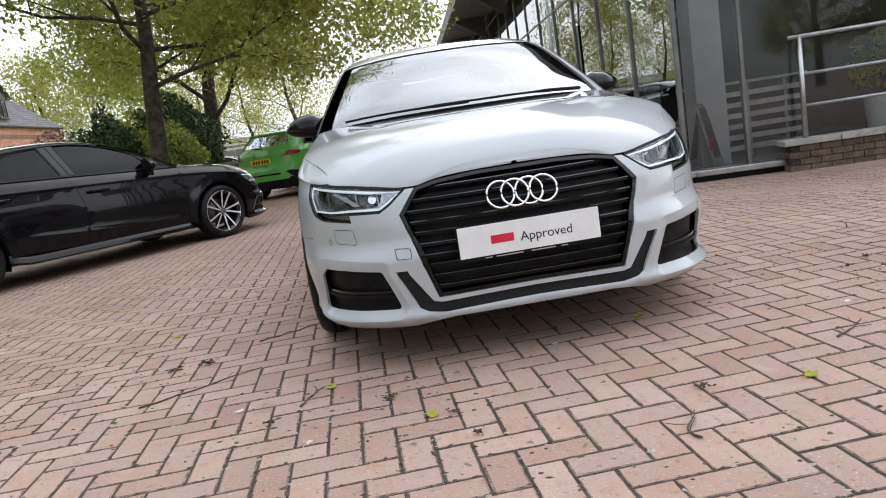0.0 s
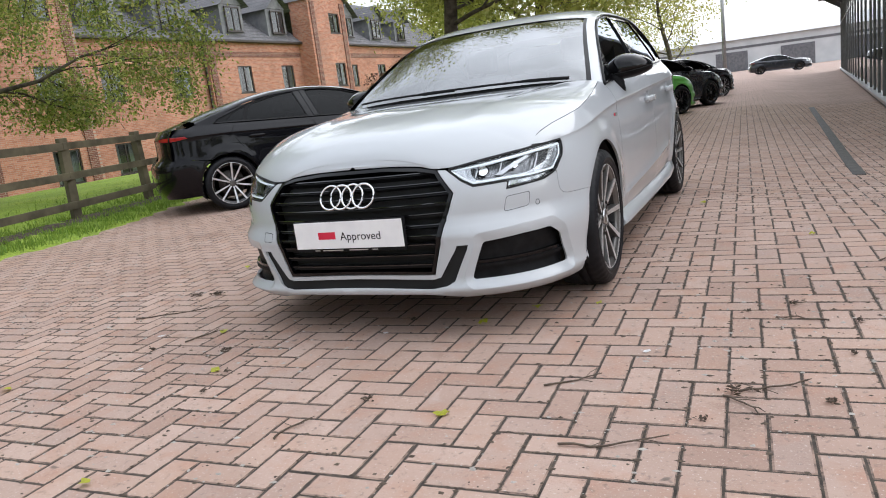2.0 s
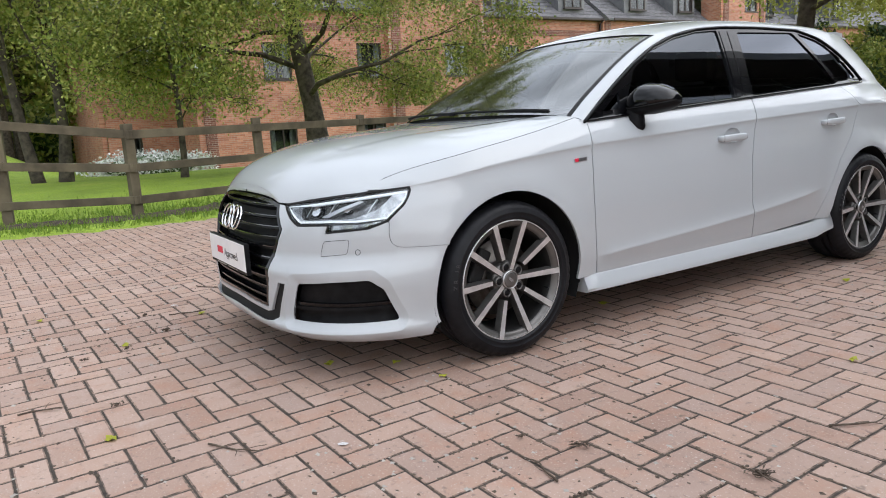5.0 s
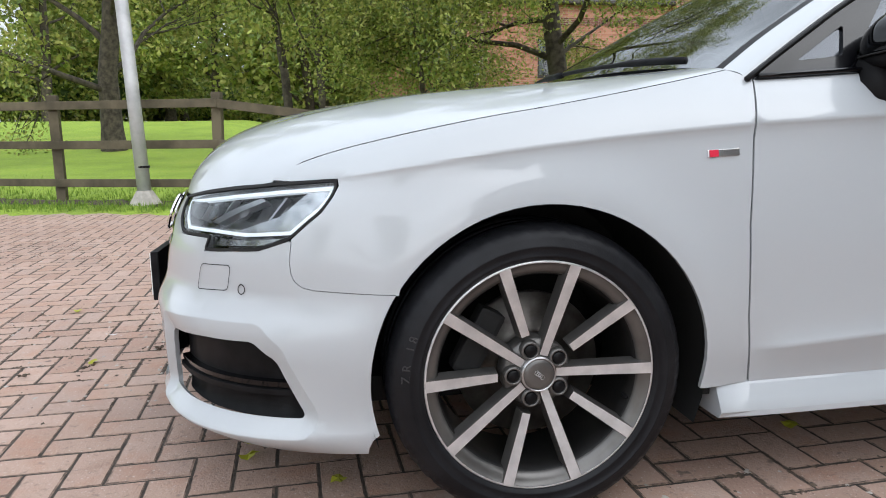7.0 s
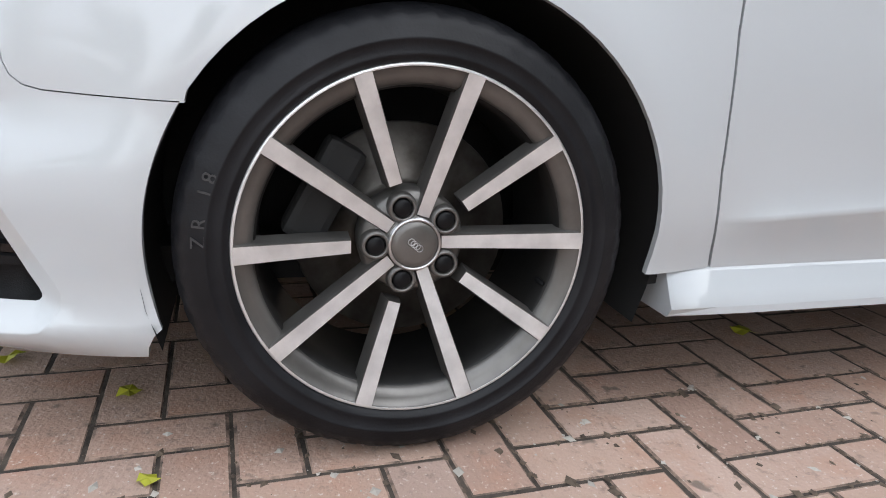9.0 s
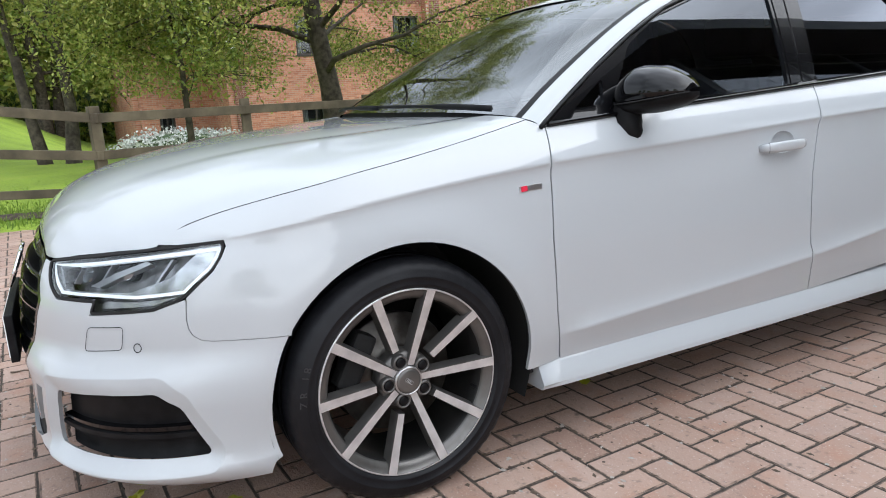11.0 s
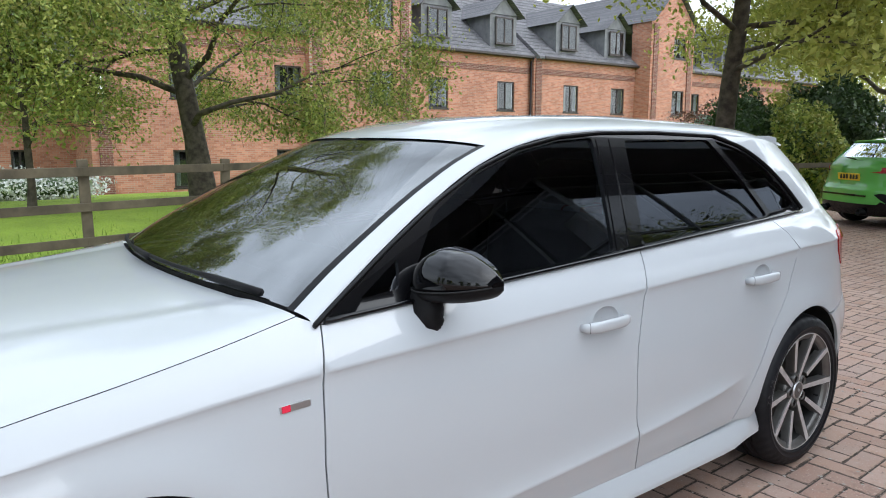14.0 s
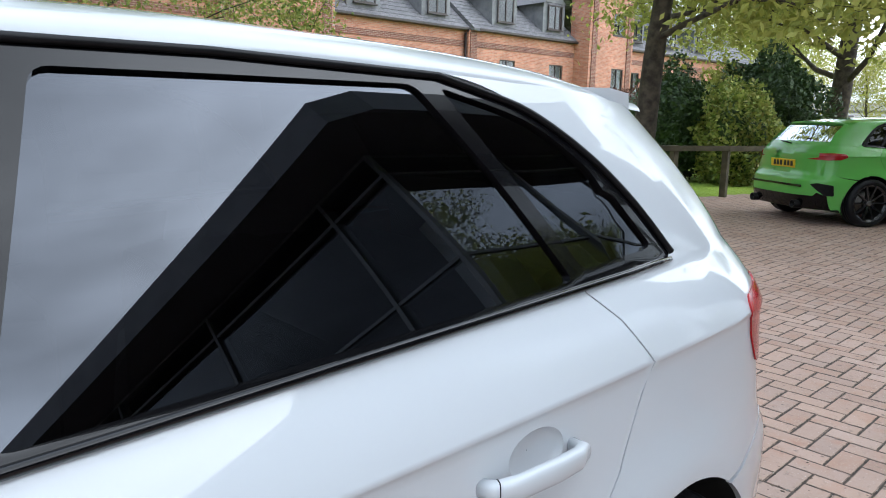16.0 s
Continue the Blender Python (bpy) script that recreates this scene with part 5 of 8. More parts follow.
        low_z, bulge = pchip(ks, [-0.052, -0.060, -0.064, -0.064, -0.058, -0.047, -0.032, -0.018]), pchip(ks, [0.022, 0.046, 0.072, 0.090, 0.090, 0.074, 0.046, 0.018])
        stations, arc = np.linspace(0, 1, 25), np.linspace(0, 1, 11)
        cap_v, skirt_v = [], []
        for q in stations:
            x, back = sg * (-0.122 + 0.246 * q), 0.012 + 0.040 * q
            zt, zs, zl, dp = float(top_z(q)), float(seam_z(q)), float(low_z(q)), float(bulge(q))
            cap_v += [(x, back - (dp + 0.02) * math.sin(math.pi / 2 * a_) ** 0.75, zs + (zt - zs) * math.cos(math.pi / 2 * a_) ** 0.75) for a_ in arc] + [(x, back, zs)]
            skirt_v += [(x, back - (dp + 0.016) * math.cos(math.pi / 2 * a_) ** 0.6, zs - (zs - zl) * math.sin(math.pi / 2 * a_) ** 0.8) for a_ in arc] + [(x, back, zs)]

        def shell(verts_):
            m_, f_ = 12, []
            for i in range(24):
                f_ += [(i * m_ + j, i * m_ + (j + 1) % m_, (i + 1) * m_ + (j + 1) % m_, (i + 1) * m_ + j) for j in range(m_)]
            f_ += [tuple(range(m_))[::-1], tuple(24 * m_ + j for j in range(m_))]
            return f_ if sg > 0 else [q[::-1] for q in f_]

        def housing(nm, verts_, mat_):
            me_ = mesh_data(nm, verts_, shell(verts_), mat_)
            me_.polygons.foreach_set("use_smooth", [len(p.vertices) == 4 and i % 12 < 10 for i, p in enumerate(me_.polygons)])
            return me_

        mp = Vector((sg * 0.862, 0.822, 1.002))
        if warp:
            mp = Vector(warp(np.array([tuple(mp)]))[0])
        mirror = part("door_mirror", housing("door_mirror", cap_v, M_MIRRORCAP if full else M_GLOSSBLACK), car, "gloss black door mirror")
        mirror.matrix_basis = Matrix.Translation(mp)
        part("mirror_skirt", housing("mirror_skirt", skirt_v, M_PLASTIC), mirror, "satin black lower housing")
        foot = sweep("mirror_foot", [(-sg * 0.052, -0.034, -0.142), (-sg * 0.056, -0.038, -0.122), (-sg * 0.064, -0.040, -0.090), (-sg * 0.072, -0.036, -0.058), (-sg * 0.074, -0.03, -0.04)], [0.034, 0.042, 0.047, 0.048, 0.046], M_PLASTIC, 16)
        part("mirror_foot", foot, mirror)
        part("mirror_glass", box_mesh("mirror_glass", (-0.085, 0.030, -0.045), (0.088, 0.037, 0.045), M_CHROME if full else M_GLOSSBLACK, 0.003, pose(0, 0, 0, 0, 0, 9 * sg)), mirror)
        lip_path = [(p[0], p[1] - 0.001, p[2]) for p in cap_v[10::12]]
        part("mirror_seam", sweep("mirror_seam", lip_path, 0.0022, M_VOID, 6), mirror)
        # rear lamp
        rl_loop = rounded([SR(b, 2.972, 0.925), SR(b, 2.985, 0.952), SR(b, 3.14, 0.965), SR(b, 3.26, 0.955), (UB + UR * 0.80, 0.94), (UB + UR * 0.76, 0.80), SR(b, 3.2, 0.80), SR(b, 3.12, 0.79), SR(b, 3.045, 0.80), SR(b, 2.995, 0.86)], 0.02)
        if style == "fast":
            b.panel("lamp_surround", [SR(b, 2.98, 0.65), SR(b, 2.98, 1.02), SR(b, 3.14, 1.035), (UB + UR * 0.97, 1.035), (UB + UR * 0.97, 0.65)], paint_mat, car, (), 0.04, out=-0.005, thick=0.0, mirror=mir)
            rl_loop = rounded([SR(b, 3.07, 0.905), SR(b, 3.10, 0.93), SR(b, 3.26, 0.935), (UB + UR * 0.9, 0.93), (UB + UR * 0.9, 0.895), SR(b, 3.2, 0.885)], 0.01)
        elif not full:
            b.panel("lamp_surround", [SR(b, 2.98, 0.65), SR(b, 2.98, 0.99), SR(b, 3.14, 1.0), (UB + UR * 0.97, 1.0), (UB + UR * 0.97, 0.65)], paint_mat, car, (), 0.04, out=-0.005, thick=0.0, mirror=mir)
            rl_loop = rounded([SR(b, 2.985, 0.905), SR(b, 3.01, 0.945), SR(b, 3.14, 0.955), SR(b, 3.26, 0.948), (UB + UR * 0.60, 0.930), (UB + UR * 0.60, 0.895), (UB + UR * 0.80, 0.868), SR(b, 3.2, 0.860), SR(b, 3.07, 0.868)], 0.012)
        b.panel("rear_lamp", rl_loop, M_RED, car, (), 0.02, out=0.004, thick=0.02, label="red rear lamp", mirror=mir)
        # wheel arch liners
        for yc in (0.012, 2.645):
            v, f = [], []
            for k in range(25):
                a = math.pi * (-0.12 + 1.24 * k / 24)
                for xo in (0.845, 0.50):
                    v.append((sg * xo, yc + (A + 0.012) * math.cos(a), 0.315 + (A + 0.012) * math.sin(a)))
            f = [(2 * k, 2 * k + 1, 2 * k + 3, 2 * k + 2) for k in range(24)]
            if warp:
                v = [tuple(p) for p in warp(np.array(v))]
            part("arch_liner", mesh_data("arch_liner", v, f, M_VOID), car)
        if full and not mir:
            bp, bn = b(UF + 0.393 - Y0, 0.770), b.normal(np.array([UF + 0.393 - Y0]), np.array([0.77]))[0]
            badge = part("wing_badge", box_mesh("wing_badge", (-0.001, -0.036, -0.0075), (0.0035, 0.036, 0.0075), M_SATIN, 0.0015), wg, "small chrome badge with a red mark")
            badge.matrix_basis = Matrix.Translation(Vector(bp)) @ pose(0, 0, 0, 3, -6, 0)
            part("badge_mark", box_mesh("badge_mark", (0.003, -0.032, -0.0072), (0.0045, -0.012, 0.0072), M_INKRED, 0.0005), badge)
    b.panel("rear_bumper", rbump, paint_mat, car, (), step)
    b.panel("rear_bumper", rbump, paint_mat, car, (), step, mirror=True)
    # bonnet
    edge = [F(0.0, 0.709), F(0.15, 0.707), F(0.30, 0.697), F(0.379, 0.681), D3(0.415, -0.746, 0.681), D3(0.53, -0.690, 0.697), D3(0.64, -0.600, 0.713), D3(0.70, -0.532, 0.722)] + [FY(b, y, z + 0.0016) for y, z in line[2:]]
    ek = np.array(edge)
    dist = np.concatenate([[0], np.cumsum(np.linalg.norm(np.diff(ek, axis=0), axis=1))])
    eu, ez = pchip(dist, ek[:, 0]), pchip(dist, ek[:, 1])
    zc_curve = pchip([-0.80, -0.772, -0.76, -0.735, -0.68, -0.55, -0.40, -0.2, 0.0, 0.25, 0.5], [0.70, 0.720, 0.743, 0.772, 0.814, 0.868, 0.902, 0.930, 0.946, 0.960, 0.970])

    def bonnet(s, v):
        s, v = np.broadcast_arrays(s, v)
        sc = np.clip(s, 0.0, dist[-1])
        saved, b.warp = b.warp, None
        e = b(eu(sc), ez(sc))
        b.warp = saved
        a = np.abs(v)
        y = e[..., 1] - 0.095 * smooth01((e[..., 1] + 0.3) / 0.75) * (1 - a**2)
        zc = zc_curve(np.maximum(y, e[..., 1] - 0.1))
        rise = np.maximum(zc - e[..., 2], 0)
        lift = np.minimum(0.007, 0.3 * rise)
        z = e[..., 2] + (rise - lift) * (1 - a**3.0) + lift * (1 - a**22)
        xr = a * e[..., 0]
        ridge = 0.40 + 0.22 * (e[..., 1] + 0.7) / 1.1
        z = z - 0.006 * smooth01((ridge - xr) / 0.10) * smooth01((e[..., 1] + 0.72) / 0.3)
        p = np.stack([np.sign(v) * xr, y, z], -1)
        return b.warp(p) if b.warp else p

    ss = np.concatenate([np.linspace(0.004, 0.5, 26), np.linspace(0.52, dist[-1], 44)])
    vs = np.concatenate([-np.linspace(1, 0.86, 10), -np.linspace(0.84, 0.02, 30), [0], np.linspace(0.02, 0.84, 30), np.linspace(0.86, 1, 10)])
    bon = b.sheet_grid(bonnet, ss, vs, "bonnet", paint_mat, car, flip=True)
    # roof and windscreen
    rf = Roof(b, rail, spine)
    gl = 0.905
    vg = np.concatenate([-np.linspace(gl, 0.05, 22), [0], np.linspace(0.05, gl, 22)])
    wsn = b.sheet_grid(lambda t, v: rf(t, v) - np.array([0, -0.003, 0.004]), np.linspace(0.05, HEAD - 0.02, 40), vg, "windscreen", M_SCREEN, car, "curved glass windscreen", flip=True)
    wsn.visible_shadow = False
    for sg in (1, -1):
        va = np.linspace(gl - 0.003, 0.935, 4) * sg
        b.sheet_grid(lambda t, v: rf(t, v) - np.array([0, -0.001, 0.002]), np.linspace(0.0, HEAD, 40), va, "windscreen_seal", M_TRIM, wsn, flip=sg > 0)
        vp = np.concatenate([np.linspace(0.932, 0.97, 5), np.linspace(0.975, 1.0, 8)]) * sg
        b.sheet_grid(rf, np.linspace(0.0, HEAD, 40), vp, "roof_pillar", paint_mat, car, flip=sg > 0)
    vr = np.concatenate([-np.linspace(1.0, 0.9, 12), -np.linspace(0.88, 0.04, 24), [0], np.linspace(0.04, 0.88, 24), np.linspace(0.9, 1.0, 12)])
    b.sheet_grid(rf, np.linspace(HEAD, rf.last, 60), vr, "roof", paint_mat, car, flip=True)
    b.sheet_grid(lambda t, v: rf(t, v) - np.array([0, -0.002, 0.006]), np.linspace(HEAD - 0.12, HEAD + 0.02, 4), vg, "windscreen_seal", M_TRIM, wsn, flip=True)
    # black scuttle and wipers
    vsc = np.linspace(-1, 1, 41)

    def scuttle(t, v):
        t, v = np.broadcast_arrays(t, v)
        k0, k1 = bonnet(np.full_like(v, dist[-1]), np.clip(v, -0.97, 0.97)), rf(np.full_like(v, 0.22), np.clip(v, -0.93, 0.93))
        p = k0 * (1 - t[..., None]) + k1 * t[..., None]
        p[..., 2] -= 0.028 * np.sin(np.pi * np.clip(t, 0, 1)) + 0.012
        return p

    b.sheet_grid(scuttle, np.linspace(0, 1, 7), vsc, "scuttle", M_PLASTIC, car, flip=True)
    for v0, v1, t1 in ((-0.12, 0.80, 0.10), (-0.80, 0.02, 0.16)):
        tt = np.linspace(0, 1, 12)
        blade = rf(0.10 + 0.45 * t1 * tt, v0 + (v1 - v0) * (1 - tt)) + np.array([0, -0.010, 0.010])
        part("wiper", sweep("wiper", [tuple(p) for p in blade], [0.010] * 4 + [0.0065] * 8, M_PLASTIC, 6), wsn)
    # rear end, inner tub and floor
    def tailgate(t, v):
        t, v = np.broadcast_arrays(t, v)
        fastback = style == "fast"
        y = np.interp(t, [0, 0.12, 0.3, 0.5, 0.7, 1.0], [3.05, 3.12, 3.2, 3.30, 3.34, 3.345] if fastback else [2.98, 3.03, 3.12, 3.24, 3.30, 3.345])
        z = np.interp(t, [0, 0.12, 0.3, 0.5, 0.7, 1.0], [1.12, 1.10, 1.07, 1.02, 0.93, 0.66] if fastback else [1.335, 1.28, 1.18, 1.04, 0.93, 0.66])
        w = np.interp(t, [0, 0.3, 0.5, 1.0], [0.56, 0.62, 0.66, 0.72])
        p = np.stack([v * w, y - 0.10 * np.abs(v) ** 2.5, z], -1)
        return warp(p) if warp else p

    b.sheet_grid(tailgate, np.linspace(0.42, 1, 14), np.linspace(-1, 1, 25), "tailgate", paint_mat, car)
    b.sheet_grid(tailgate, np.linspace(0.06, 0.42, 12), np.linspace(-0.96, 0.96, 25), "rear_window" if style != "fast" else "boot_lid", M_PRIVACY if style != "fast" else paint_mat, car)
    sp = [(x, 2.81 + 0.17 * (1 - (abs(x) / 0.6) ** 4), 1.345 + 0.011 * (1 - (abs(x) / 0.6) ** 2)) for x in np.linspace(-0.575, 0.575, 25)]
    v, f = [], []
    for x, y, z in sp:
        fin = 0.055 * (abs(x) / 0.575) ** 9
        v += [(x, y - 0.22, z + 0.010), (x, y - 0.05, z + 0.014), (x, y + 0.016, z + 0.006), (x, y + 0.020, z - 0.010 - 0.3 * fin), (x, y - 0.01 + 0.6 * fin, z - 0.04 - fin), (x, y - 0.2, z - 0.05 - fin)]
    for i in range(24):
        f += [(i * 6 + j, i * 6 + (j + 1) % 6, i * 6 + 6 + (j + 1) % 6, i * 6 + 6 + j) for j in range(6)]
    f += [tuple(range(6))[::-1], tuple(24 * 6 + j for j in range(6))]
    if warp:
        v = [tuple(p) for p in warp(np.array(v))]
    spoiler_me = mesh_data("roof_spoiler", v, f, paint_mat, smooth=False)
    if rail is RAIL:
        part("roof_spoiler", spoiler_me, car)
    # Black sheets inside the doors, added so that gaps look shaded.
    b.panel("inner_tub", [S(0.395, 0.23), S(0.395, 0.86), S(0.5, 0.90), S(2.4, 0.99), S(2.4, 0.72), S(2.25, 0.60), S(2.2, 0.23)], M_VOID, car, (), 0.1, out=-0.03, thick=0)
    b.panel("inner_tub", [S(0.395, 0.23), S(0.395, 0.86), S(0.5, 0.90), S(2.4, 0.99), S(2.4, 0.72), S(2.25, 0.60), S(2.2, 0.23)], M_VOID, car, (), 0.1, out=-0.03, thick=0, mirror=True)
    outline = [(-0.38, -0.74), (0.38, -0.74), (0.63, -0.44), (0.63, 3.0), (0.5, 3.2), (-0.5, 3.2), (-0.63, 3.0), (-0.63, -0.44)]
    ub = np.array([(x, y, z) for z in (0.20, 0.26) for x, y in outline])
    ub = warp(ub) if warp else ub
    part("underbody", mesh_data("underbody", ub, [tuple(range(8))[::-1], tuple(range(8, 16))] + [(i, (i + 1) % 8, 8 + (i + 1) % 8, 8 + i) for i in range(8)], M_VOID, smooth=False), car)
    lo, hi = np.array([[-0.5, -0.42, 0.26]]), np.array([[0.5, 0.42, 0.72]])
    for (a0, a1), nm in zip(zip(lo, hi), ("inner_core",)):
        if warp:
            a0, a1 = warp(np.array([a0]))[0], warp(np.array([a1]))[0]
        part(nm, box_mesh(nm, tuple(a0), tuple(a1), M_VOID), car)
    if style == "rear":
        dark = [(UB + UR, 0.215), (UB + UR, 0.39), (UB + UR * 0.55, 0.395), SR(b, 3.30, 0.44), SR(b, 3.2, 0.40), SR(b, 3.12, 0.215)]
        vent = rounded([(UB + UR * 0.62, 0.545), SR(b, 3.30, 0.565), SR(b, 3.14, 0.54), SR(b, 3.12, 0.40), SR(b, 3.22, 0.40), SR(b, 3.32, 0.49)], 0.02)
        for mir in (False, True):
            b.panel("diffuser", dark, M_GLOSSBLACK, car, (), 0.03, out=0.006, thick=0.01, mirror=mir)
            b.panel("corner_vent", vent, M_PLASTIC, car, (), 0.03, out=0.005, thick=0.01, mirror=mir)
        part("rear_strip", box_mesh("rear_strip", (-0.55, 3.425, 0.50), (0.55, 3.44, 0.53), M_GLOSSBLACK, 0.004), car)
        pb = part("rear_plate", box_mesh("rear_plate", (-0.26, 3.335, 0.735), (0.26, 3.35, 0.846), M_PLATEYELLOW, 0.002, Matrix.Translation((0, 3.34, 0.79)) @ pose(0, 0, 0, -8, 0, 0) @ Matrix.Translation((0, -3.34, -0.79))), car, "yellow number plate with dark bars")
        for k, x0 in enumerate((-0.20, -0.13, -0.06, 0.03, 0.10, 0.17)):
            part("plate_bar", box_mesh("plate_bar", (x0 - 0.022, 3.349, 0.757), (x0 + 0.022, 3.356, 0.826), M_INKBLACK), pb)
        part("rear_wiper", sweep("rear_wiper", [(0.0, 3.245, 1.06), (0.12, 3.235, 1.075), (0.30, 3.20, 1.09)], 0.008, M_TRIM, 6), car)
        for x0 in (-0.46, 0.46):
            part("exhaust", lathe("exhaust", [(0.055, 0.0), (0.055, 0.12), (0.045, 0.12), (0.045, 0.0)], M_TRIM, 20, axis="z"), car).matrix_basis = Matrix.Translation((x0, 3.345, 0.265)) @ pose(0, 0, 0, -90, 0, 0)
    # cabin
    def cab(nm, lo_, hi_, mat, bev, m=None):
        if warp:
            lo_, hi_ = warp(np.array([lo_]))[0], warp(np.array([hi_]))[0]
        part(nm, box_mesh(nm, tuple(lo_), tuple(hi_), mat, bev, m), car)

    cab("dashboard", (-0.70, 0.62, 0.55), (0.70, 1.02, 0.955), M_PLASTIC, 0.05)
    for x in (-0.36, 0.36):
        cab("seat", (x - 0.24, 1.20, 0.32), (x + 0.24, 1.72, 0.52), M_SEAT, 0.06)
        cab("seat_back", (x - 0.23, 1.62, 0.50), (x + 0.23, 1.78, 1.08), M_SEAT, 0.06)
        cab("headrest", (x - 0.12, 1.70, 1.10), (x + 0.12, 1.80, 1.27), M_SEAT, 0.04)
    cab("rear_bench", (-0.62, 2.18, 0.34), (0.62, 2.62, 0.94), M_SEAT, 0.08)
    cab("boot_cover", (-0.6, 2.62, 0.85), (0.6, 3.0, 0.92), M_SEAT, 0.02)
    if full:
        wh = [(0.19 * math.cos(a) - 0.36, 1.10 - 0.07 * math.sin(a), 0.92 + 0.17 * math.sin(a)) for a in np.linspace(0, 2 * math.pi, 32, endpoint=False)]
        part("steering_wheel", sweep("steering_wheel", wh, 0.014, M_TRIM, 8, closed=True), car)
        part("rear_view_mirror", box_mesh("rear_view_mirror", (-0.13, 1.02, 1.235), (0.13, 1.06, 1.30), M_TRIM, 0.015), car)
    # roof aerial
    if full:
        fin = mesh_data("roof_aerial", [(-0.022, 2.55, 1.39), (0.022, 2.55, 1.39), (0.024, 2.70, 1.385), (-0.024, 2.70, 1.385), (-0.008, 2.66, 1.435), (0.008, 2.66, 1.435), (0.006, 2.70, 1.432), (-0.006, 2.70, 1.432)], [(0, 1, 5, 4), (1, 2, 6, 5), (2, 3, 7, 6), (3, 0, 4, 7), (4, 5, 6, 7)], paint_mat, smooth=False)
        part("roof_aerial", fin, car, "white shark-fin aerial")
    # wheels
    ws = wheel_meshes(wheel_style)
    for yh, xh in hubs:
        for sgn in (1, -1):
            w = add_wheel(ws, car, xh + 0.008, yh, sgn, full)
            if not full:
                w["label"] = {"black": "gloss black alloy wheel", "twin": "black and silver alloy wheel"}.get(wheel_style, "silver alloy wheel")
    return car


# ---- ground ----
def sheet(name, verts, faces, mat, label="", category="", kind="structure", smooth=False):
    return tagged(new(name, mesh_data(name, verts, faces, mat, smooth=smooth)), label, category, "", kind)


def lawn_height(x, y):
    """The lawn falls away towards the hotel and rises as a bank before the wood."""
    d = np.clip(-np.asarray(x) - 7.0, 0, None)
    bank = smooth01((2.0 - np.asarray(y)) / 6)
    return 0.03 + 0.10 * smooth01(d / 4) - 0.75 * smooth01((d - 6) / 12) * (1 - bank) + 1.35 * smooth01((d - 4) / 20) * bank


def apron(x, y):
    """The paving falls gently towards the showroom's foot."""
    return -0.2 * smooth01((np.asarray(x, float) - 0.95) / 2.3) * smooth01((np.asarray(y, float) - 0.2) / 4.8)


def ground_sheet(name, xs, ys_, height, mat, label, category):
    n_ = len(xs)
    return sheet(name, [(x, y, float(height(x, y))) for y in ys_ for x in xs], [(j * n_ + k, j * n_ + k + 1, (j + 1) * n_ + k + 1, (j + 1) * n_ + k) for j in range(len(ys_) - 1) for k in range(n_ - 1)], mat, label, category, smooth=True)


FALL_X, FALL_Y = [0.95 + 0.115 * k for k in range(21)], [0.2 + 0.24 * k for k in range(21)]
far_z = pchip([-400, -34, -9.8, -8.2, 400], [-1.3, -1.3, -0.2, -0.016, -0.016])
ground_sheet("ground", [-400, -34, -20, -9.8, -9.0, -8.2, -4] + FALL_X + [6, 60, 400], [-400, -30] + FALL_Y + [12, 30, 600], lambda x, y: far_z(x) + 1.001 * apron(x, y), M_PAVEFAR, "pinkish block paving running to the distance", "ground")
ground_sheet("paving_bed", [-7.22, 0] + FALL_X + [4, 6.5], [-8.0] + FALL_Y + [8, 14.86], lambda x, y: -0.0016 + apron(x, y), M_JOINT, "dark sandy joints between the paving blocks", "paving")

EDGE = [(-30.0, -60.0), (-9.6, -12.0), (-7.4, -7.0), (-6.2, -4.2), (-5.75, -2.6), (-5.25, -1.1), (-5.1, 0.5), (-5.15, 1.8), (-5.7, 3.4), (-6.4, 5.2), (-6.9, 7.5), (-6.2, 10.0), (-5.4, 12.0), (-4.9, 14.5), (-4.6, 18.0), (-4.6, 24.0), (-5.0, 40.0), (-7.0, 90.0)]
edge_x = pchip([p[1] for p in EDGE], [p[0] for p in EDGE])
rng = np.random.default_rng(7)
ys = np.concatenate([np.arange(-60, -12, 2.0), np.arange(-12, 16, 0.12), np.arange(16, 90.1, 2.0)])
ds = np.array([0, 0.15, 0.4, 0.8, 1.4, 2.2, 3.5, 5, 7, 10, 13, 16, 20, 26, 40, 70])
vv = []
for y in ys:
    x0 = float(edge_x(y)) + 0.05 * rng.standard_normal()
    for k, d in enumerate(ds):
        x = x0 - d
        vv.append((x, y, -0.012 if k == 0 else float(lawn_height(x, y)) + 0.012 * rng.standard_normal() * (d < 4)))
k = len(ds)
ff = [(i * k + j, (i + 1) * k + j, (i + 1) * k + j + 1, i * k + j + 1) for i in range(len(ys) - 1) for j in range(k - 1)]
lawn = sheet("lawn", vv, ff, M_LAWN, "mown green lawn behind a timber fence", "lawn", smooth=True)
FENCE = [(-9.3, -8.9), (-8.6, -7.2), (-7.9, -5.4), (-7.2, -3.6), (-6.45, -1.62), (-6.02, -0.3), (-6.4, 1.38), (-6.85, 3.1), (-7.4, 4.85), (-8.1, 6.5), (-8.6, 8.2), (-8.8, 9.9)]
fx = pchip([p[1] for p in FENCE], [p[0] for p in FENCE])
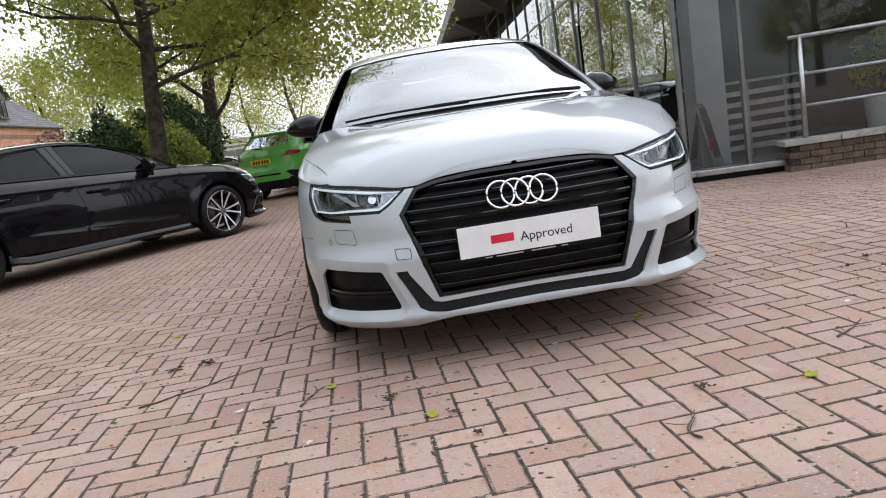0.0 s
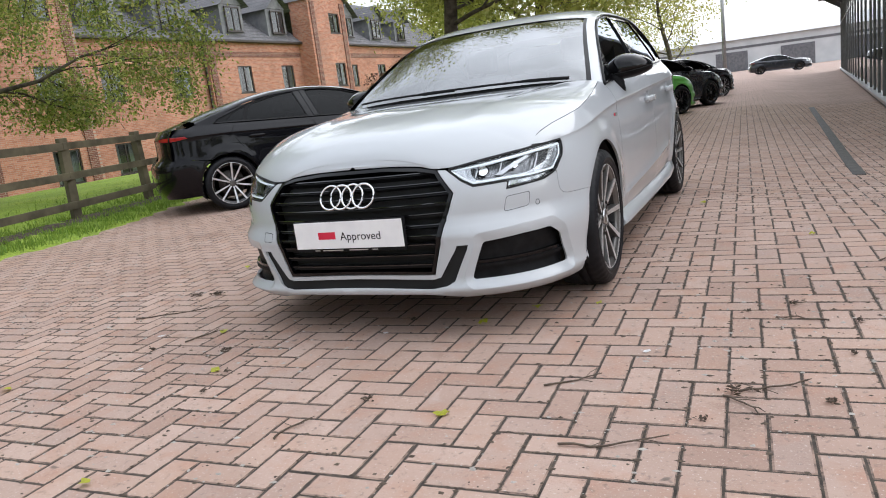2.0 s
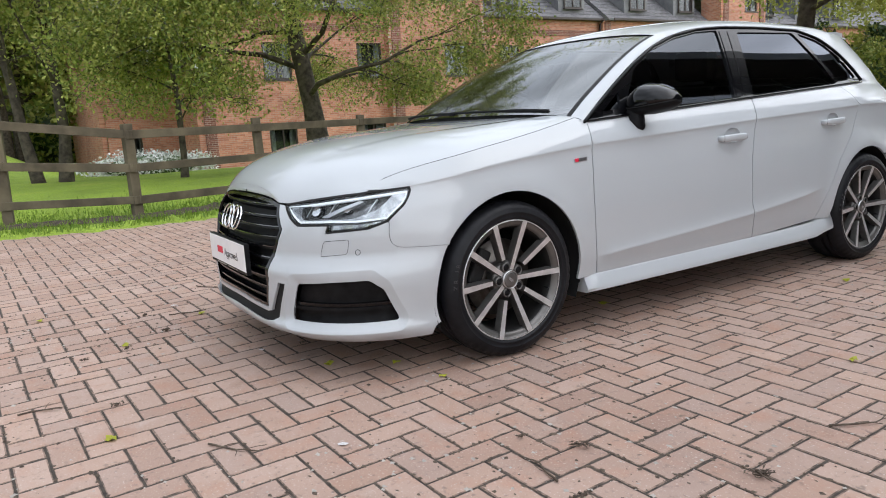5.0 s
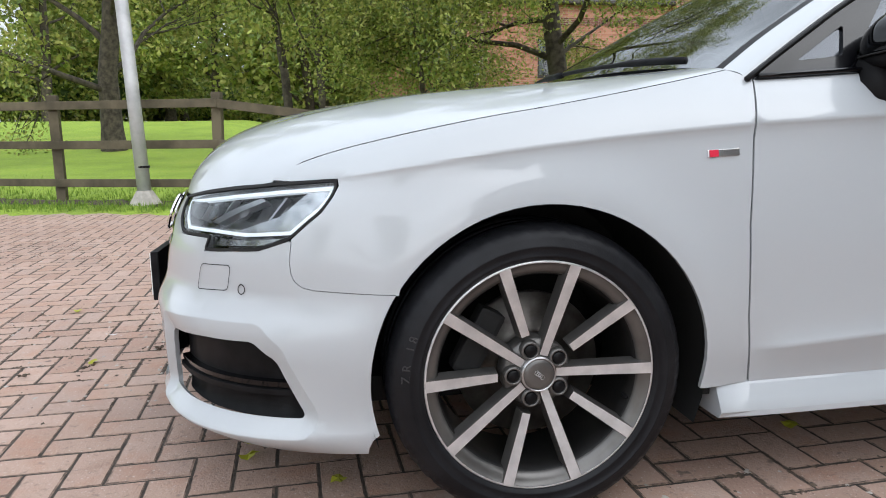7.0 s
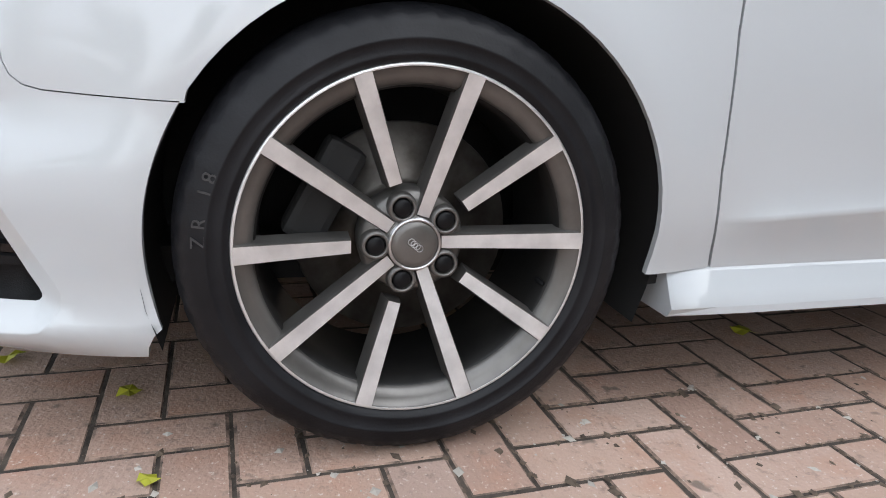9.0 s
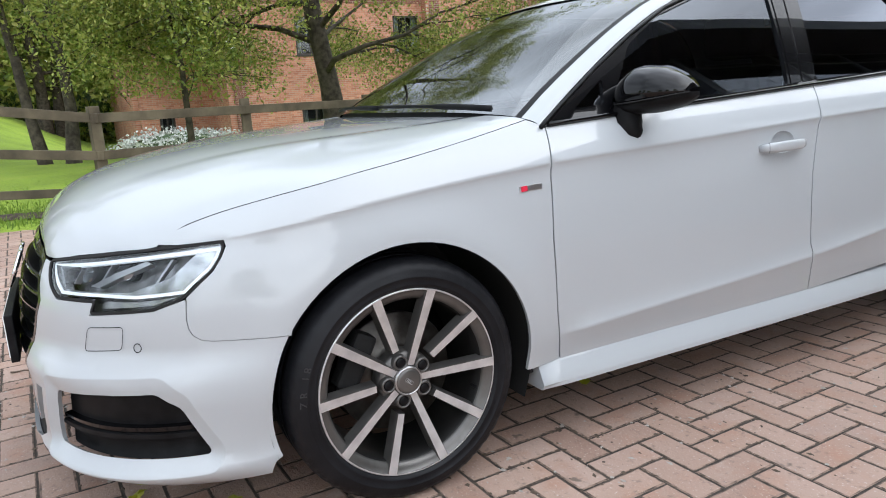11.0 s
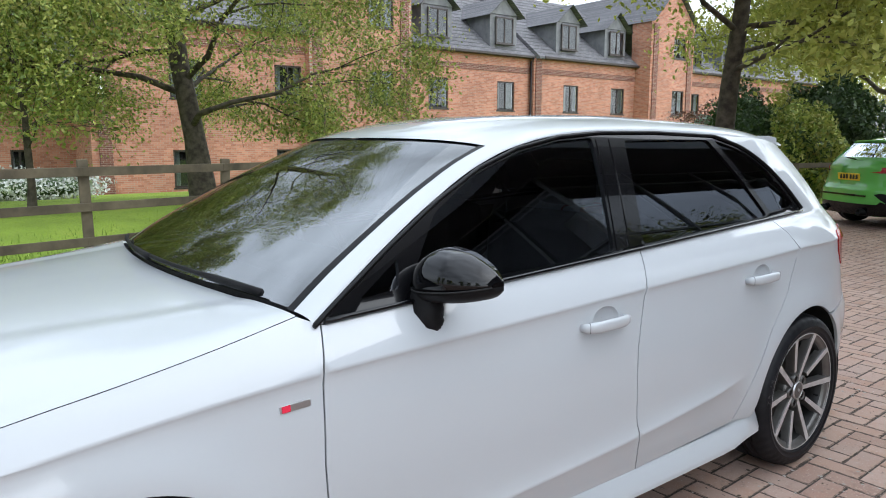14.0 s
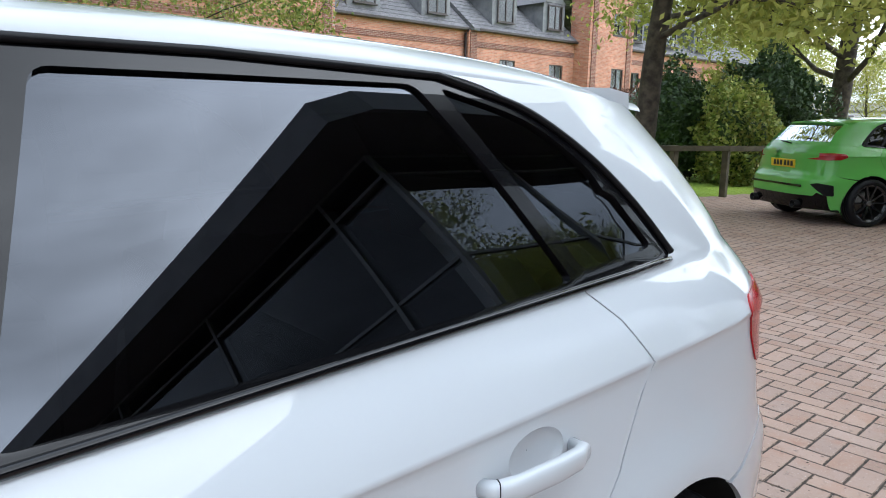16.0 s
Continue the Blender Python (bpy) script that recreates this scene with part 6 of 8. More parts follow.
# bare soil along the fence
vv, ff = [], []
yy = np.arange(-8, 9.5, 0.14)
for y in yy:
    c = float(fx(y)) + 0.15
    for d in (-0.28, -0.1, 0.1, 0.3):
        vv.append((c + d + 0.06 * rng.standard_normal(), y, float(lawn_height(c, y)) + 0.015 + 0.03 * rng.random() * (abs(d) < 0.2)))
ff = [(i * 4 + j, i * 4 + j + 1, (i + 1) * 4 + j + 1, (i + 1) * 4 + j) for i in range(len(yy) - 1) for j in range(3)]
sheet("soil_strip", vv, ff, M_SOIL, "strip of bare dark soil under the fence", "soil", smooth=True)


def tufts(name, pts, hgt, wid, mat, label):
    """Many single blades of grass as one mesh."""
    n = len(pts)
    a = rng.random(n) * 2 * math.pi
    h = hgt * (0.5 + rng.random(n))
    lean = 0.6 * h * rng.random(n)
    la = rng.random(n) * 2 * math.pi
    p = np.array(pts)
    side = np.stack([np.cos(a), np.sin(a), 0 * a], 1) * wid * (0.6 + 0.8 * rng.random(n))[:, None]
    tip = p + np.stack([lean * np.cos(la), lean * np.sin(la), h], 1)
    v = np.stack([p - side, p + side, tip], 1).reshape(-1, 3)
    f = np.arange(3 * n).reshape(-1, 3)
    return tagged(new(name, mesh_data(name, v.tolist(), f.tolist(), mat, smooth=False)), label, "grass", "", "stuff")


gp = []
for _ in range(26000):
    y = rng.uniform(-7, 10)
    d = abs(rng.normal(0, 1.3)) + rng.uniform(-0.06, 0.2)
    x = float(edge_x(y)) - d
    gp.append((x, y, float(lawn_height(x, y)) - 0.005))
tufts("grass_blades", gp, 0.055, 0.007, M_BLADE, "short green grass blades along the paving edge")


# ---- fence ----
def timber(a, b, w, h, seed):
    """A sawn rail from a to b, slightly uneven."""
    a, b = Vector(a), Vector(b)
    r = random.Random(seed)
    d = b - a
    m = Matrix.Translation(a) @ d.to_track_quat("X", "Z").to_matrix().to_4x4()
    return box_bm((-0.04, -w / 2 + r.uniform(-0.003, 0.003), -h / 2 + r.uniform(-0.006, 0.006)), (d.length + 0.04, w / 2, h / 2), 0.006, m)


def build_fence(name, label, posts, height, rails, group, grow_by=0.0):
    fence = thing(name, label, "fence", pose(0, 0, 0), group)
    for k, (x, y) in enumerate(posts):
        z = float(lawn_height(x, y))
        r = random.Random(k)
        tall = 1 + grow_by * float(smooth01((-y - 0.3) / 1.5))
        bm = box_bm((-0.055, -0.055, -0.25), (0.055, 0.055, height * tall + r.uniform(-0.02, 0.03)), 0.01, pose(x, y, z, r.uniform(-1.5, 1.5), r.uniform(-1.5, 1.5), r.uniform(-15, 15)))
        part("post", bm, fence, "", M_FENCE)
    for k in range(len(posts) - 1):
        for j, zr in enumerate(rails):
            (xa, ya), (xb, yb) = posts[k], posts[k + 1]
            off = 0.065
            ta, tb = (1 + grow_by * float(smooth01((-q - 0.3) / 1.5)) for q in (ya, yb))
            bm = timber((xa + off, ya, float(lawn_height(xa, ya)) + zr * ta), (xb + off, yb, float(lawn_height(xb, yb)) + zr * tb), 0.036, 0.095, 10 * k + j)
            part("rail", bm, fence, "", M_FENCE)
    return fence


build_fence("post_and_rail_fence", "weathered timber post and rail fence beside the lawn", FENCE, 1.08, (0.20, 0.58, 0.97), "lawn fences", 0.2)
build_fence("low_rail_fence", "low weathered timber rail fence before the hedge", [(-6.3, 9.6), (-5.75, 11.4), (-5.2, 12.8), (-4.84, 13.9), (-4.45, 15.6), (-4.2, 17.4)], 0.86, (0.84,), "lawn fences")

# ---- lamp post on the verge ----
lp = thing("lamp_post", "pale grey painted steel lamp post on a concrete foot", "lamp post", pose(-6.45, -2.46, 0))
part("pole", sweep("pole", [(0, 0, 0.1), (0.0, -0.05, 1.5), (0.0, -0.12, 3.2), (0, -0.2, 5.2)], [0.078, 0.074, 0.068, 0.06], M_GALV, 16), lp)
bm = bmesh.new()
bmesh.ops.create_cone(bm, cap_ends=True, segments=8, radius1=0.2, radius2=0.09, depth=0.18)
bmesh.ops.transform(bm, matrix=Matrix.Translation((0, 0, 0.11)), verts=bm.verts)
part("foot", bm, lp, "rough concrete foot", M_CONCRETE)
part("band", lathe("band", [(0.0785, 0.46), (0.081, 0.47), (0.081, 0.475), (0.0785, 0.485)], M_TRIM, 16, axis="z"), lp)
part("lantern", box_mesh("lantern", (-0.12, -0.3, 5.18), (0.12, 0.35, 5.32), M_GALV, 0.04), lp)


# ---- trees ----
def grow(seed, height, radius, spread, droop=0.0, levels=4, fork=0.35, kids=(9, 5, 4, 3), lean=(0, 0), up=1.0, stiff=0.10):
    """Limbs of a tree: lists of (points, radii, level)."""
    r = random.Random(seed)
    out = []

    def limb(p, d, length, rad, level):
        pts, rads, n = [Vector(p)], [rad], 7 if level == 0 else 5
        d = Vector(d).normalized()
        for k in range(n):
            wob = stiff if level == 0 else 0.26
            d = (d + Vector((r.gauss(0, wob), r.gauss(0, wob), r.gauss(0, wob * 0.6) + (0.08 if level == 0 else 0.05 - droop * level * 0.12)))).normalized()
            pts.append(pts[-1] + d * length / n)
            rads.append(max(0.004, rad * (1 - (0.75 if level == 0 else 0.85) * (k + 1) / n)))
        out.append((pts, rads, level))
        if level >= levels - 1:
            return
        for k in range(kids[level]):
            t = fork + (1 - fork) * (k + r.random()) / kids[level] if level == 0 else 0.25 + 0.75 * (k + r.random()) / kids[level]
            i = min(n - 1, int(t * n))
            q = pts[i].lerp(pts[i + 1], t * n - i)
            side = Vector((r.gauss(0, 1), r.gauss(0, 1), 0))
            side.normalize()
            if level == 0:
                a = 2.4 * k + r.uniform(-0.4, 0.4)
                side = Vector((math.cos(a), math.sin(a), 0))
                nd = side * 1.0 + Vector((0, 0, (0.30 + 0.75 * t) * up))
                ln = spread * (1.15 - 0.6 * t) * r.uniform(0.8, 1.15)
                rr = rads[i] * 0.34
            else:
                nd = d * 0.75 + side * 0.75 + Vector((0, 0, r.uniform(-0.25, 0.35)))
                ln = length * r.uniform(0.42, 0.62)
                rr = rads[i] * 0.55
            limb(q, nd, ln, max(rr, 0.006), level + 1)

    limb((0, 0, -0.05), (lean[0], lean[1], 1), height, radius, 0)
    return out


def crown_mesh(name, limbs, count, size, mat, seed, loose=0.14, frm=2, clip=None, thin=None):
    """Single leaves, each a bent diamond, round the outer twigs."""
    g = np.random.default_rng(seed)
    twigs = [l for l in limbs if l[2] >= frm]
    if not twigs:
        return None
    pts = np.array([[tuple(p) for p in tw[0]] for tw in twigs])
    which = g.integers(0, len(pts), count)
    t = g.uniform(0.15, 1.0, count) * (pts.shape[1] - 1)
    i = np.minimum(t.astype(int), pts.shape[1] - 2)
    c = pts[which, i] + (pts[which, i + 1] - pts[which, i]) * (t - i)[:, None] + g.normal(0, loose, (count, 3))
    if clip is not None:
        c = c[clip(c)]
    if thin is not None:
        c = c[g.random(len(c)) < np.interp(c[:, 2], [thin[0], thin[1]], [1.0, thin[2]])]
    n = len(c)
    a = g.normal(0, 1, (n, 3))
    a /= np.linalg.norm(a, axis=1)[:, None]
    b = np.cross(a, g.normal(0, 1, (n, 3)))
    b /= np.linalg.norm(b, axis=1)[:, None] + 1e-9
    nn = np.cross(a, b)
    s = size * g.uniform(0.6, 1.3, n)[:, None]
    v = np.stack([c - a * s, c - b * s * 0.55 + nn * s * 0.15, c + a * s, c + b * s * 0.55 + nn * s * 0.15], 1).reshape(-1, 3)
    f = np.arange(4 * n).reshape(-1, 4)
    me = bpy.data.meshes.new(name)
    me.from_pydata(v.tolist(), [], f.tolist())
    me.materials.append(mat)
    return me


def limbs_mesh(name, limbs, mat, least=0):
    verts, faces = [], []
    for pts, rads, level in limbs:
        sides = (12, 7, 5, 4, 3)[level]
        k0, n = len(verts), len(pts)
        for i, p in enumerate(pts):
            d = (pts[min(i + 1, n - 1)] - pts[max(i - 1, 0)]).normalized()
            s = d.cross(Vector((0.31, 0.77, 0.55))).normalized()
            u = s.cross(d)
            flare = 1.35 if level == 0 and i == 0 else 1.0
            for k in range(sides):
                w = 2 * math.pi * k / sides
                verts.append(p + rads[i] * flare * (math.cos(w) * s + math.sin(w) * u))
        for i in range(n - 1):
            faces += [(k0 + i * sides + k, k0 + i * sides + (k + 1) % sides, k0 + (i + 1) * sides + (k + 1) % sides, k0 + (i + 1) * sides + k) for k in range(sides)]
    return mesh_data(name, verts, faces, mat)


def build_tree(name, label, at, seed, height, radius, spread, leaves, size, mat, loose=0.14, group="", least=0.0, thin=None, **kw):
    limbs = grow(seed, height, radius, spread, **kw)
    t = thing(name, label, "tree", pose(*at), group)
    part("trunk", limbs_mesh("trunk", [l for l in limbs if l[2] == 0], M_BARK), t)
    part("branch", limbs_mesh("branch", [l for l in limbs if l[2] > 0 and l[0][-1].z > least * 0.8], M_BARK), t)
    c = part("crown", crown_mesh("crown", limbs, leaves, size, mat, seed, loose, frm=1 if kw.get("levels") == 3 else 2, clip=lambda c: c[:, 2] > least, thin=thin), t)
    c["kind"] = "stuff"
    return t


T1 = build_tree("maple_tree", "tall maple with fresh yellow-green spring leaves", (-4.8, 10.95, 0.0), 11, 8.0, 0.19, 4.7, 130000, 0.058, M_LEAF_SPRING, 0.30, "trees", fork=0.30, kids=(20, 6, 5, 3), lean=(0.19, 0.0), up=0.30, droop=0.12, least=2.1, stiff=0.045, thin=(4.5, 7.5, 0.4))
T3 = build_tree("maple_tree", "spreading maple in young leaf behind the parked cars", (-6.1, 21.5, 0.0), 23, 8.0, 0.30, 5.0, 80000, 0.062, M_LEAF_SPRING, 0.34, "trees", fork=0.26, kids=(13, 6, 5, 3), up=0.5)
T4 = build_tree("alder_tree", "leafy alder with hanging twigs on the lawn", (-11.7, 4.5, 0.0), 5, 10.0, 0.22, 4.7, 270000, 0.036, M_LEAF_MID, 0.20, "trees", fork=0.14, kids=(24, 6, 5, 3), droop=0.55, lean=(0.12, -0.06), least=1.3, thin=(4.5, 7.5, 0.35), stiff=0.06)
T5 = build_tree("alder_tree", "wide alder with dark limbs beyond the fence", (-17.5, -5.7, -0.2), 31, 9.0, 0.30, 5.0, 40000, 0.05, M_LEAF_MID, 0.28, "trees", fork=0.22, kids=(12, 6, 5, 3), droop=0.2)
T6 = build_tree("alder_tree", "slim alder with two stems on the lawn", (-13.6, -0.9, 0.0), 37, 8.0, 0.11, 3.0, 14000, 0.06, M_LEAF_MID, 0.2, "trees", fork=0.25, kids=(10, 5, 4, 3), lean=(0.05, -0.10))
T7 = build_tree("alder_tree", "slim alder leaning beside its twin", (-13.4, -0.45, 0.0), 41, 8.5, 0.12, 3.0, 14000, 0.06, M_LEAF_MID, 0.2, "trees", fork=0.25, kids=(10, 5, 4, 3), lean=(-0.03, 0.06))
T8 = build_tree("alder_tree", "young alder hanging over the fence", (-11.6, 1.5, 0.0), 43, 4.4, 0.07, 2.0, 6000, 0.045, M_LEAF_MID, 0.2, "trees", fork=0.22, kids=(9, 5, 4, 3), droop=0.4)
# woodland further off
WOOD = [build_tree("wood_tree", "leafy tree in the wood beyond the lawn", (-46.0, -12.0 - 14 * q, 1.2), 51 + q, 10.0, 0.28, 4.6, 9000, 0.17, M_LEAF_MID, 0.45, "woodland", fork=0.15, kids=(12, 5, 4, 0), levels=3) for q in range(2)]
WOOD.append(build_tree("wood_tree", "airy pale green tree beyond the car park", (-33.0, 66.0, -0.7), 61, 9.0, 0.2, 4.6, 9000, 0.10, M_LEAF_PALE, 0.5, "woodland", fork=0.15, kids=(12, 5, 4, 0), levels=3))
wr = random.Random(3)
for k in range(26):
    a = radians(80 + 2.0 * k + wr.uniform(-1, 1)) if k < 16 else radians(6 + 3.6 * (k - 16))
    d = wr.uniform(36, 66) if k < 16 else wr.uniform(60, 85)
    src = WOOD[k % 2] if k < 16 else WOOD[2]
    m = pose(-math.sin(a) * d, math.cos(a) * d, float(lawn_height(-math.sin(a) * d, math.cos(a) * d)) - 0.1, 0, 0, wr.uniform(0, 360)) @ Matrix.Scale(wr.uniform(0.85, 1.35), 4)
    tr = copy_thing(src, m)
    tagged(tr, "leafy tree in the wood beyond the lawn", "tree", "woodland")

for x, y, sc_ in ((-16, -40, 1.1), (-5, -44, 1.25), (7, -41, 1.0), (18, -37, 1.2), (28, -29, 1.1), (35, -17, 1.2)):
    tr = copy_thing(WOOD[int(abs(x)) % 2], pose(x, y, -0.1, 0, 0, 17 * x) @ Matrix.Scale(sc_, 4))
    tagged(tr, "leafy tree across the yard, mirrored in the car's paint", "tree", "woodland")


def build_bush(name, label, at, size, leaves, leaf, mat, seed, group=""):
    g = np.random.default_rng(seed)
    t = thing(name, label, "shrub", pose(*at), group)
    n = leaves
    d = g.normal(0, 1, (n, 3))
    d /= np.linalg.norm(d, axis=1)[:, None]
    lump = 1 + 0.16 * np.sin(5 * d[:, 0] + 2 * seed) * np.sin(4 * d[:, 1] + seed) + 0.12 * np.sin(9 * d[:, 2] + 7 * d[:, 0])
    c = d * (g.uniform(0.72, 1.0, n) * lump)[:, None] * np.array(size)
    c[:, 2] += size[2] * 0.92
    c = c[c[:, 2] > 0.02]
    n = len(c)
    a = g.normal(0, 1, (n, 3))
    a /= np.linalg.norm(a, axis=1)[:, None]
    b = np.cross(a, g.normal(0, 1, (n, 3)))
    b /= np.linalg.norm(b, axis=1)[:, None]
    s = leaf * g.uniform(0.6, 1.4, n)[:, None]
    v = np.stack([c - a * s, c - b * s * 0.6, c + a * s, c + b * s * 0.6], 1).reshape(-1, 3)
    me = bpy.data.meshes.new("foliage")
    me.from_pydata(v.tolist(), [], np.arange(4 * n).reshape(-1, 4).tolist())
    me.materials.append(mat)
    part("foliage", me, t)["kind"] = "stuff"
    stems = []
    for k in range(7):
        a0 = 2 * math.pi * k / 7
        e = Vector((0.55 * size[0] * math.cos(a0), 0.55 * size[1] * math.sin(a0), size[2] * 1.1))
        stems.append(([Vector((0, 0, -0.05)), e * 0.3, e * 0.65, e], [0.035, 0.028, 0.018, 0.008], 1))
    part("stem", limbs_mesh("stem", stems, M_BARK), t)
    # Solid dark core: its colour stands in for shade deep in the foliage.
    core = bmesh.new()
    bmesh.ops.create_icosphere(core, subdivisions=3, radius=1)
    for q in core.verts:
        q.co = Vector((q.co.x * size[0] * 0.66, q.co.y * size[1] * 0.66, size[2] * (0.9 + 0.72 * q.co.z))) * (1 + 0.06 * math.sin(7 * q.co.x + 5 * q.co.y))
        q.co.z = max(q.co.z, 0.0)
    part("shade_core", core, t, "", M_LEAF_DARK)
    return t


build_bush("ivy_hedge", "rounded dark evergreen hedge behind the rail fence", (-7.4, 16.4, 0), (0.95, 0.95, 1.35), 9000, 0.05, M_LEAF_DARK, 1, "hedge")
build_bush("laurel_bush", "mid-green laurel bush with pale new growth", (-5.9, 16.3, 0), (0.85, 0.9, 1.15), 8000, 0.05, M_LEAF_MID, 2, "hedge")
build_bush("ivy_hedge", "tall dark evergreen bush beside the hedge", (-6.2, 18.4, 0), (1.25, 1.2, 1.6), 10000, 0.055, M_LEAF_DARK, 3, "hedge")
build_bush("yellow_shrub", "bright spring-green shrub among dark hedges", (-7.2, 18.6, 0), (1.0, 1.0, 1.45), 7000, 0.055, M_LEAF_SPRING, 4, "hedge")
build_bush("bare_shrub", "bare reddish-brown shrub beside the hotel", (-10.5, 20.5, -0.2), (1.9, 1.9, 1.5), 8000, 0.04, M_LEAF_RUST, 5, "hedge")
build_bush("flowering_shrub", "low shrub with pale flowers by the hotel wall", (-23.2, 3.0, -0.6), (1.2, 2.2, 0.55), 5000, 0.05, M_CURTAIN, 6, "hedge")
hr = random.Random(8)
for k in range(13):
    a, d = radians(84 + 3.8 * k), hr.uniform(46, 56)
    x, y, tall = -math.sin(a) * d, math.cos(a) * d, hr.uniform(1.9, 2.7)
    build_bush("wood_shrub", "dense green undergrowth at the edge of the wood", (x, y, float(lawn_height(x, y)) - 0.1), (tall * 1.6, tall * 1.6, tall), 5500, 0.13, M_LEAF_MID, 20 + k, "undergrowth")
# ---- walls with openings ----
def wall_mesh(name, u0, u1, z0, z1, openings, mat, depth=0.12):
    """A wall in the (u, z) plane with real openings; returns vertices as (u, depth, z)."""
    us = sorted({u0, u1, *[v for o in openings for v in (o[0], o[1])]})
    zs = sorted({z0, z1, *[v for o in openings for v in (o[2], o[3])]})
    verts, faces, idx = [], [], {}

    def vert(u, d, z):
        key = (round(u, 4), round(d, 4), round(z, 4))
        if key not in idx:
            idx[key] = len(verts)
            verts.append((u, d, z))
        return idx[key]

    for a, b in zip(us, us[1:]):
        for c, d in zip(zs, zs[1:]):
            if not any(o[0] <= a and b <= o[1] and o[2] <= c and d <= o[3] for o in openings):
                faces.append([vert(a, 0, c), vert(b, 0, c), vert(b, 0, d), vert(a, 0, d)])
    for a, b, c, d in openings:
        faces += [[vert(a, 0, c), vert(a, depth, c), vert(b, depth, c), vert(b, 0, c)], [vert(a, 0, d), vert(b, 0, d), vert(b, depth, d), vert(a, depth, d)], [vert(a, 0, c), vert(a, 0, d), vert(a, depth, d), vert(a, depth, c)], [vert(b, 0, c), vert(b, depth, c), vert(b, depth, d), vert(b, 0, d)]]
    return verts, faces


def hotel_window(parent, x, y, z0, z1, w, seed):
    """A dark framed casement with a pane, curtains and a solid dark box for the unlit room, in a wall that faces +x."""
    r = random.Random(seed)
    fr = bmesh.new()
    t = 0.07
    bars = [((y - w / 2, z0), (y + w / 2, z0 + t)), ((y - w / 2, z1 - t), (y + w / 2, z1)), ((y - w / 2, z0 + t), (y - w / 2 + t, z1 - t)), ((y + w / 2 - t, z0 + t), (y + w / 2, z1 - t)), ((y - 0.03, z0 + t), (y + 0.03, z1 - t))]
    for (a, b), (c, d) in bars:
        g = bmesh.ops.create_cube(fr, size=1)["verts"]
        for v in g:
            v.co = Vector((x - 0.11 + (v.co.x + 0.5) * 0.06, a + (v.co.y + 0.5) * (c - a), b + (v.co.z + 0.5) * (d - b)))
    win = part("window", fr, parent, "", M_WINFRAME)
    pn = part("pane", mesh_data("pane", [(x - 0.08, y - w / 2 + 0.02, z0 + 0.02), (x - 0.08, y + w / 2 - 0.02, z0 + 0.02), (x - 0.08, y + w / 2 - 0.02, z1 - 0.02), (x - 0.08, y - w / 2 + 0.02, z1 - 0.02)], [(0, 1, 2, 3)], M_HOTELGLASS, smooth=False), win)
    pn.visible_shadow = False
    part("sill", box_mesh("sill", (x - 0.1, y - w / 2 - 0.05, z0 - 0.06), (x + 0.03, y + w / 2 + 0.05, z0), M_WINFRAME, 0.005), win)
    for sgn in (-1, 1):
        cw = w * r.uniform(0.18, 0.34)
        e = y + sgn * w / 2
        n, v = 10, []
        for k in range(n + 1):
            yy_ = e - sgn * cw * k / n
            v += [(x - 0.22 + 0.025 * (k % 2), yy_, z0), (x - 0.22 + 0.025 * (k % 2), yy_, z1)]
        part("curtain", mesh_data("curtain", v, [(2 * k, 2 * k + 2, 2 * k + 3, 2 * k + 1) for k in range(n)], M_CURTAIN, smooth=False), win)
    # Closed box close behind the curtains; the dimness indoors is its dark colour.
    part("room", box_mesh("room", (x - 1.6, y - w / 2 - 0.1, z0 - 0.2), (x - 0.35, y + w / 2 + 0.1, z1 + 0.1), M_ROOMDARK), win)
    return win


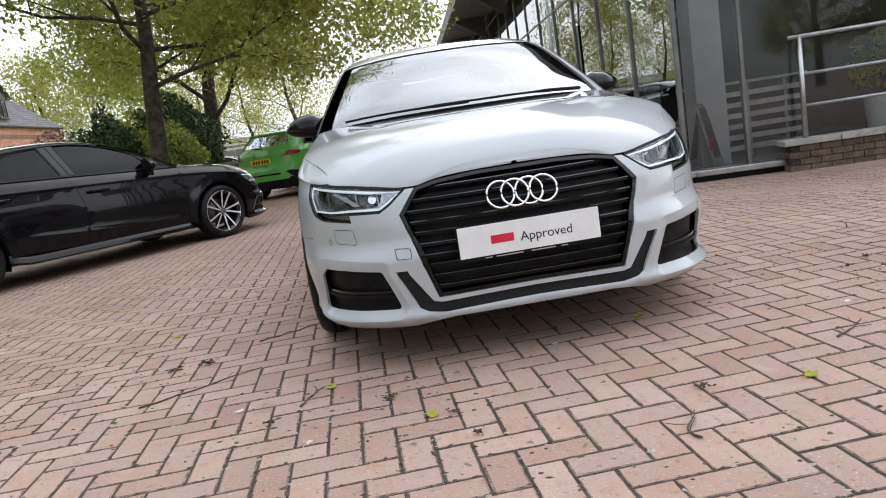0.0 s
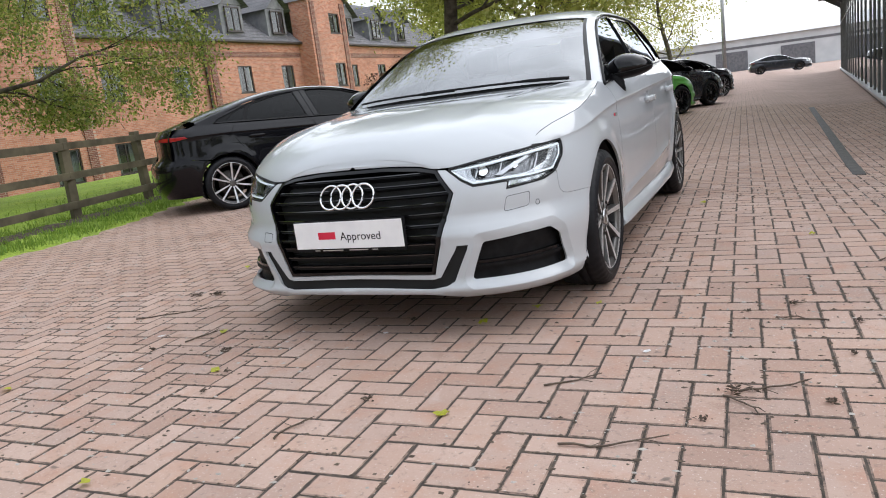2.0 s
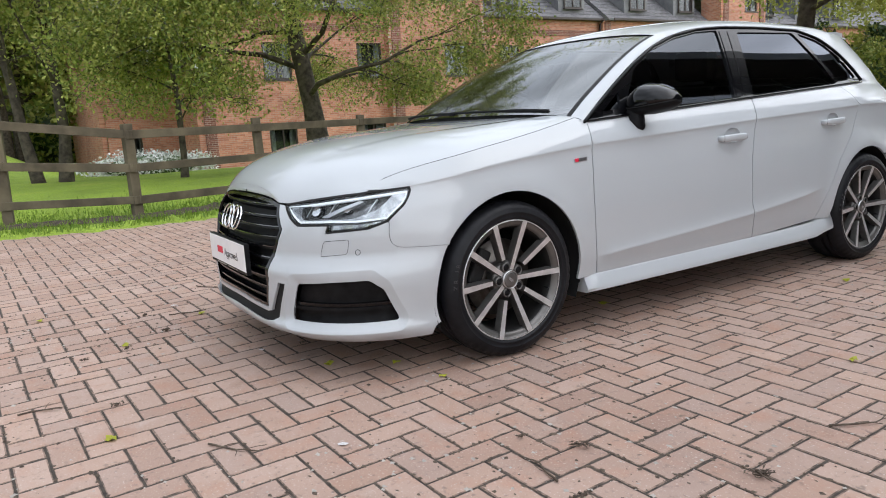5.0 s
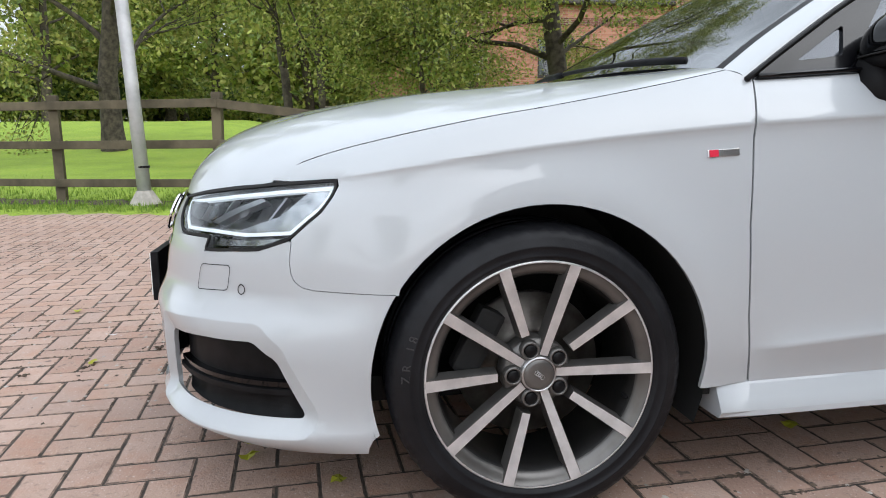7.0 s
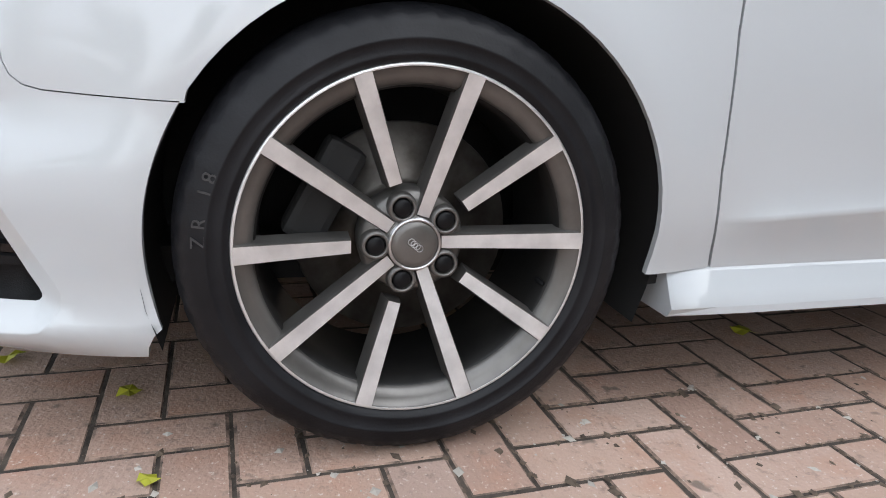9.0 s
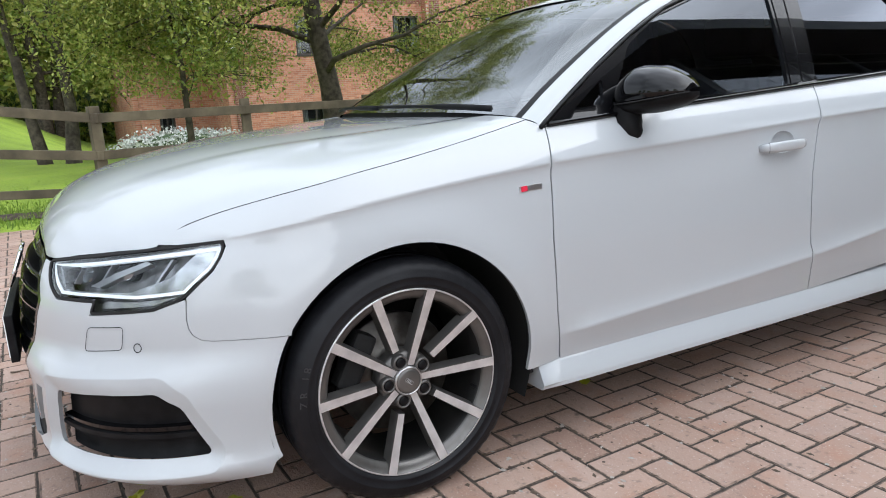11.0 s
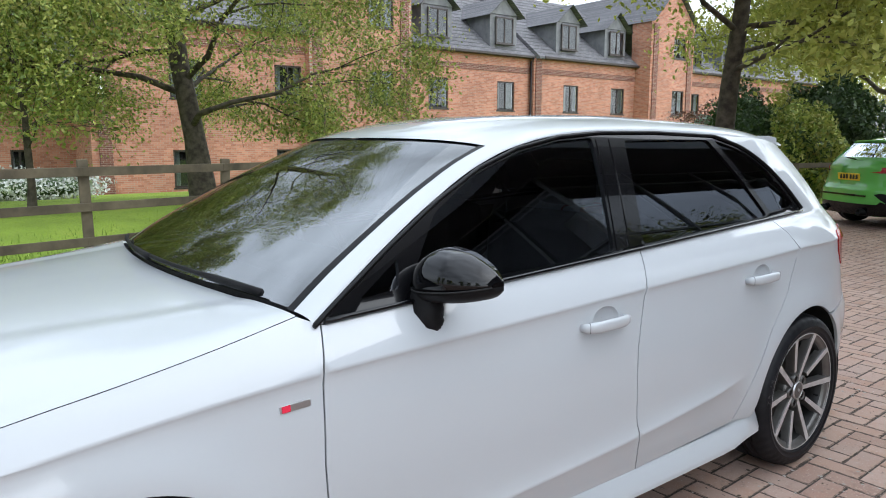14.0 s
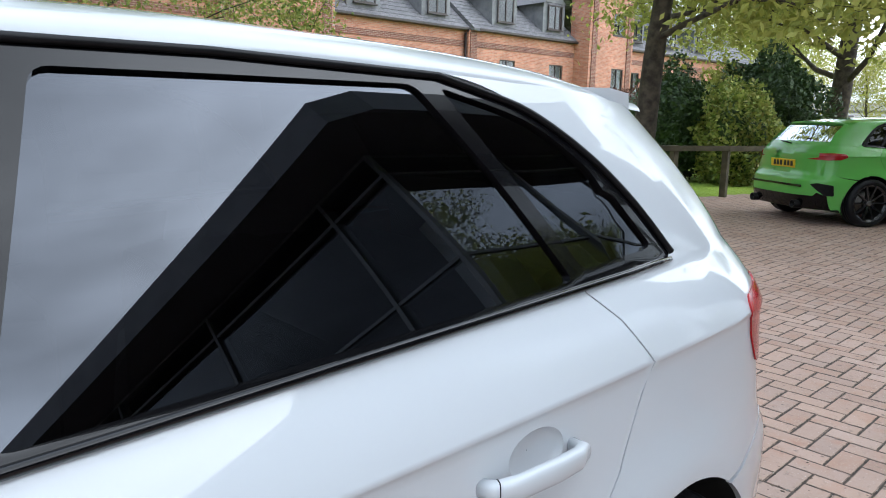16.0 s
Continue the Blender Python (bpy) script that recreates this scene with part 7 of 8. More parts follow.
def build_hotel():
    h = thing("hotel_building", "three-storey red brick hotel with slate roof and dormers", "building", pose(0, 0, 0))
    base = -0.9

    def section(x, y0, y1, top, cols, rows, w=1.2):
        ops = [(c - w / 2, c + w / 2, a, b) for c in cols for a, b in rows]
        v, f = wall_mesh("wall", y0, y1, base, top, ops, M_BRICKX)
        wall = part("wall", mesh_data("wall", [(x - d, u, z) for u, d, z in v], f, M_BRICKX, smooth=False), h)
        for i, c in enumerate(cols):
            for j, (a, b) in enumerate(rows):
                hotel_window(h, x, c, a, b, w, int(100 * abs(c)) + j)
        return wall

    rows = [(-0.45, 0.98), (2.92, 4.40)]
    section(-26.0, 18.7, 27.2, 5.75, (20.95, 25.35), rows)
    section(-25.7, 27.2, 35.6, 5.75, (29.95, 33.95), rows)
    section(-24.6, 35.6, 39.6, 8.4, (38.3,), rows + [(6.3, 7.55)])
    section(-25.6, 39.6, 58.0, 5.75, (41.5, 45.6, 49.6, 53.6), rows)
    section(-25.2, 13.8, 18.7, 8.6, (17.2,), rows + [(6.25, 7.6)], 1.3)
    section(-25.6, 5.4, 13.8, 5.75, (8.7, 12.9), rows)
    section(-28.5, 2.4, 5.4, 5.55, (3.4,), [(-0.45, 0.98)], 0.6)
    # returns at the steps in the front
    for x0, x1, y, top in ((-26.0, -25.2, 18.7, 8.6), (-25.6, -25.2, 13.8, 8.6), (-25.7, -24.6, 35.6, 8.4), (-25.6, -24.6, 39.6, 8.4), (-26.0, -25.7, 27.2, 5.75), (-28.5, -25.6, 5.4, 5.75)):
        part("wall", box_mesh("wall", (x0 - 0.3, y - 0.12, base), (x1 - 0.003, y + 0.12, top - 0.01), M_BRICKY), h)
    part("wall", box_mesh("wall", (-40, 2.2, base), (-28.6, 2.4, 5.5), M_BRICKY), h)
    # dark brick piers and string courses
    for x, y, top in ((-25.6, 5.75, 5.6), (-25.2, 14.05, 8.3), (-25.2, 18.42, 8.3), (-25.7, 27.4, 5.6), (-24.6, 35.9, 8.2), (-24.6, 39.3, 8.2)):
        part("pier", box_mesh("pier", (x - 0.05, y - 0.22, base), (x + 0.06, y + 0.22, top), M_QUOIN, 0.01), h)
    for x, y0, y1 in ((-26.0, 18.9, 27.1), (-25.7, 27.65, 35.5), (-25.6, 39.8, 57.9), (-25.6, 6.0, 13.7)):
        part("string_course", box_mesh("string_course", (x - 0.02, y0, 4.88), (x + 0.03, y1, 5.18), M_QUOIN, 0.005), h)
        part("gutter", box_mesh("gutter", (x - 0.05, y0 - 0.05, 5.66), (x + 0.32, y1 + 0.05, 5.80), M_WINFRAME, 0.03), h)
    part("downpipe", sweep("downpipe", [(-25.85, 27.0, base), (-25.85, 27.0, 5.5), (-25.6, 27.0, 5.7)], 0.06, M_WINFRAME, 8), h)
    part("downpipe", sweep("downpipe", [(-25.85, 18.95, base), (-25.85, 18.95, 5.5), (-25.7, 18.95, 5.7)], 0.06, M_WINFRAME, 8), h)

    def slope(x, y0, y1, z0=5.78, run=5.2, rise=4.2):
        vtx = [(x + 0.28, y0, z0), (x + 0.28, y1, z0), (x - run, y1, z0 + rise), (x - run, y0, z0 + rise), (x + 0.28, y0, z0 - 0.12), (x + 0.28, y1, z0 - 0.12), (x - 2 * run, y0, z0 - 0.12), (x - 2 * run, y1, z0 - 0.12)]
        part("roof", mesh_data("roof", vtx, [(0, 1, 2, 3), (0, 4, 5, 1), (3, 2, 7, 6), (0, 3, 6, 4), (1, 5, 7, 2)], M_SLATE, smooth=False), h, "grey slate roof")
        for k in range(18):
            t = (k + 1) / 19
            zz, xx = z0 + rise * t, x + 0.28 - (run + 0.28) * t
            part("slate_course", box_mesh("slate_course", (xx - 0.02, y0, zz - 0.01), (xx + 0.02, y1, zz + 0.022), M_SLATE), h)

    slope(-26.0, 18.85, 27.2)
    slope(-25.7, 27.2, 35.7)
    slope(-25.6, 39.7, 58.0)
    slope(-25.6, 5.5, 13.8)
    slope(-28.5, 2.3, 5.4)
    # gabled wings
    for x, y0, y1, zt in ((-25.2, 13.8, 18.7, 8.6), (-24.6, 35.6, 39.6, 8.4)):
        ym, rise = (y0 + y1) / 2, 0.75 * (y1 - y0) / 2 + 0.5
        part("gable", mesh_data("gable", [(x, y0, zt), (x, y1, zt), (x, ym, zt + rise)], [(0, 1, 2)], M_BRICKX, smooth=False), h)
        v = [(x + 0.3, y0 - 0.25, zt - 0.15), (x + 0.3, ym, zt + rise + 0.12), (x + 0.3, y1 + 0.25, zt - 0.15), (x - 12, y0 - 0.25, zt - 0.15), (x - 12, ym, zt + rise + 0.12), (x - 12, y1 + 0.25, zt - 0.15)]
        part("roof", mesh_data("roof", v, [(0, 1, 4, 3), (1, 2, 5, 4)], M_SLATE, smooth=False), h, "grey slate roof")
    # dormers
    for x, y in ((-26.0, 20.95), (-26.0, 25.25), (-25.7, 29.75), (-25.7, 33.75), (-25.6, 41.6), (-25.6, 45.6), (-25.6, 49.6)):
        dm = part("dormer", box_mesh("dormer", (x - 3.2, y - 0.92, 6.0), (x - 0.15, y + 0.92, 7.75), M_CLAD, 0.01), h, "grey clad dormer")
        v = [(x + 0.2, y - 1.22, 7.64), (x + 0.2, y, 8.68), (x + 0.2, y + 1.22, 7.64), (x - 4.2, y - 1.22, 7.64), (x - 4.2, y, 8.68), (x - 4.2, y + 1.22, 7.64)]
        part("dormer_roof", mesh_data("dormer_roof", v, [(0, 1, 4, 3), (1, 2, 5, 4)], M_SLATE, smooth=False), dm)
        part("dormer_gable", mesh_data("dormer_gable", [(x - 0.1, y - 0.94, 7.75), (x - 0.1, y + 0.94, 7.75), (x - 0.1, y, 8.6)], [(0, 1, 2)], M_CLAD, smooth=False), dm)
        w = hotel_window(h, x + 0.02, y, 6.3, 7.62, 1.2, int(10 * y))
        w["label"] = "dormer window"
    part("bay_box", box_mesh("bay_box", (-28.6, 3.3, 3.5), (-25.2, 4.9, 5.2), M_CLAD, 0.02), h, "grey clad bay with a dark window")
    return h


build_hotel()
cam_box = thing("security_camera", "white wall-mounted security camera on the brick corner", "camera", pose(-25.5, 5.55, 3.45))
part("bracket", box_mesh("bracket", (0, -0.03, -0.03), (0.45, 0.03, 0.03), M_WHITEPLASTIC, 0.01), cam_box)
part("mount_plate", box_mesh("mount_plate", (0, -0.2, -0.12), (0.1, 0.2, 0.12), M_WHITEPLASTIC, 0.02), cam_box)
bm = bmesh.new()
bmesh.ops.create_cone(bm, cap_ends=True, segments=16, radius1=0.17, radius2=0.08, depth=0.42)
bmesh.ops.transform(bm, matrix=Matrix.Translation((0.42, 0, -0.3)), verts=bm.verts)
part("hood", bm, cam_box, "", M_WHITEPLASTIC)


# ---- showroom ----
def build_showroom():
    C, TOP, LONG, WIDE = Vector((3.12, 4.88, -0.2)), 4.65, 48.0, 14.4
    w, f = Vector((0.048, 1, 0)).normalized(), Vector((math.cos(radians(-15)), math.sin(radians(-15)), 0))

    def side_frame(right, ahead):
        """A wall's own axes: x and y as given, from the building's corner."""
        return Matrix(((right.x, ahead.x, 0, C.x), (right.y, ahead.y, 0, C.y), (0, 0, 1, C.z), (0, 0, 0, 1)))

    MW, MF = side_frame(Vector((w.y, -w.x, 0)), w), side_frame(f, Vector((-f.y, f.x, 0)))
    s = thing("showroom_building", "glass-fronted car showroom with silver mullions and dark eaves", "building", pose(0, 0, 0))
    tiers = ((0.14, 3.02), (3.08, 4.27), (4.33, TOP))
    bays, fronts = [1.55 * k for k in range(9)] + [14.0 + 2.5 * k for k in range(14)] + [LONG], [0.0, 0.72, 2.7, 4.65, 6.6, 8.55, 10.5, 12.45, WIDE]

    def glazing(stops, m, along_y, mat):
        for p0, p1 in zip(stops, stops[1:]):
            for z0, z1 in tiers:
                quad = [(0, p0, z0), (0, p1, z0), (0, p1, z1), (0, p0, z1)] if along_y else [(p0, 0, z0), (p1, 0, z0), (p1, 0, z1), (p0, 0, z1)]
                p = part("pane", mesh_data("pane", [m @ Vector(q) for q in quad], [(0, 3, 2, 1) if along_y else (0, 1, 2, 3)], mat, smooth=False), s)
                p.visible_shadow = False

    glazing(bays, MW, True, M_SHOPGLASS)
    glazing(fronts, MF, False, M_SHOPFRONT)
    for k, y in enumerate(bays[1:]):
        h = 0.016 if k % 3 else 0.022
        part("mullion", box_mesh("mullion", (-0.03, y - h, 0.0), (0.10, y + h, TOP), M_MULLION, 0.006, MW), s)
    for x in fronts[1:]:
        part("mullion", box_mesh("mullion", (x - 0.022, -0.03, 0.0), (x + 0.022, 0.09, TOP), M_MULLION, 0.006, MF), s)
    part("corner_post", box_mesh("corner_post", (-0.02, -0.02, 0.0), (0.035, 0.035, TOP), M_MULLION, 0.01, MW), s)
    for z in (3.05, 4.30, TOP - 0.02):
        part("transom", box_mesh("transom", (-0.015, 0.02, z - 0.018), (0.08, LONG, z + 0.018), M_MULLION, 0.005, MW), s)
        part("transom", box_mesh("transom", (0.02, -0.02, z - 0.02), (WIDE, 0.075, z + 0.02), M_MULLION, 0.005, MF), s)
    for m, lo, hi, foot_lo, foot_hi in ((MW, (-0.11, -0.11, 0.07), (0.10, LONG, 0.14), (-0.07, -0.07, 0.0), (0.10, LONG, 0.07)), (MF, (0.1, -0.11, 0.07), (WIDE, 0.10, 0.14), (0.1, -0.07, 0.0), (WIDE, 0.10, 0.07))):
        part("sill", box_mesh("sill", lo, hi, M_SATIN, 0.01, m), s, "pale metal window sill")
        part("plinth", box_mesh("plinth", foot_lo, foot_hi, M_TRIM, 0.0, m), s)
    # roof with its grey edge over a dark soffit
    edge_pts = [MW @ Vector((-1.3, LONG + 1, 0)), MW @ Vector((-1.3, 10.2, 0)), MW @ Vector((-0.6, 9.2, 0)), MW @ Vector((-0.6, -0.15, 0)), MF @ Vector((-0.3, -0.58, 0)), MF @ Vector((WIDE + 0.5, -0.6, 0)), MF @ Vector((WIDE + 0.5, 8, 0)), MW @ Vector((WIDE, LONG + 1, 0))]
    n = len(edge_pts)
    v = [(p.x, p.y, z) for z in (C.z + TOP + 0.03, C.z + TOP + 0.42) for p in edge_pts]
    part("roof", mesh_data("roof", v, [tuple(range(n)), tuple(range(n, 2 * n))[::-1]], M_SOFFIT, smooth=False), s, "dark overhanging flat roof")
    part("fascia", mesh_data("fascia", v, [(k, (k + 1) % n, n + (k + 1) % n, n + k) for k in range(n)], M_CLAD, smooth=False), s, "grey metal roof edge")
    for k in range(2, 10):
        y = 2.0 + 5 * k
        tri = [(-1.15, y - 0.05, TOP + 0.03), (-0.05, y - 0.05, TOP + 0.03), (-0.05, y - 0.05, TOP - 0.7), (-1.15, y + 0.05, TOP + 0.03), (-0.05, y + 0.05, TOP + 0.03), (-0.05, y + 0.05, TOP - 0.7)]
        part("eave_bracket", mesh_data("eave_bracket", [MW @ Vector(q) for q in tri], [(0, 2, 1), (3, 4, 5), (0, 3, 5, 2), (0, 1, 4, 3)], M_SOFFIT, smooth=False), s)
    # inside
    inner = [MW @ Vector((0.12, 0.2, 0)), MF @ Vector((WIDE - 0.1, 0.12, 0)), MF @ Vector((WIDE - 0.1, 9, 0)), MW @ Vector((WIDE - 3, LONG, 0)), MW @ Vector((0.12, LONG, 0))]
    for nm, z0, z1, mat in (("inner_floor", C.z, C.z + 0.06, M_SHOPFLOOR), ("inner_ceiling", C.z + 4.35, C.z + 4.45, M_SHOPWALL)):
        v = [(p.x, p.y, z) for z in (z0, z1) for p in inner]
        part(nm, mesh_data(nm, v, [(4, 3, 2, 1, 0), (5, 6, 7, 8, 9)] + [(k, (k + 1) % 5, 5 + (k + 1) % 5, 5 + k) for k in range(5)], mat, smooth=False), s)
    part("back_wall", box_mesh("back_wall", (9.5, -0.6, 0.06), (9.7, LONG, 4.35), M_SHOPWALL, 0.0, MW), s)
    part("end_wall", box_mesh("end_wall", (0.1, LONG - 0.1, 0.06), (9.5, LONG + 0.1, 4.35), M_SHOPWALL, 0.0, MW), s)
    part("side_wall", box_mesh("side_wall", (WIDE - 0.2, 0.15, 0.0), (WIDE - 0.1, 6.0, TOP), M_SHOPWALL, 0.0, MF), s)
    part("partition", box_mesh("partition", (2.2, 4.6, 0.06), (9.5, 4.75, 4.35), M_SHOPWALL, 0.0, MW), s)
    for y in (5.6, 13.0, 20.5, 28.0):
        part("column", box_mesh("column", (1.2, y - 0.2, 0.06), (1.6, y + 0.2, 4.35), M_SHOPCOLUMN, 0.01, MW), s, "pale grey inner column")
    for x0, y0, x1, y1 in ((0.59, 0.96, 0.99, 1.36), (0.14, 1.58, 0.34, 1.86)):
        part("column", box_mesh("column", (x0, y0, 0.06), (x1, y1, 4.35), M_SHOPCOLUMN, 0.01, MW), s, "pale grey inner column")
    part("door_frame", box_mesh("door_frame", (-0.02, 4.32, 0.1), (0.12, 4.44, 2.5), M_TRIM, 0.005, MW), s)
    return s


build_showroom()


def build_pot(at, label):
    t = thing("plant_pot", label, "plant pot", pose(*at))
    part("pot", lathe("pot", [(0.0, 0.0), (0.15, 0.0), (0.16, 0.02), (0.23, 0.56), (0.235, 0.60), (0.215, 0.60), (0.20, 0.52), (0.0, 0.52)], M_WHITEPLASTIC, 32, axis="z"), t, "tapered white pot")
    limbs = grow(int(at[0] * 10), 0.9, 0.025, 0.45, levels=3, kids=(8, 5, 0), fork=0.2)
    part("stem", limbs_mesh("stem", limbs, M_BARK), t).matrix_basis = Matrix.Translation((0, 0, 0.5))
    c = part("foliage", crown_mesh("foliage", limbs, 900, 0.05, M_LEAF_MID, 4, 0.06, 1), t)
    c.matrix_basis = Matrix.Translation((0, 0, 0.5))


build_pot((6.6, 6.2, -0.14), "white tapered pot with a leafy plant inside the glass")
build_pot((4.25, 11.4, -0.14), "white tapered pot with a green plant beside the window")

# slatted display bench behind the glass
rack = thing("slatted_bench", "pale slatted display bench behind the showroom glass", "bench", pose(4.75, 6.3, -0.14))
for k in range(6):
    part("slat", box_mesh("slat", (-0.75, -0.02, 0.10 + 0.15 * k), (0.75, 0.05, 0.17 + 0.15 * k), M_CURTAIN, 0.01), rack)
for x in (-0.55, 0.0, 0.55):
    part("upright", box_mesh("upright", (x - 0.02, 0.05, 0.0), (x + 0.02, 0.09, 1.02), M_SATIN, 0.004), rack)
part("top", box_mesh("top", (-0.8, -0.1, 1.02), (0.8, 0.35, 1.06), M_CURTAIN, 0.01), rack)

# folding pavement sign
sign = thing("pavement_sign", "folding A-frame sign with pale green frame behind glass", "sign", pose(3.78, 5.78, -0.14, 0, 0, 40))
for sgn in (1, -1):
    m = pose(0, 0, 0.84, 13 * sgn, 0, 0)
    bd = part("board", box_mesh("board", (-0.13, -0.012, -0.84), (0.13, 0.012, 0.0), M_SIGNBOARD, 0.006, m), sign)
    part("panel", box_mesh("panel", (-0.10, -0.016 if sgn < 0 else -0.016, -0.74), (0.10, 0.016, -0.06), M_CLAD, 0.003, m), bd)
part("mark", box_mesh("mark", (-0.13, -0.155, 0.22), (-0.06, -0.135, 0.36), M_INKRED, 0.004), sign, "plain red mark")

# low wall with handrail
wl_ = thing("low_brick_wall", "low brown brick wall with pale stone coping", "wall", pose(4.08, 4.30, -0.2, 0, 0, -13))
for r_ in range(4):
    for k in range(20):
        off = 0.1125 * (r_ % 2)
        part("brick", box_mesh("brick", (0.225 * k + off, 0, 0.075 * r_ + 0.005), (0.225 * k + off + 0.215, 0.215, 0.075 * r_ + 0.07), M_BROWNBRICK, 0.004), wl_)
part("core", box_mesh("core", (0.02, 0.012, 0), (4.6, 0.20, 0.303), M_JOINT), wl_)
for k in range(8):
    part("coping", box_mesh("coping", (-0.06 + 0.6 * k, -0.05, 0.303), (0.53 + 0.6 * k, 0.265, 0.365), M_CONCRETE, 0.008), wl_)
rail_ = thing("handrail", "brushed steel handrail standing on the low wall", "handrail", pose(4.10, 4.40, 0.165, 0, 0, -13))
for x in (0.22, 1.9, 3.6):
    part("post", sweep("post", [(x, 0, 0), (x, 0, 1.12)], 0.028, M_SATIN, 12), rail_)
for z, x0 in ((1.12, 0.10), (0.71, 0.22), (0.36, 0.22)):
    part("rail", sweep("rail", [(x0, 0, z), (4.4, 0, z + 0.02)], 0.024 if z > 0.9 else 0.019, M_SATIN, 12), rail_)

# drain channel and marks on the paving
drain = thing("drain_channel", "narrow dark drainage channel set in the paving", "drain", pose(2.2, 0, 0), kind="structure")
for k in range(20):
    part("grating", box_mesh("grating", (-0.05, 3.55 + 0.5 * k, float(apron(2.2, 3.8 + 0.5 * k)) - 0.02), (0.05, 4.046 + 0.5 * k, float(apron(2.2, 3.8 + 0.5 * k)) + 0.012), M_DRAIN, 0.004), drain)

# distant lamp post, sheds and parked cars
far_lamp = thing("street_lamp", "tall grey street lamp beyond the car park", "street lamp", pose(-1.0, 39.0, 0))
part("pole", sweep("pole", [(0, 0, 0), (0, 0, 8.5)], [0.11, 0.07], M_GALV, 12), far_lamp)
part("arm", sweep("arm", [(0, 0, 8.4), (-0.5, 0, 8.7), (-1.4, 0, 8.75)], 0.045, M_GALV, 8), far_lamp)
part("lantern", box_mesh("lantern", (-1.9, -0.14, 8.66), (-1.3, 0.14, 8.8), M_GALV, 0.03), far_lamp)
shed = thing("warehouse", "long pale metal-clad warehouse in the distance", "building", pose(-22, 130, -1.0))
part("wall", box_mesh("wall", (-30, 0, 0), (40, 30, 6.2), M_METALWALL), shed)
part("roof", mesh_data("roof", [(-31, -0.6, 6.15), (41, -0.6, 6.15), (41, 15, 8.6), (-31, 15, 8.6), (41, 31, 6.15), (-31, 31, 6.15)], [(0, 1, 2, 3), (3, 2, 4, 5)], M_METALWALL, smooth=False), shed)
for k in range(6):
    part("loading_door", box_mesh("loading_door", (-26 + 10 * k, -0.08, 0), (-21 + 10 * k, 0.02, 4.2), M_CLAD), shed)
part("band", box_mesh("band", (-30, -0.06, 4.6), (40, 0.0, 5.0), M_CLAD), shed)
# ---- the white car ----
white_car = build_car("hatchback_car", "white five-door hatchback parked on brick paving", pose(0, 0, 0), M_WHITE)
# ---- other cars ----
def estate_warp(p):
    q = np.array(p, float)
    q[..., 1] = np.interp(q[..., 1], [-0.88, -0.45, 0.42, 2.2, 3.1, 3.43], [-1.02, -0.47, 0.42, 2.387, 3.26, 3.66])
    q[..., 2] = np.where(q[..., 2] > 0.85, 0.85 + (q[..., 2] - 0.85) * 0.935, q[..., 2])
    q[..., 0] *= 1.03
    return q


def heading(hx, hy, dx, dy, x_hub):
    """The pose of a car from its right rear hub and the way it faces."""
    n = math.hypot(dx, dy)
    f = Vector((dx / n, dy / n, 0))
    back = -f
    left = Vector((-f.y, f.x, 0))
    m = Matrix((( left.x, back.x, 0, 0), (left.y, back.y, 0, 0), (0, 0, 1, 0), (0, 0, 0, 1)))
    return m, Vector((hx, hy, 0)) + left * x_hub


FAST_RAIL = [(0.47, 0.926), (0.56, 0.984), (0.72, 1.082), (0.90, 1.181), (1.08, 1.262), (1.25, 1.318), (1.45, 1.350), (1.65, 1.355), (1.95, 1.335), (2.3, 1.262), (2.6, 1.165), (2.95, 1.06)]
FAST_SPINE = [(0.33, 0.975), (0.44, 1.045), (0.60, 1.135), (0.78, 1.23), (0.95, 1.31), (1.09, 1.36), (1.30, 1.398), (1.55, 1.416), (1.85, 1.408), (2.25, 1.345), (2.65, 1.25), (3.05, 1.125)]
rot, hub = heading(-4.28, 3.30, 0.651, 0.757, 0.90)
black_car = build_car("fastback_car", "glossy black five-door fastback parked by the lawn", Matrix.Translation(hub - rot.to_3x3() @ Vector((0, 2.824, 0))) @ rot, M_BLACKCAR, "twin", estate_warp, ((0.0, 0.898), (2.824, 0.898)), False, 0.045, FAST_RAIL, FAST_SPINE, "parked cars", style="fast")
rot, hub = heading(-1.80, 11.9, 0.53, 0.848, 0.875)
green_car = build_car("hot_hatchback", "bright green hatchback with black wheels and trim", Matrix.Translation(hub - rot.to_3x3() @ Vector((0, 2.637, 0))) @ rot, M_GREENCAR, "black", None, ((0.0, 0.878), (2.637, 0.878)), False, 0.04, RAIL, SPINE, "parked cars", style="rear")
grey_at = Matrix.Translation(Vector((0.35, 3.3, 0))) @ green_car.matrix_basis
grey_car = build_car("dark_car", "dark grey car parked beside others", grey_at, M_GREYCAR, "black", estate_warp, ((0.0, 0.898), (2.824, 0.898)), False, 0.06, FAST_RAIL, FAST_SPINE, "parked cars", style="fast")
for k, (dx, dy) in enumerate(((0.35, 8.6), (0.15, 12.6), (-0.1, 16.8), (-0.4, 21.0), (-0.7, 25.5))):
    c2 = copy_thing(black_car, Matrix.Translation(Vector((dx, dy, 0))) @ green_car.matrix_basis)
    tagged(c2, "black car in the row beside the showroom", "car", "parked cars")
for k, (x, y) in enumerate(((-9.0, 46.0), (-5.5, 50.0), (3.0, 62.0))):
    c2 = copy_thing(grey_car, pose(x, y, 0, 0, 0, 80 + 9 * k))
    tagged(c2, "dark car far off in the car park", "car", "parked cars")
# ---- small things on the paving ----
lr = random.Random(12)


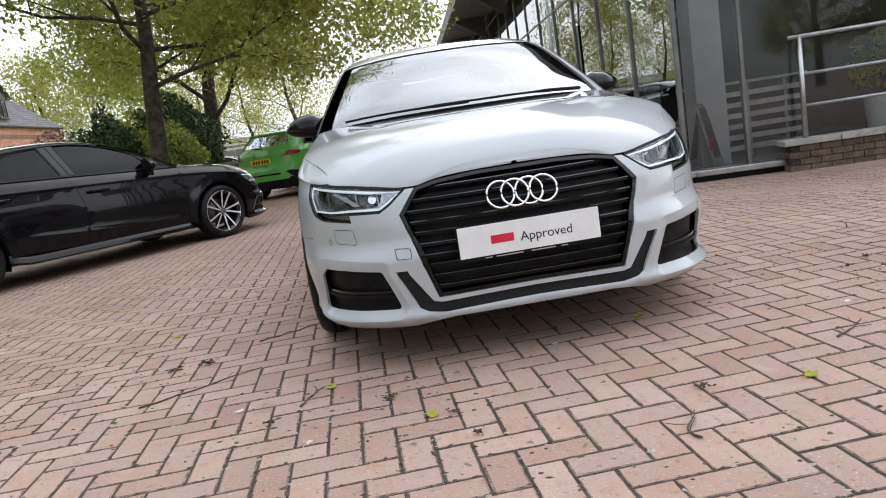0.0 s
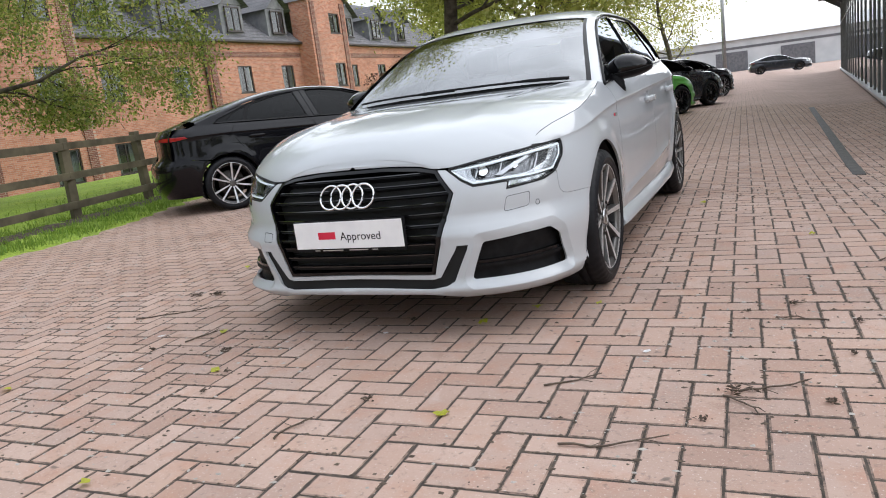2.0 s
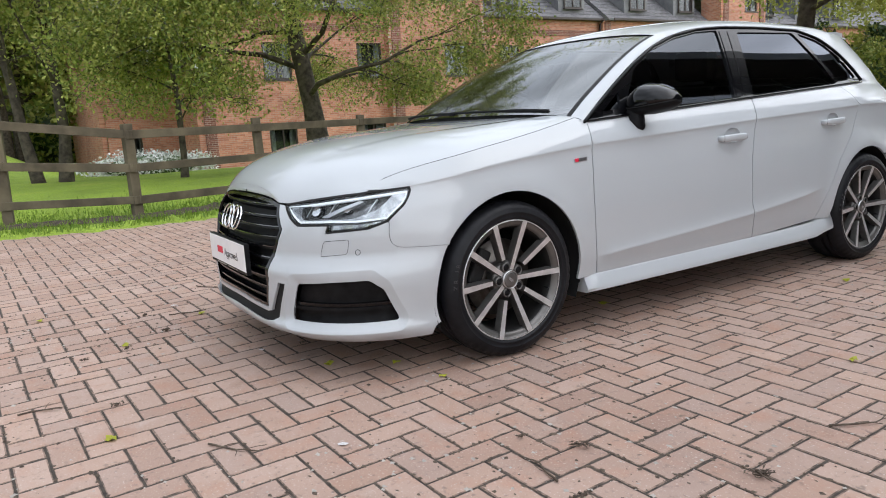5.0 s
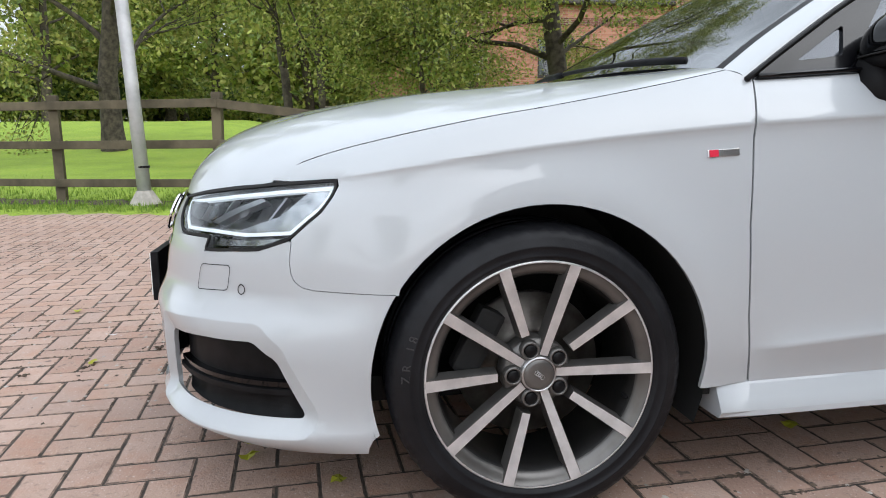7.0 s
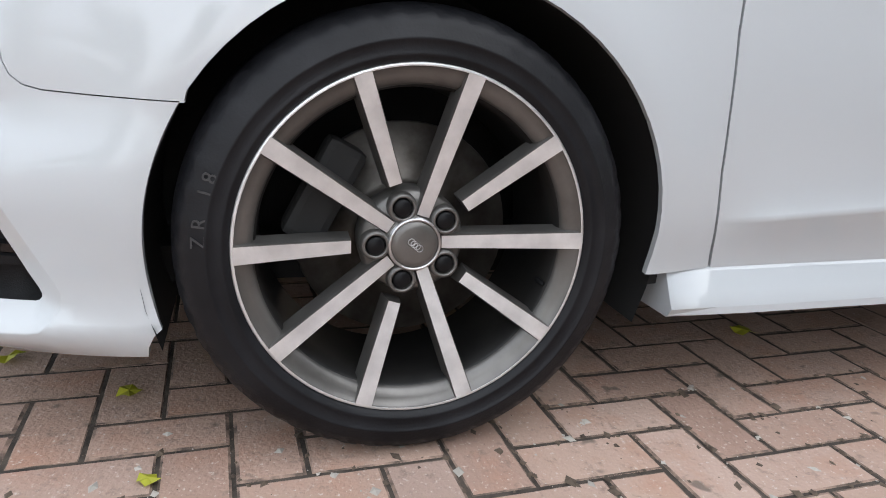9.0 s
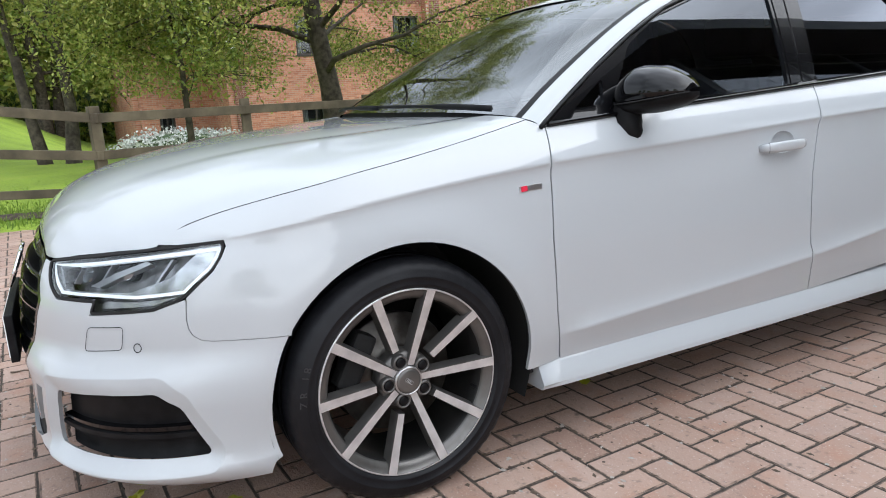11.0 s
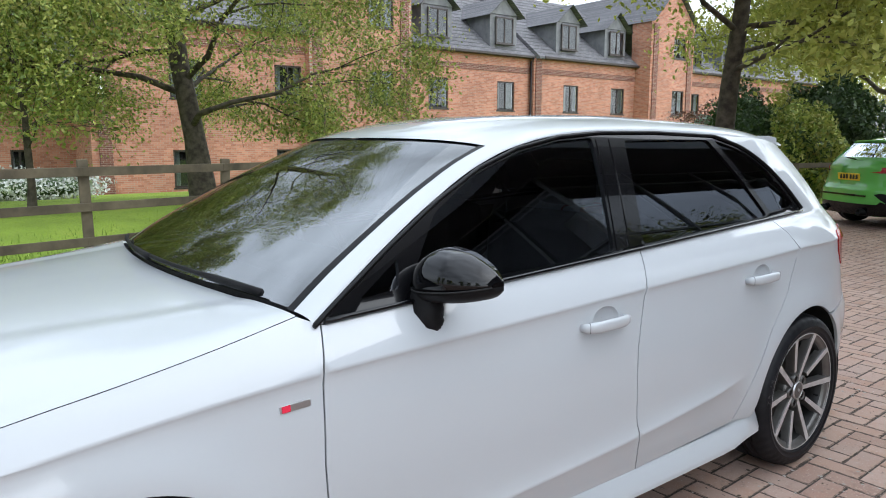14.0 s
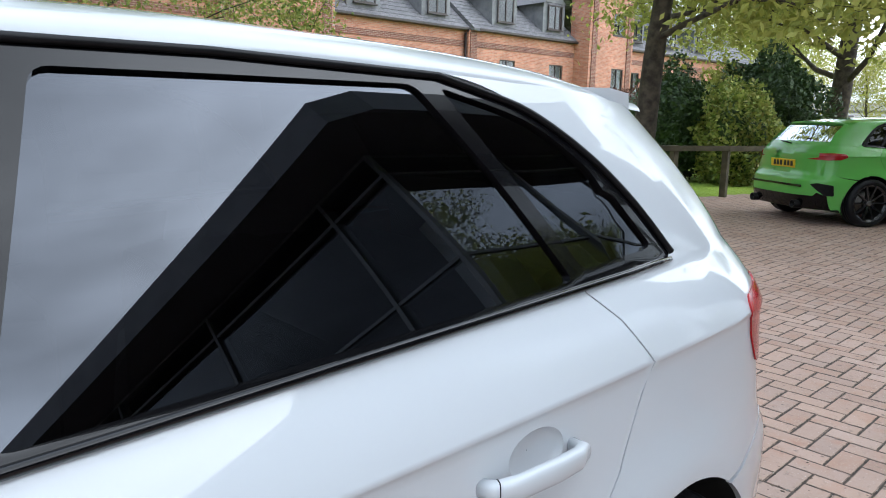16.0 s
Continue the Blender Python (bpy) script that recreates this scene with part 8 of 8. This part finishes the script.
def fallen_leaf(x, y, s, rz):
    n, v = 9, [(0, 0, 0.010)]
    for k in range(n):
        a = 2 * math.pi * k / n
        r = s * (0.6 + 0.4 * math.cos(5 * a / 2) ** 2)
        v.append((r * math.cos(a), 0.75 * r * math.sin(a), 0.002 + 0.014 * lr.random()))
    f = [(0, k + 1, (k + 1) % n + 1) for k in range(n)]
    ob = tagged(new("fallen_leaf", mesh_data("fallen_leaf", v, f, M_LEAF_YELLOW, smooth=False)), "small yellow-green leaf fallen on the paving", "leaf", "fallen leaves")
    ob.matrix_basis = pose(x, y, 0.001 + float(apron(x, y)), 0, 0, rz)


for x, y, s in ((-0.457, -1.285, 0.028), (0.650, -1.5, 0.03), (0.45, -0.644, 0.032), (0.544, 0.826, 0.036), (1.094, 2.055, 0.03), (-0.80, -0.85, 0.03), (0.62, -0.42, 0.03), (0.88, -0.36, 0.02), (-1.7, 0.4, 0.03), (2.1, -0.9, 0.03), (-1.3, -1.6, 0.03), (1.75, 0.9, 0.026), (-2.4, 1.5, 0.03), (-0.2, -2.1, 0.025)):
    fallen_leaf(x, y, s, lr.uniform(0, 360))


def twig(x, y, length, rz, name="twig", label="thin dry twig lying on the paving"):
    t = thing(name, label, "twig", pose(x, y, 0.006, 0, 0, rz), "twigs")
    p, pts = Vector((0, 0, 0)), [Vector((0, 0, 0))]
    d = 0.0
    for k in range(7):
        d += lr.uniform(-0.35, 0.35)
        p = p + Vector((math.cos(d), math.sin(d), 0)) * length / 7
        pts.append(p + Vector((0, 0, lr.uniform(-0.003, 0.006))))
    part("stem", sweep("stem", pts, [0.0038 - 0.0003 * k for k in range(8)], M_TWIG, 5), t)
    for k in (2, 4, 5):
        q = pts[k]
        e = q + Vector((lr.uniform(0.02, 0.06), lr.uniform(-0.06, 0.06), 0.004))
        part("side_shoot", sweep("side_shoot", [q, q.lerp(e, 0.5) + Vector((0, 0.006, 0)), e], 0.0013, M_TWIG, 4), t)


for x, y, ln, rz in ((1.48, -1.212, 0.22, 15), (1.44, -1.25, 0.16, -30), (-1.55, -0.7, 0.5, 30), (-0.9, -1.0, 0.2, 70), (1.05, -1.62, 0.3, 20), (0.9, -1.25, 0.2, 35), (1.95, -1.0, 0.2, -10), (2.0, 0.3, 0.2, 40), (0.2, -1.75, 0.16, 100), (1.75, -0.55, 0.18, 160), (-1.2, 0.0, 0.35, 12)):
    twig(x, y, ln, rz)


def seed_clump(x, y, size, seed):
    """A dried catkin cluster: short bent strands and husks lying over one another."""
    r = random.Random(seed)
    verts, faces = [], []
    for k in range(int(10 + size * 500)):
        q = Vector((r.gauss(0, size * 0.5), r.gauss(0, size * 0.32), r.uniform(0.002, 0.003 + 0.25 * size)))
        d = Vector((r.uniform(-1, 1), r.uniform(-1, 1), r.uniform(-0.25, 0.25))).normalized() * size * r.uniform(0.15, 0.5)
        n = Vector((-d.y, d.x, 0)).normalized() * r.uniform(0.0012, 0.0034)
        bend = Vector((0, 0, r.uniform(0.001, 0.006)))
        i = len(verts)
        verts += [tuple(p) for p in (q - d, q + n + bend, q + d, q - n + bend, q - bend * 0.4)]
        faces += [(i, i + 1, i + 3), (i + 1, i + 2, i + 3), (i, i + 4, i + 1), (i + 4, i + 2, i + 1), (i, i + 3, i + 4), (i + 3, i + 2, i + 4)]
    t = new("seed_clump", mesh_data("seed_clump", verts, faces, M_TWIG, smooth=False))
    t.matrix_world = pose(x, y, 0.004, 0, 0, r.uniform(0, 360))
    tagged(t, "dried brown seed clump lying on the paving", "debris", "seed clumps")


def bird_splash(x, y, size, seed):
    """A dried pale splash: a thin uneven patch with a few drops round it."""
    r = random.Random(seed)
    verts, faces = [], []
    for k in range(7):
        big = k == 0
        cx, cy = (0, 0) if big else (r.gauss(0, size * 0.9), r.gauss(0, size * 0.7))
        rad, n, i = size * (0.55 if big else r.uniform(0.06, 0.2)), 18, len(verts)
        verts.append((cx, cy, 0.0012))
        for j in range(n):
            a, q = 2 * math.pi * j / n, rad * r.uniform(0.6, 1.15)
            verts.append((cx + q * math.cos(a) * 1.4, cy + q * math.sin(a), 0.0))
        faces += [(i, i + 1 + j, i + 1 + (j + 1) % n) for j in range(n)]
    t = new("bird_splash", mesh_data("bird_splash", verts, faces, M_SPLASH))
    t.matrix_world = pose(x, y, 0.0045, 0, 0, r.uniform(0, 360))
    tagged(t, "pale dried splash on the paving", "stain", "splashes")


for k, (x, y, size) in enumerate(((1.47, -1.21, 0.045), (2.05, -0.12, 0.040), (1.64, -0.36, 0.030), (1.80, -0.87, 0.018), (1.85, -0.55, 0.025), (2.32, -0.95, 0.030), (1.40, -1.41, 0.020), (1.72, -1.25, 0.020), (2.01, -1.11, 0.025), (1.48, -0.46, 0.016), (-1.53, -0.26, 0.040), (-1.39, -0.24, 0.045), (-0.58, -1.08, 0.030), (-0.99, -1.11, 0.020), (-0.34, -1.48, 0.022), (0.35, -1.44, 0.028), (-0.39, -1.29, 0.020), (0.10, -0.62, 0.020))):
    seed_clump(x, y, size, 40 + k)
for k, (x, y, size) in enumerate(((2.20, -0.63, 0.045), (2.15, -1.01, 0.030), (1.17, -0.91, 0.022), (-1.12, -0.93, 0.025), (-0.84, -1.32, 0.020), (0.06, -0.80, 0.018))):
    bird_splash(x, y, size, 70 + k)


# ---- paving blocks in herringbone ----
PW, PA = 0.1015, radians(2.3)
P0 = Vector((0.8555, -1.572, 0))
ca, sa = math.cos(PA), math.sin(PA)


def place(u, w):
    return (P0.x + PW * (u * ca - w * sa), P0.y + PW * (u * sa + w * ca))


centres, lying = [], []
for k in range(-330, 331):
    for j in range(-70, 71):
        for h in (0, 1):
            u, w = (k + 1.0 + 4 * j, -k - 0.5) if h else (k + 0.5 + 4 * j, -k - 2.0)
            x, y = place(u, w + 1)
            if -7.3 < x < 6.6 and -8.1 < y < 14.95:
                centres.append((x, y))
                lying.append(h)
centres, lying = np.array(centres), np.array(lying, bool)
near = (centres[:, 0] > 0.95) & (centres[:, 0] < 2.35) & (centres[:, 1] > -2.6) & (centres[:, 1] < 1.4)
order = np.argsort(np.hypot(centres[:, 0] - 1.25, centres[:, 1] + 1.2))
pick = np.zeros(len(centres), bool)
pick[[i for i in order if near[i]][:290]] = True


def block_verts(cx, cy, lie, dz, tilt, worn=0.003):
    """One chamfered block: foot, shoulder and top outlines."""
    lx, ly = (PW - 0.0032, PW / 2 - 0.0032) if lie else (PW / 2 - 0.0032, PW - 0.0032)
    out = []
    for grow_, z in ((0.0, -0.014), (0.0, -0.0016), (-worn, 0.0)):
        for sx, sy in ((-1, -1), (1, -1), (1, 1), (-1, 1)):
            px, py = sx * (lx + grow_), sy * (ly + grow_)
            out.append((cx + px * ca - py * sa, cy + px * sa + py * ca, z + dz + tilt[0] * px + tilt[1] * py))
    return out


def fall(x, y):
    """The slope of the paving along x and y."""
    return np.array([float(apron(x + 0.05, y) - apron(x - 0.05, y)), float(apron(x, y + 0.05) - apron(x, y - 0.05))]) * 10


BF = [(0, 1, 5, 4), (1, 2, 6, 5), (2, 3, 7, 6), (3, 0, 4, 7), (4, 5, 9, 8), (5, 6, 10, 9), (6, 7, 11, 10), (7, 4, 8, 11), (8, 9, 10, 11)]
g = np.random.default_rng(9)
vs_, fs_ = [], []
for i in np.nonzero(~pick)[0]:
    x, y = centres[i]
    k0 = len(vs_)
    vs_ += block_verts(x, y, lying[i], g.normal(0, 0.0003) + float(apron(x, y)), g.normal(0, 0.0025, 2) + fall(x, y), 0.0022 + 0.0042 * g.random() ** 2)
    fs_ += [tuple(q + k0 for q in f) for f in BF]
paving = thing("paving", "worn pinkish concrete block paving laid in herringbone", "paving", pose(0, 0, 0), kind="structure")


def edged(name, v, f, mat):
    """Blocks whose worn edges are soiled."""
    me = mesh_data(name, v, f, [mat, M_ARRIS], smooth=False)
    me.polygons.foreach_set("material_index", [1 if i % 9 in (4, 5, 6, 7) else 0 for i in range(len(f))])
    return me


part("paving_blocks", edged("paving_blocks", vs_, fs_, M_PAVE), paving)["kind"] = "stuff"
shared = {(h, k): edged("paving_block", block_verts(0, 0, h, 0, (0, 0), 0.0022 + 0.0011 * k), BF, M_PAVEPART) for h in (True, False) for k in range(4)}
for i in np.nonzero(pick)[0]:
    ob = new("paving_block", shared[bool(lying[i]), int(g.integers(0, 4))])
    ob.parent = paving
    ob.matrix_basis = Matrix.Translation((*centres[i], g.normal(0, 0.0003) + float(apron(*centres[i])))) @ pose(0, 0, 0, math.degrees(g.normal(0, 0.0025) + fall(*centres[i])[1]), math.degrees(g.normal(0, 0.0025) - fall(*centres[i])[0]), 0)
# crumbs, seed husks and bits of twig, most of them caught in the joints
def crumbs(name, label, mat, count, small, large, in_joints, seed):
    q = np.random.default_rng(seed)
    c = centres[(np.abs(centres[:, 0]) < 4.2) & (centres[:, 1] > -3.6) & (centres[:, 1] < 4.4)]
    lie = lying[(np.abs(centres[:, 0]) < 4.2) & (centres[:, 1] > -3.6) & (centres[:, 1] < 4.4)]
    w = q.integers(0, len(c), count)
    hx, hy = np.where(lie[w], PW, PW / 2), np.where(lie[w], PW / 2, PW)
    a, b = q.uniform(-1, 1, count) * hx, q.uniform(-1, 1, count) * hy
    jn = q.random(count) < in_joints
    side = q.random(count) < hx / (hx + hy)
    b = np.where(jn & side, np.sign(b) * hy + q.normal(0, 0.004, count), b)
    a = np.where(jn & ~side, np.sign(a) * hx + q.normal(0, 0.004, count), a)
    x, y = c[w, 0] + a * ca - b * sa, c[w, 1] + a * sa + b * ca
    patch = np.sin(1.7 * x + 2.3 * y) + np.sin(3.1 * x - 1.9 * y + 1.0) + q.normal(0, 0.8, count)
    keep = (patch > 0.0) & ~((np.abs(x) < 0.75) & (y > -0.6) & (y < 3.1))
    x, y = x[keep], y[keep]
    n = len(x)
    s = small + (large - small) * q.random(n) ** 3
    turn, tall = q.uniform(0, 6.283, n), q.uniform(0.25, 0.6, n)
    rad = [s * q.uniform(0.5, 1.3, n) for _ in range(4)]
    ring = [np.stack([x + rad[k] * np.cos(turn + 1.571 * k) * (1.0 if k % 2 else 1.6), y + rad[k] * np.sin(turn + 1.571 * k), 0.0003 + apron(x, y)], 1) for k in range(4)]
    top = np.stack([x, y, 0.0003 + apron(x, y) + s * tall], 1)
    v = np.stack(ring + [top], 1).reshape(-1, 3)
    f = (np.arange(n)[:, None, None] * 5 + np.array([(0, 1, 4), (1, 2, 4), (2, 3, 4), (3, 0, 4)])[None]).reshape(-1, 3)
    tagged(new(name, mesh_data(name, v.tolist(), f.tolist(), mat, smooth=False)), label, "debris", "", "stuff")


crumbs("loose_debris", "dark crumbs, husks and twig bits caught in the joints", M_TWIG, 80000, 0.0014, 0.0095, 0.8, 5)
crumbs("pale_grit", "pale specks of grit scattered over the paving", M_CONCRETE, 24000, 0.001, 0.0100, 0.3, 6)
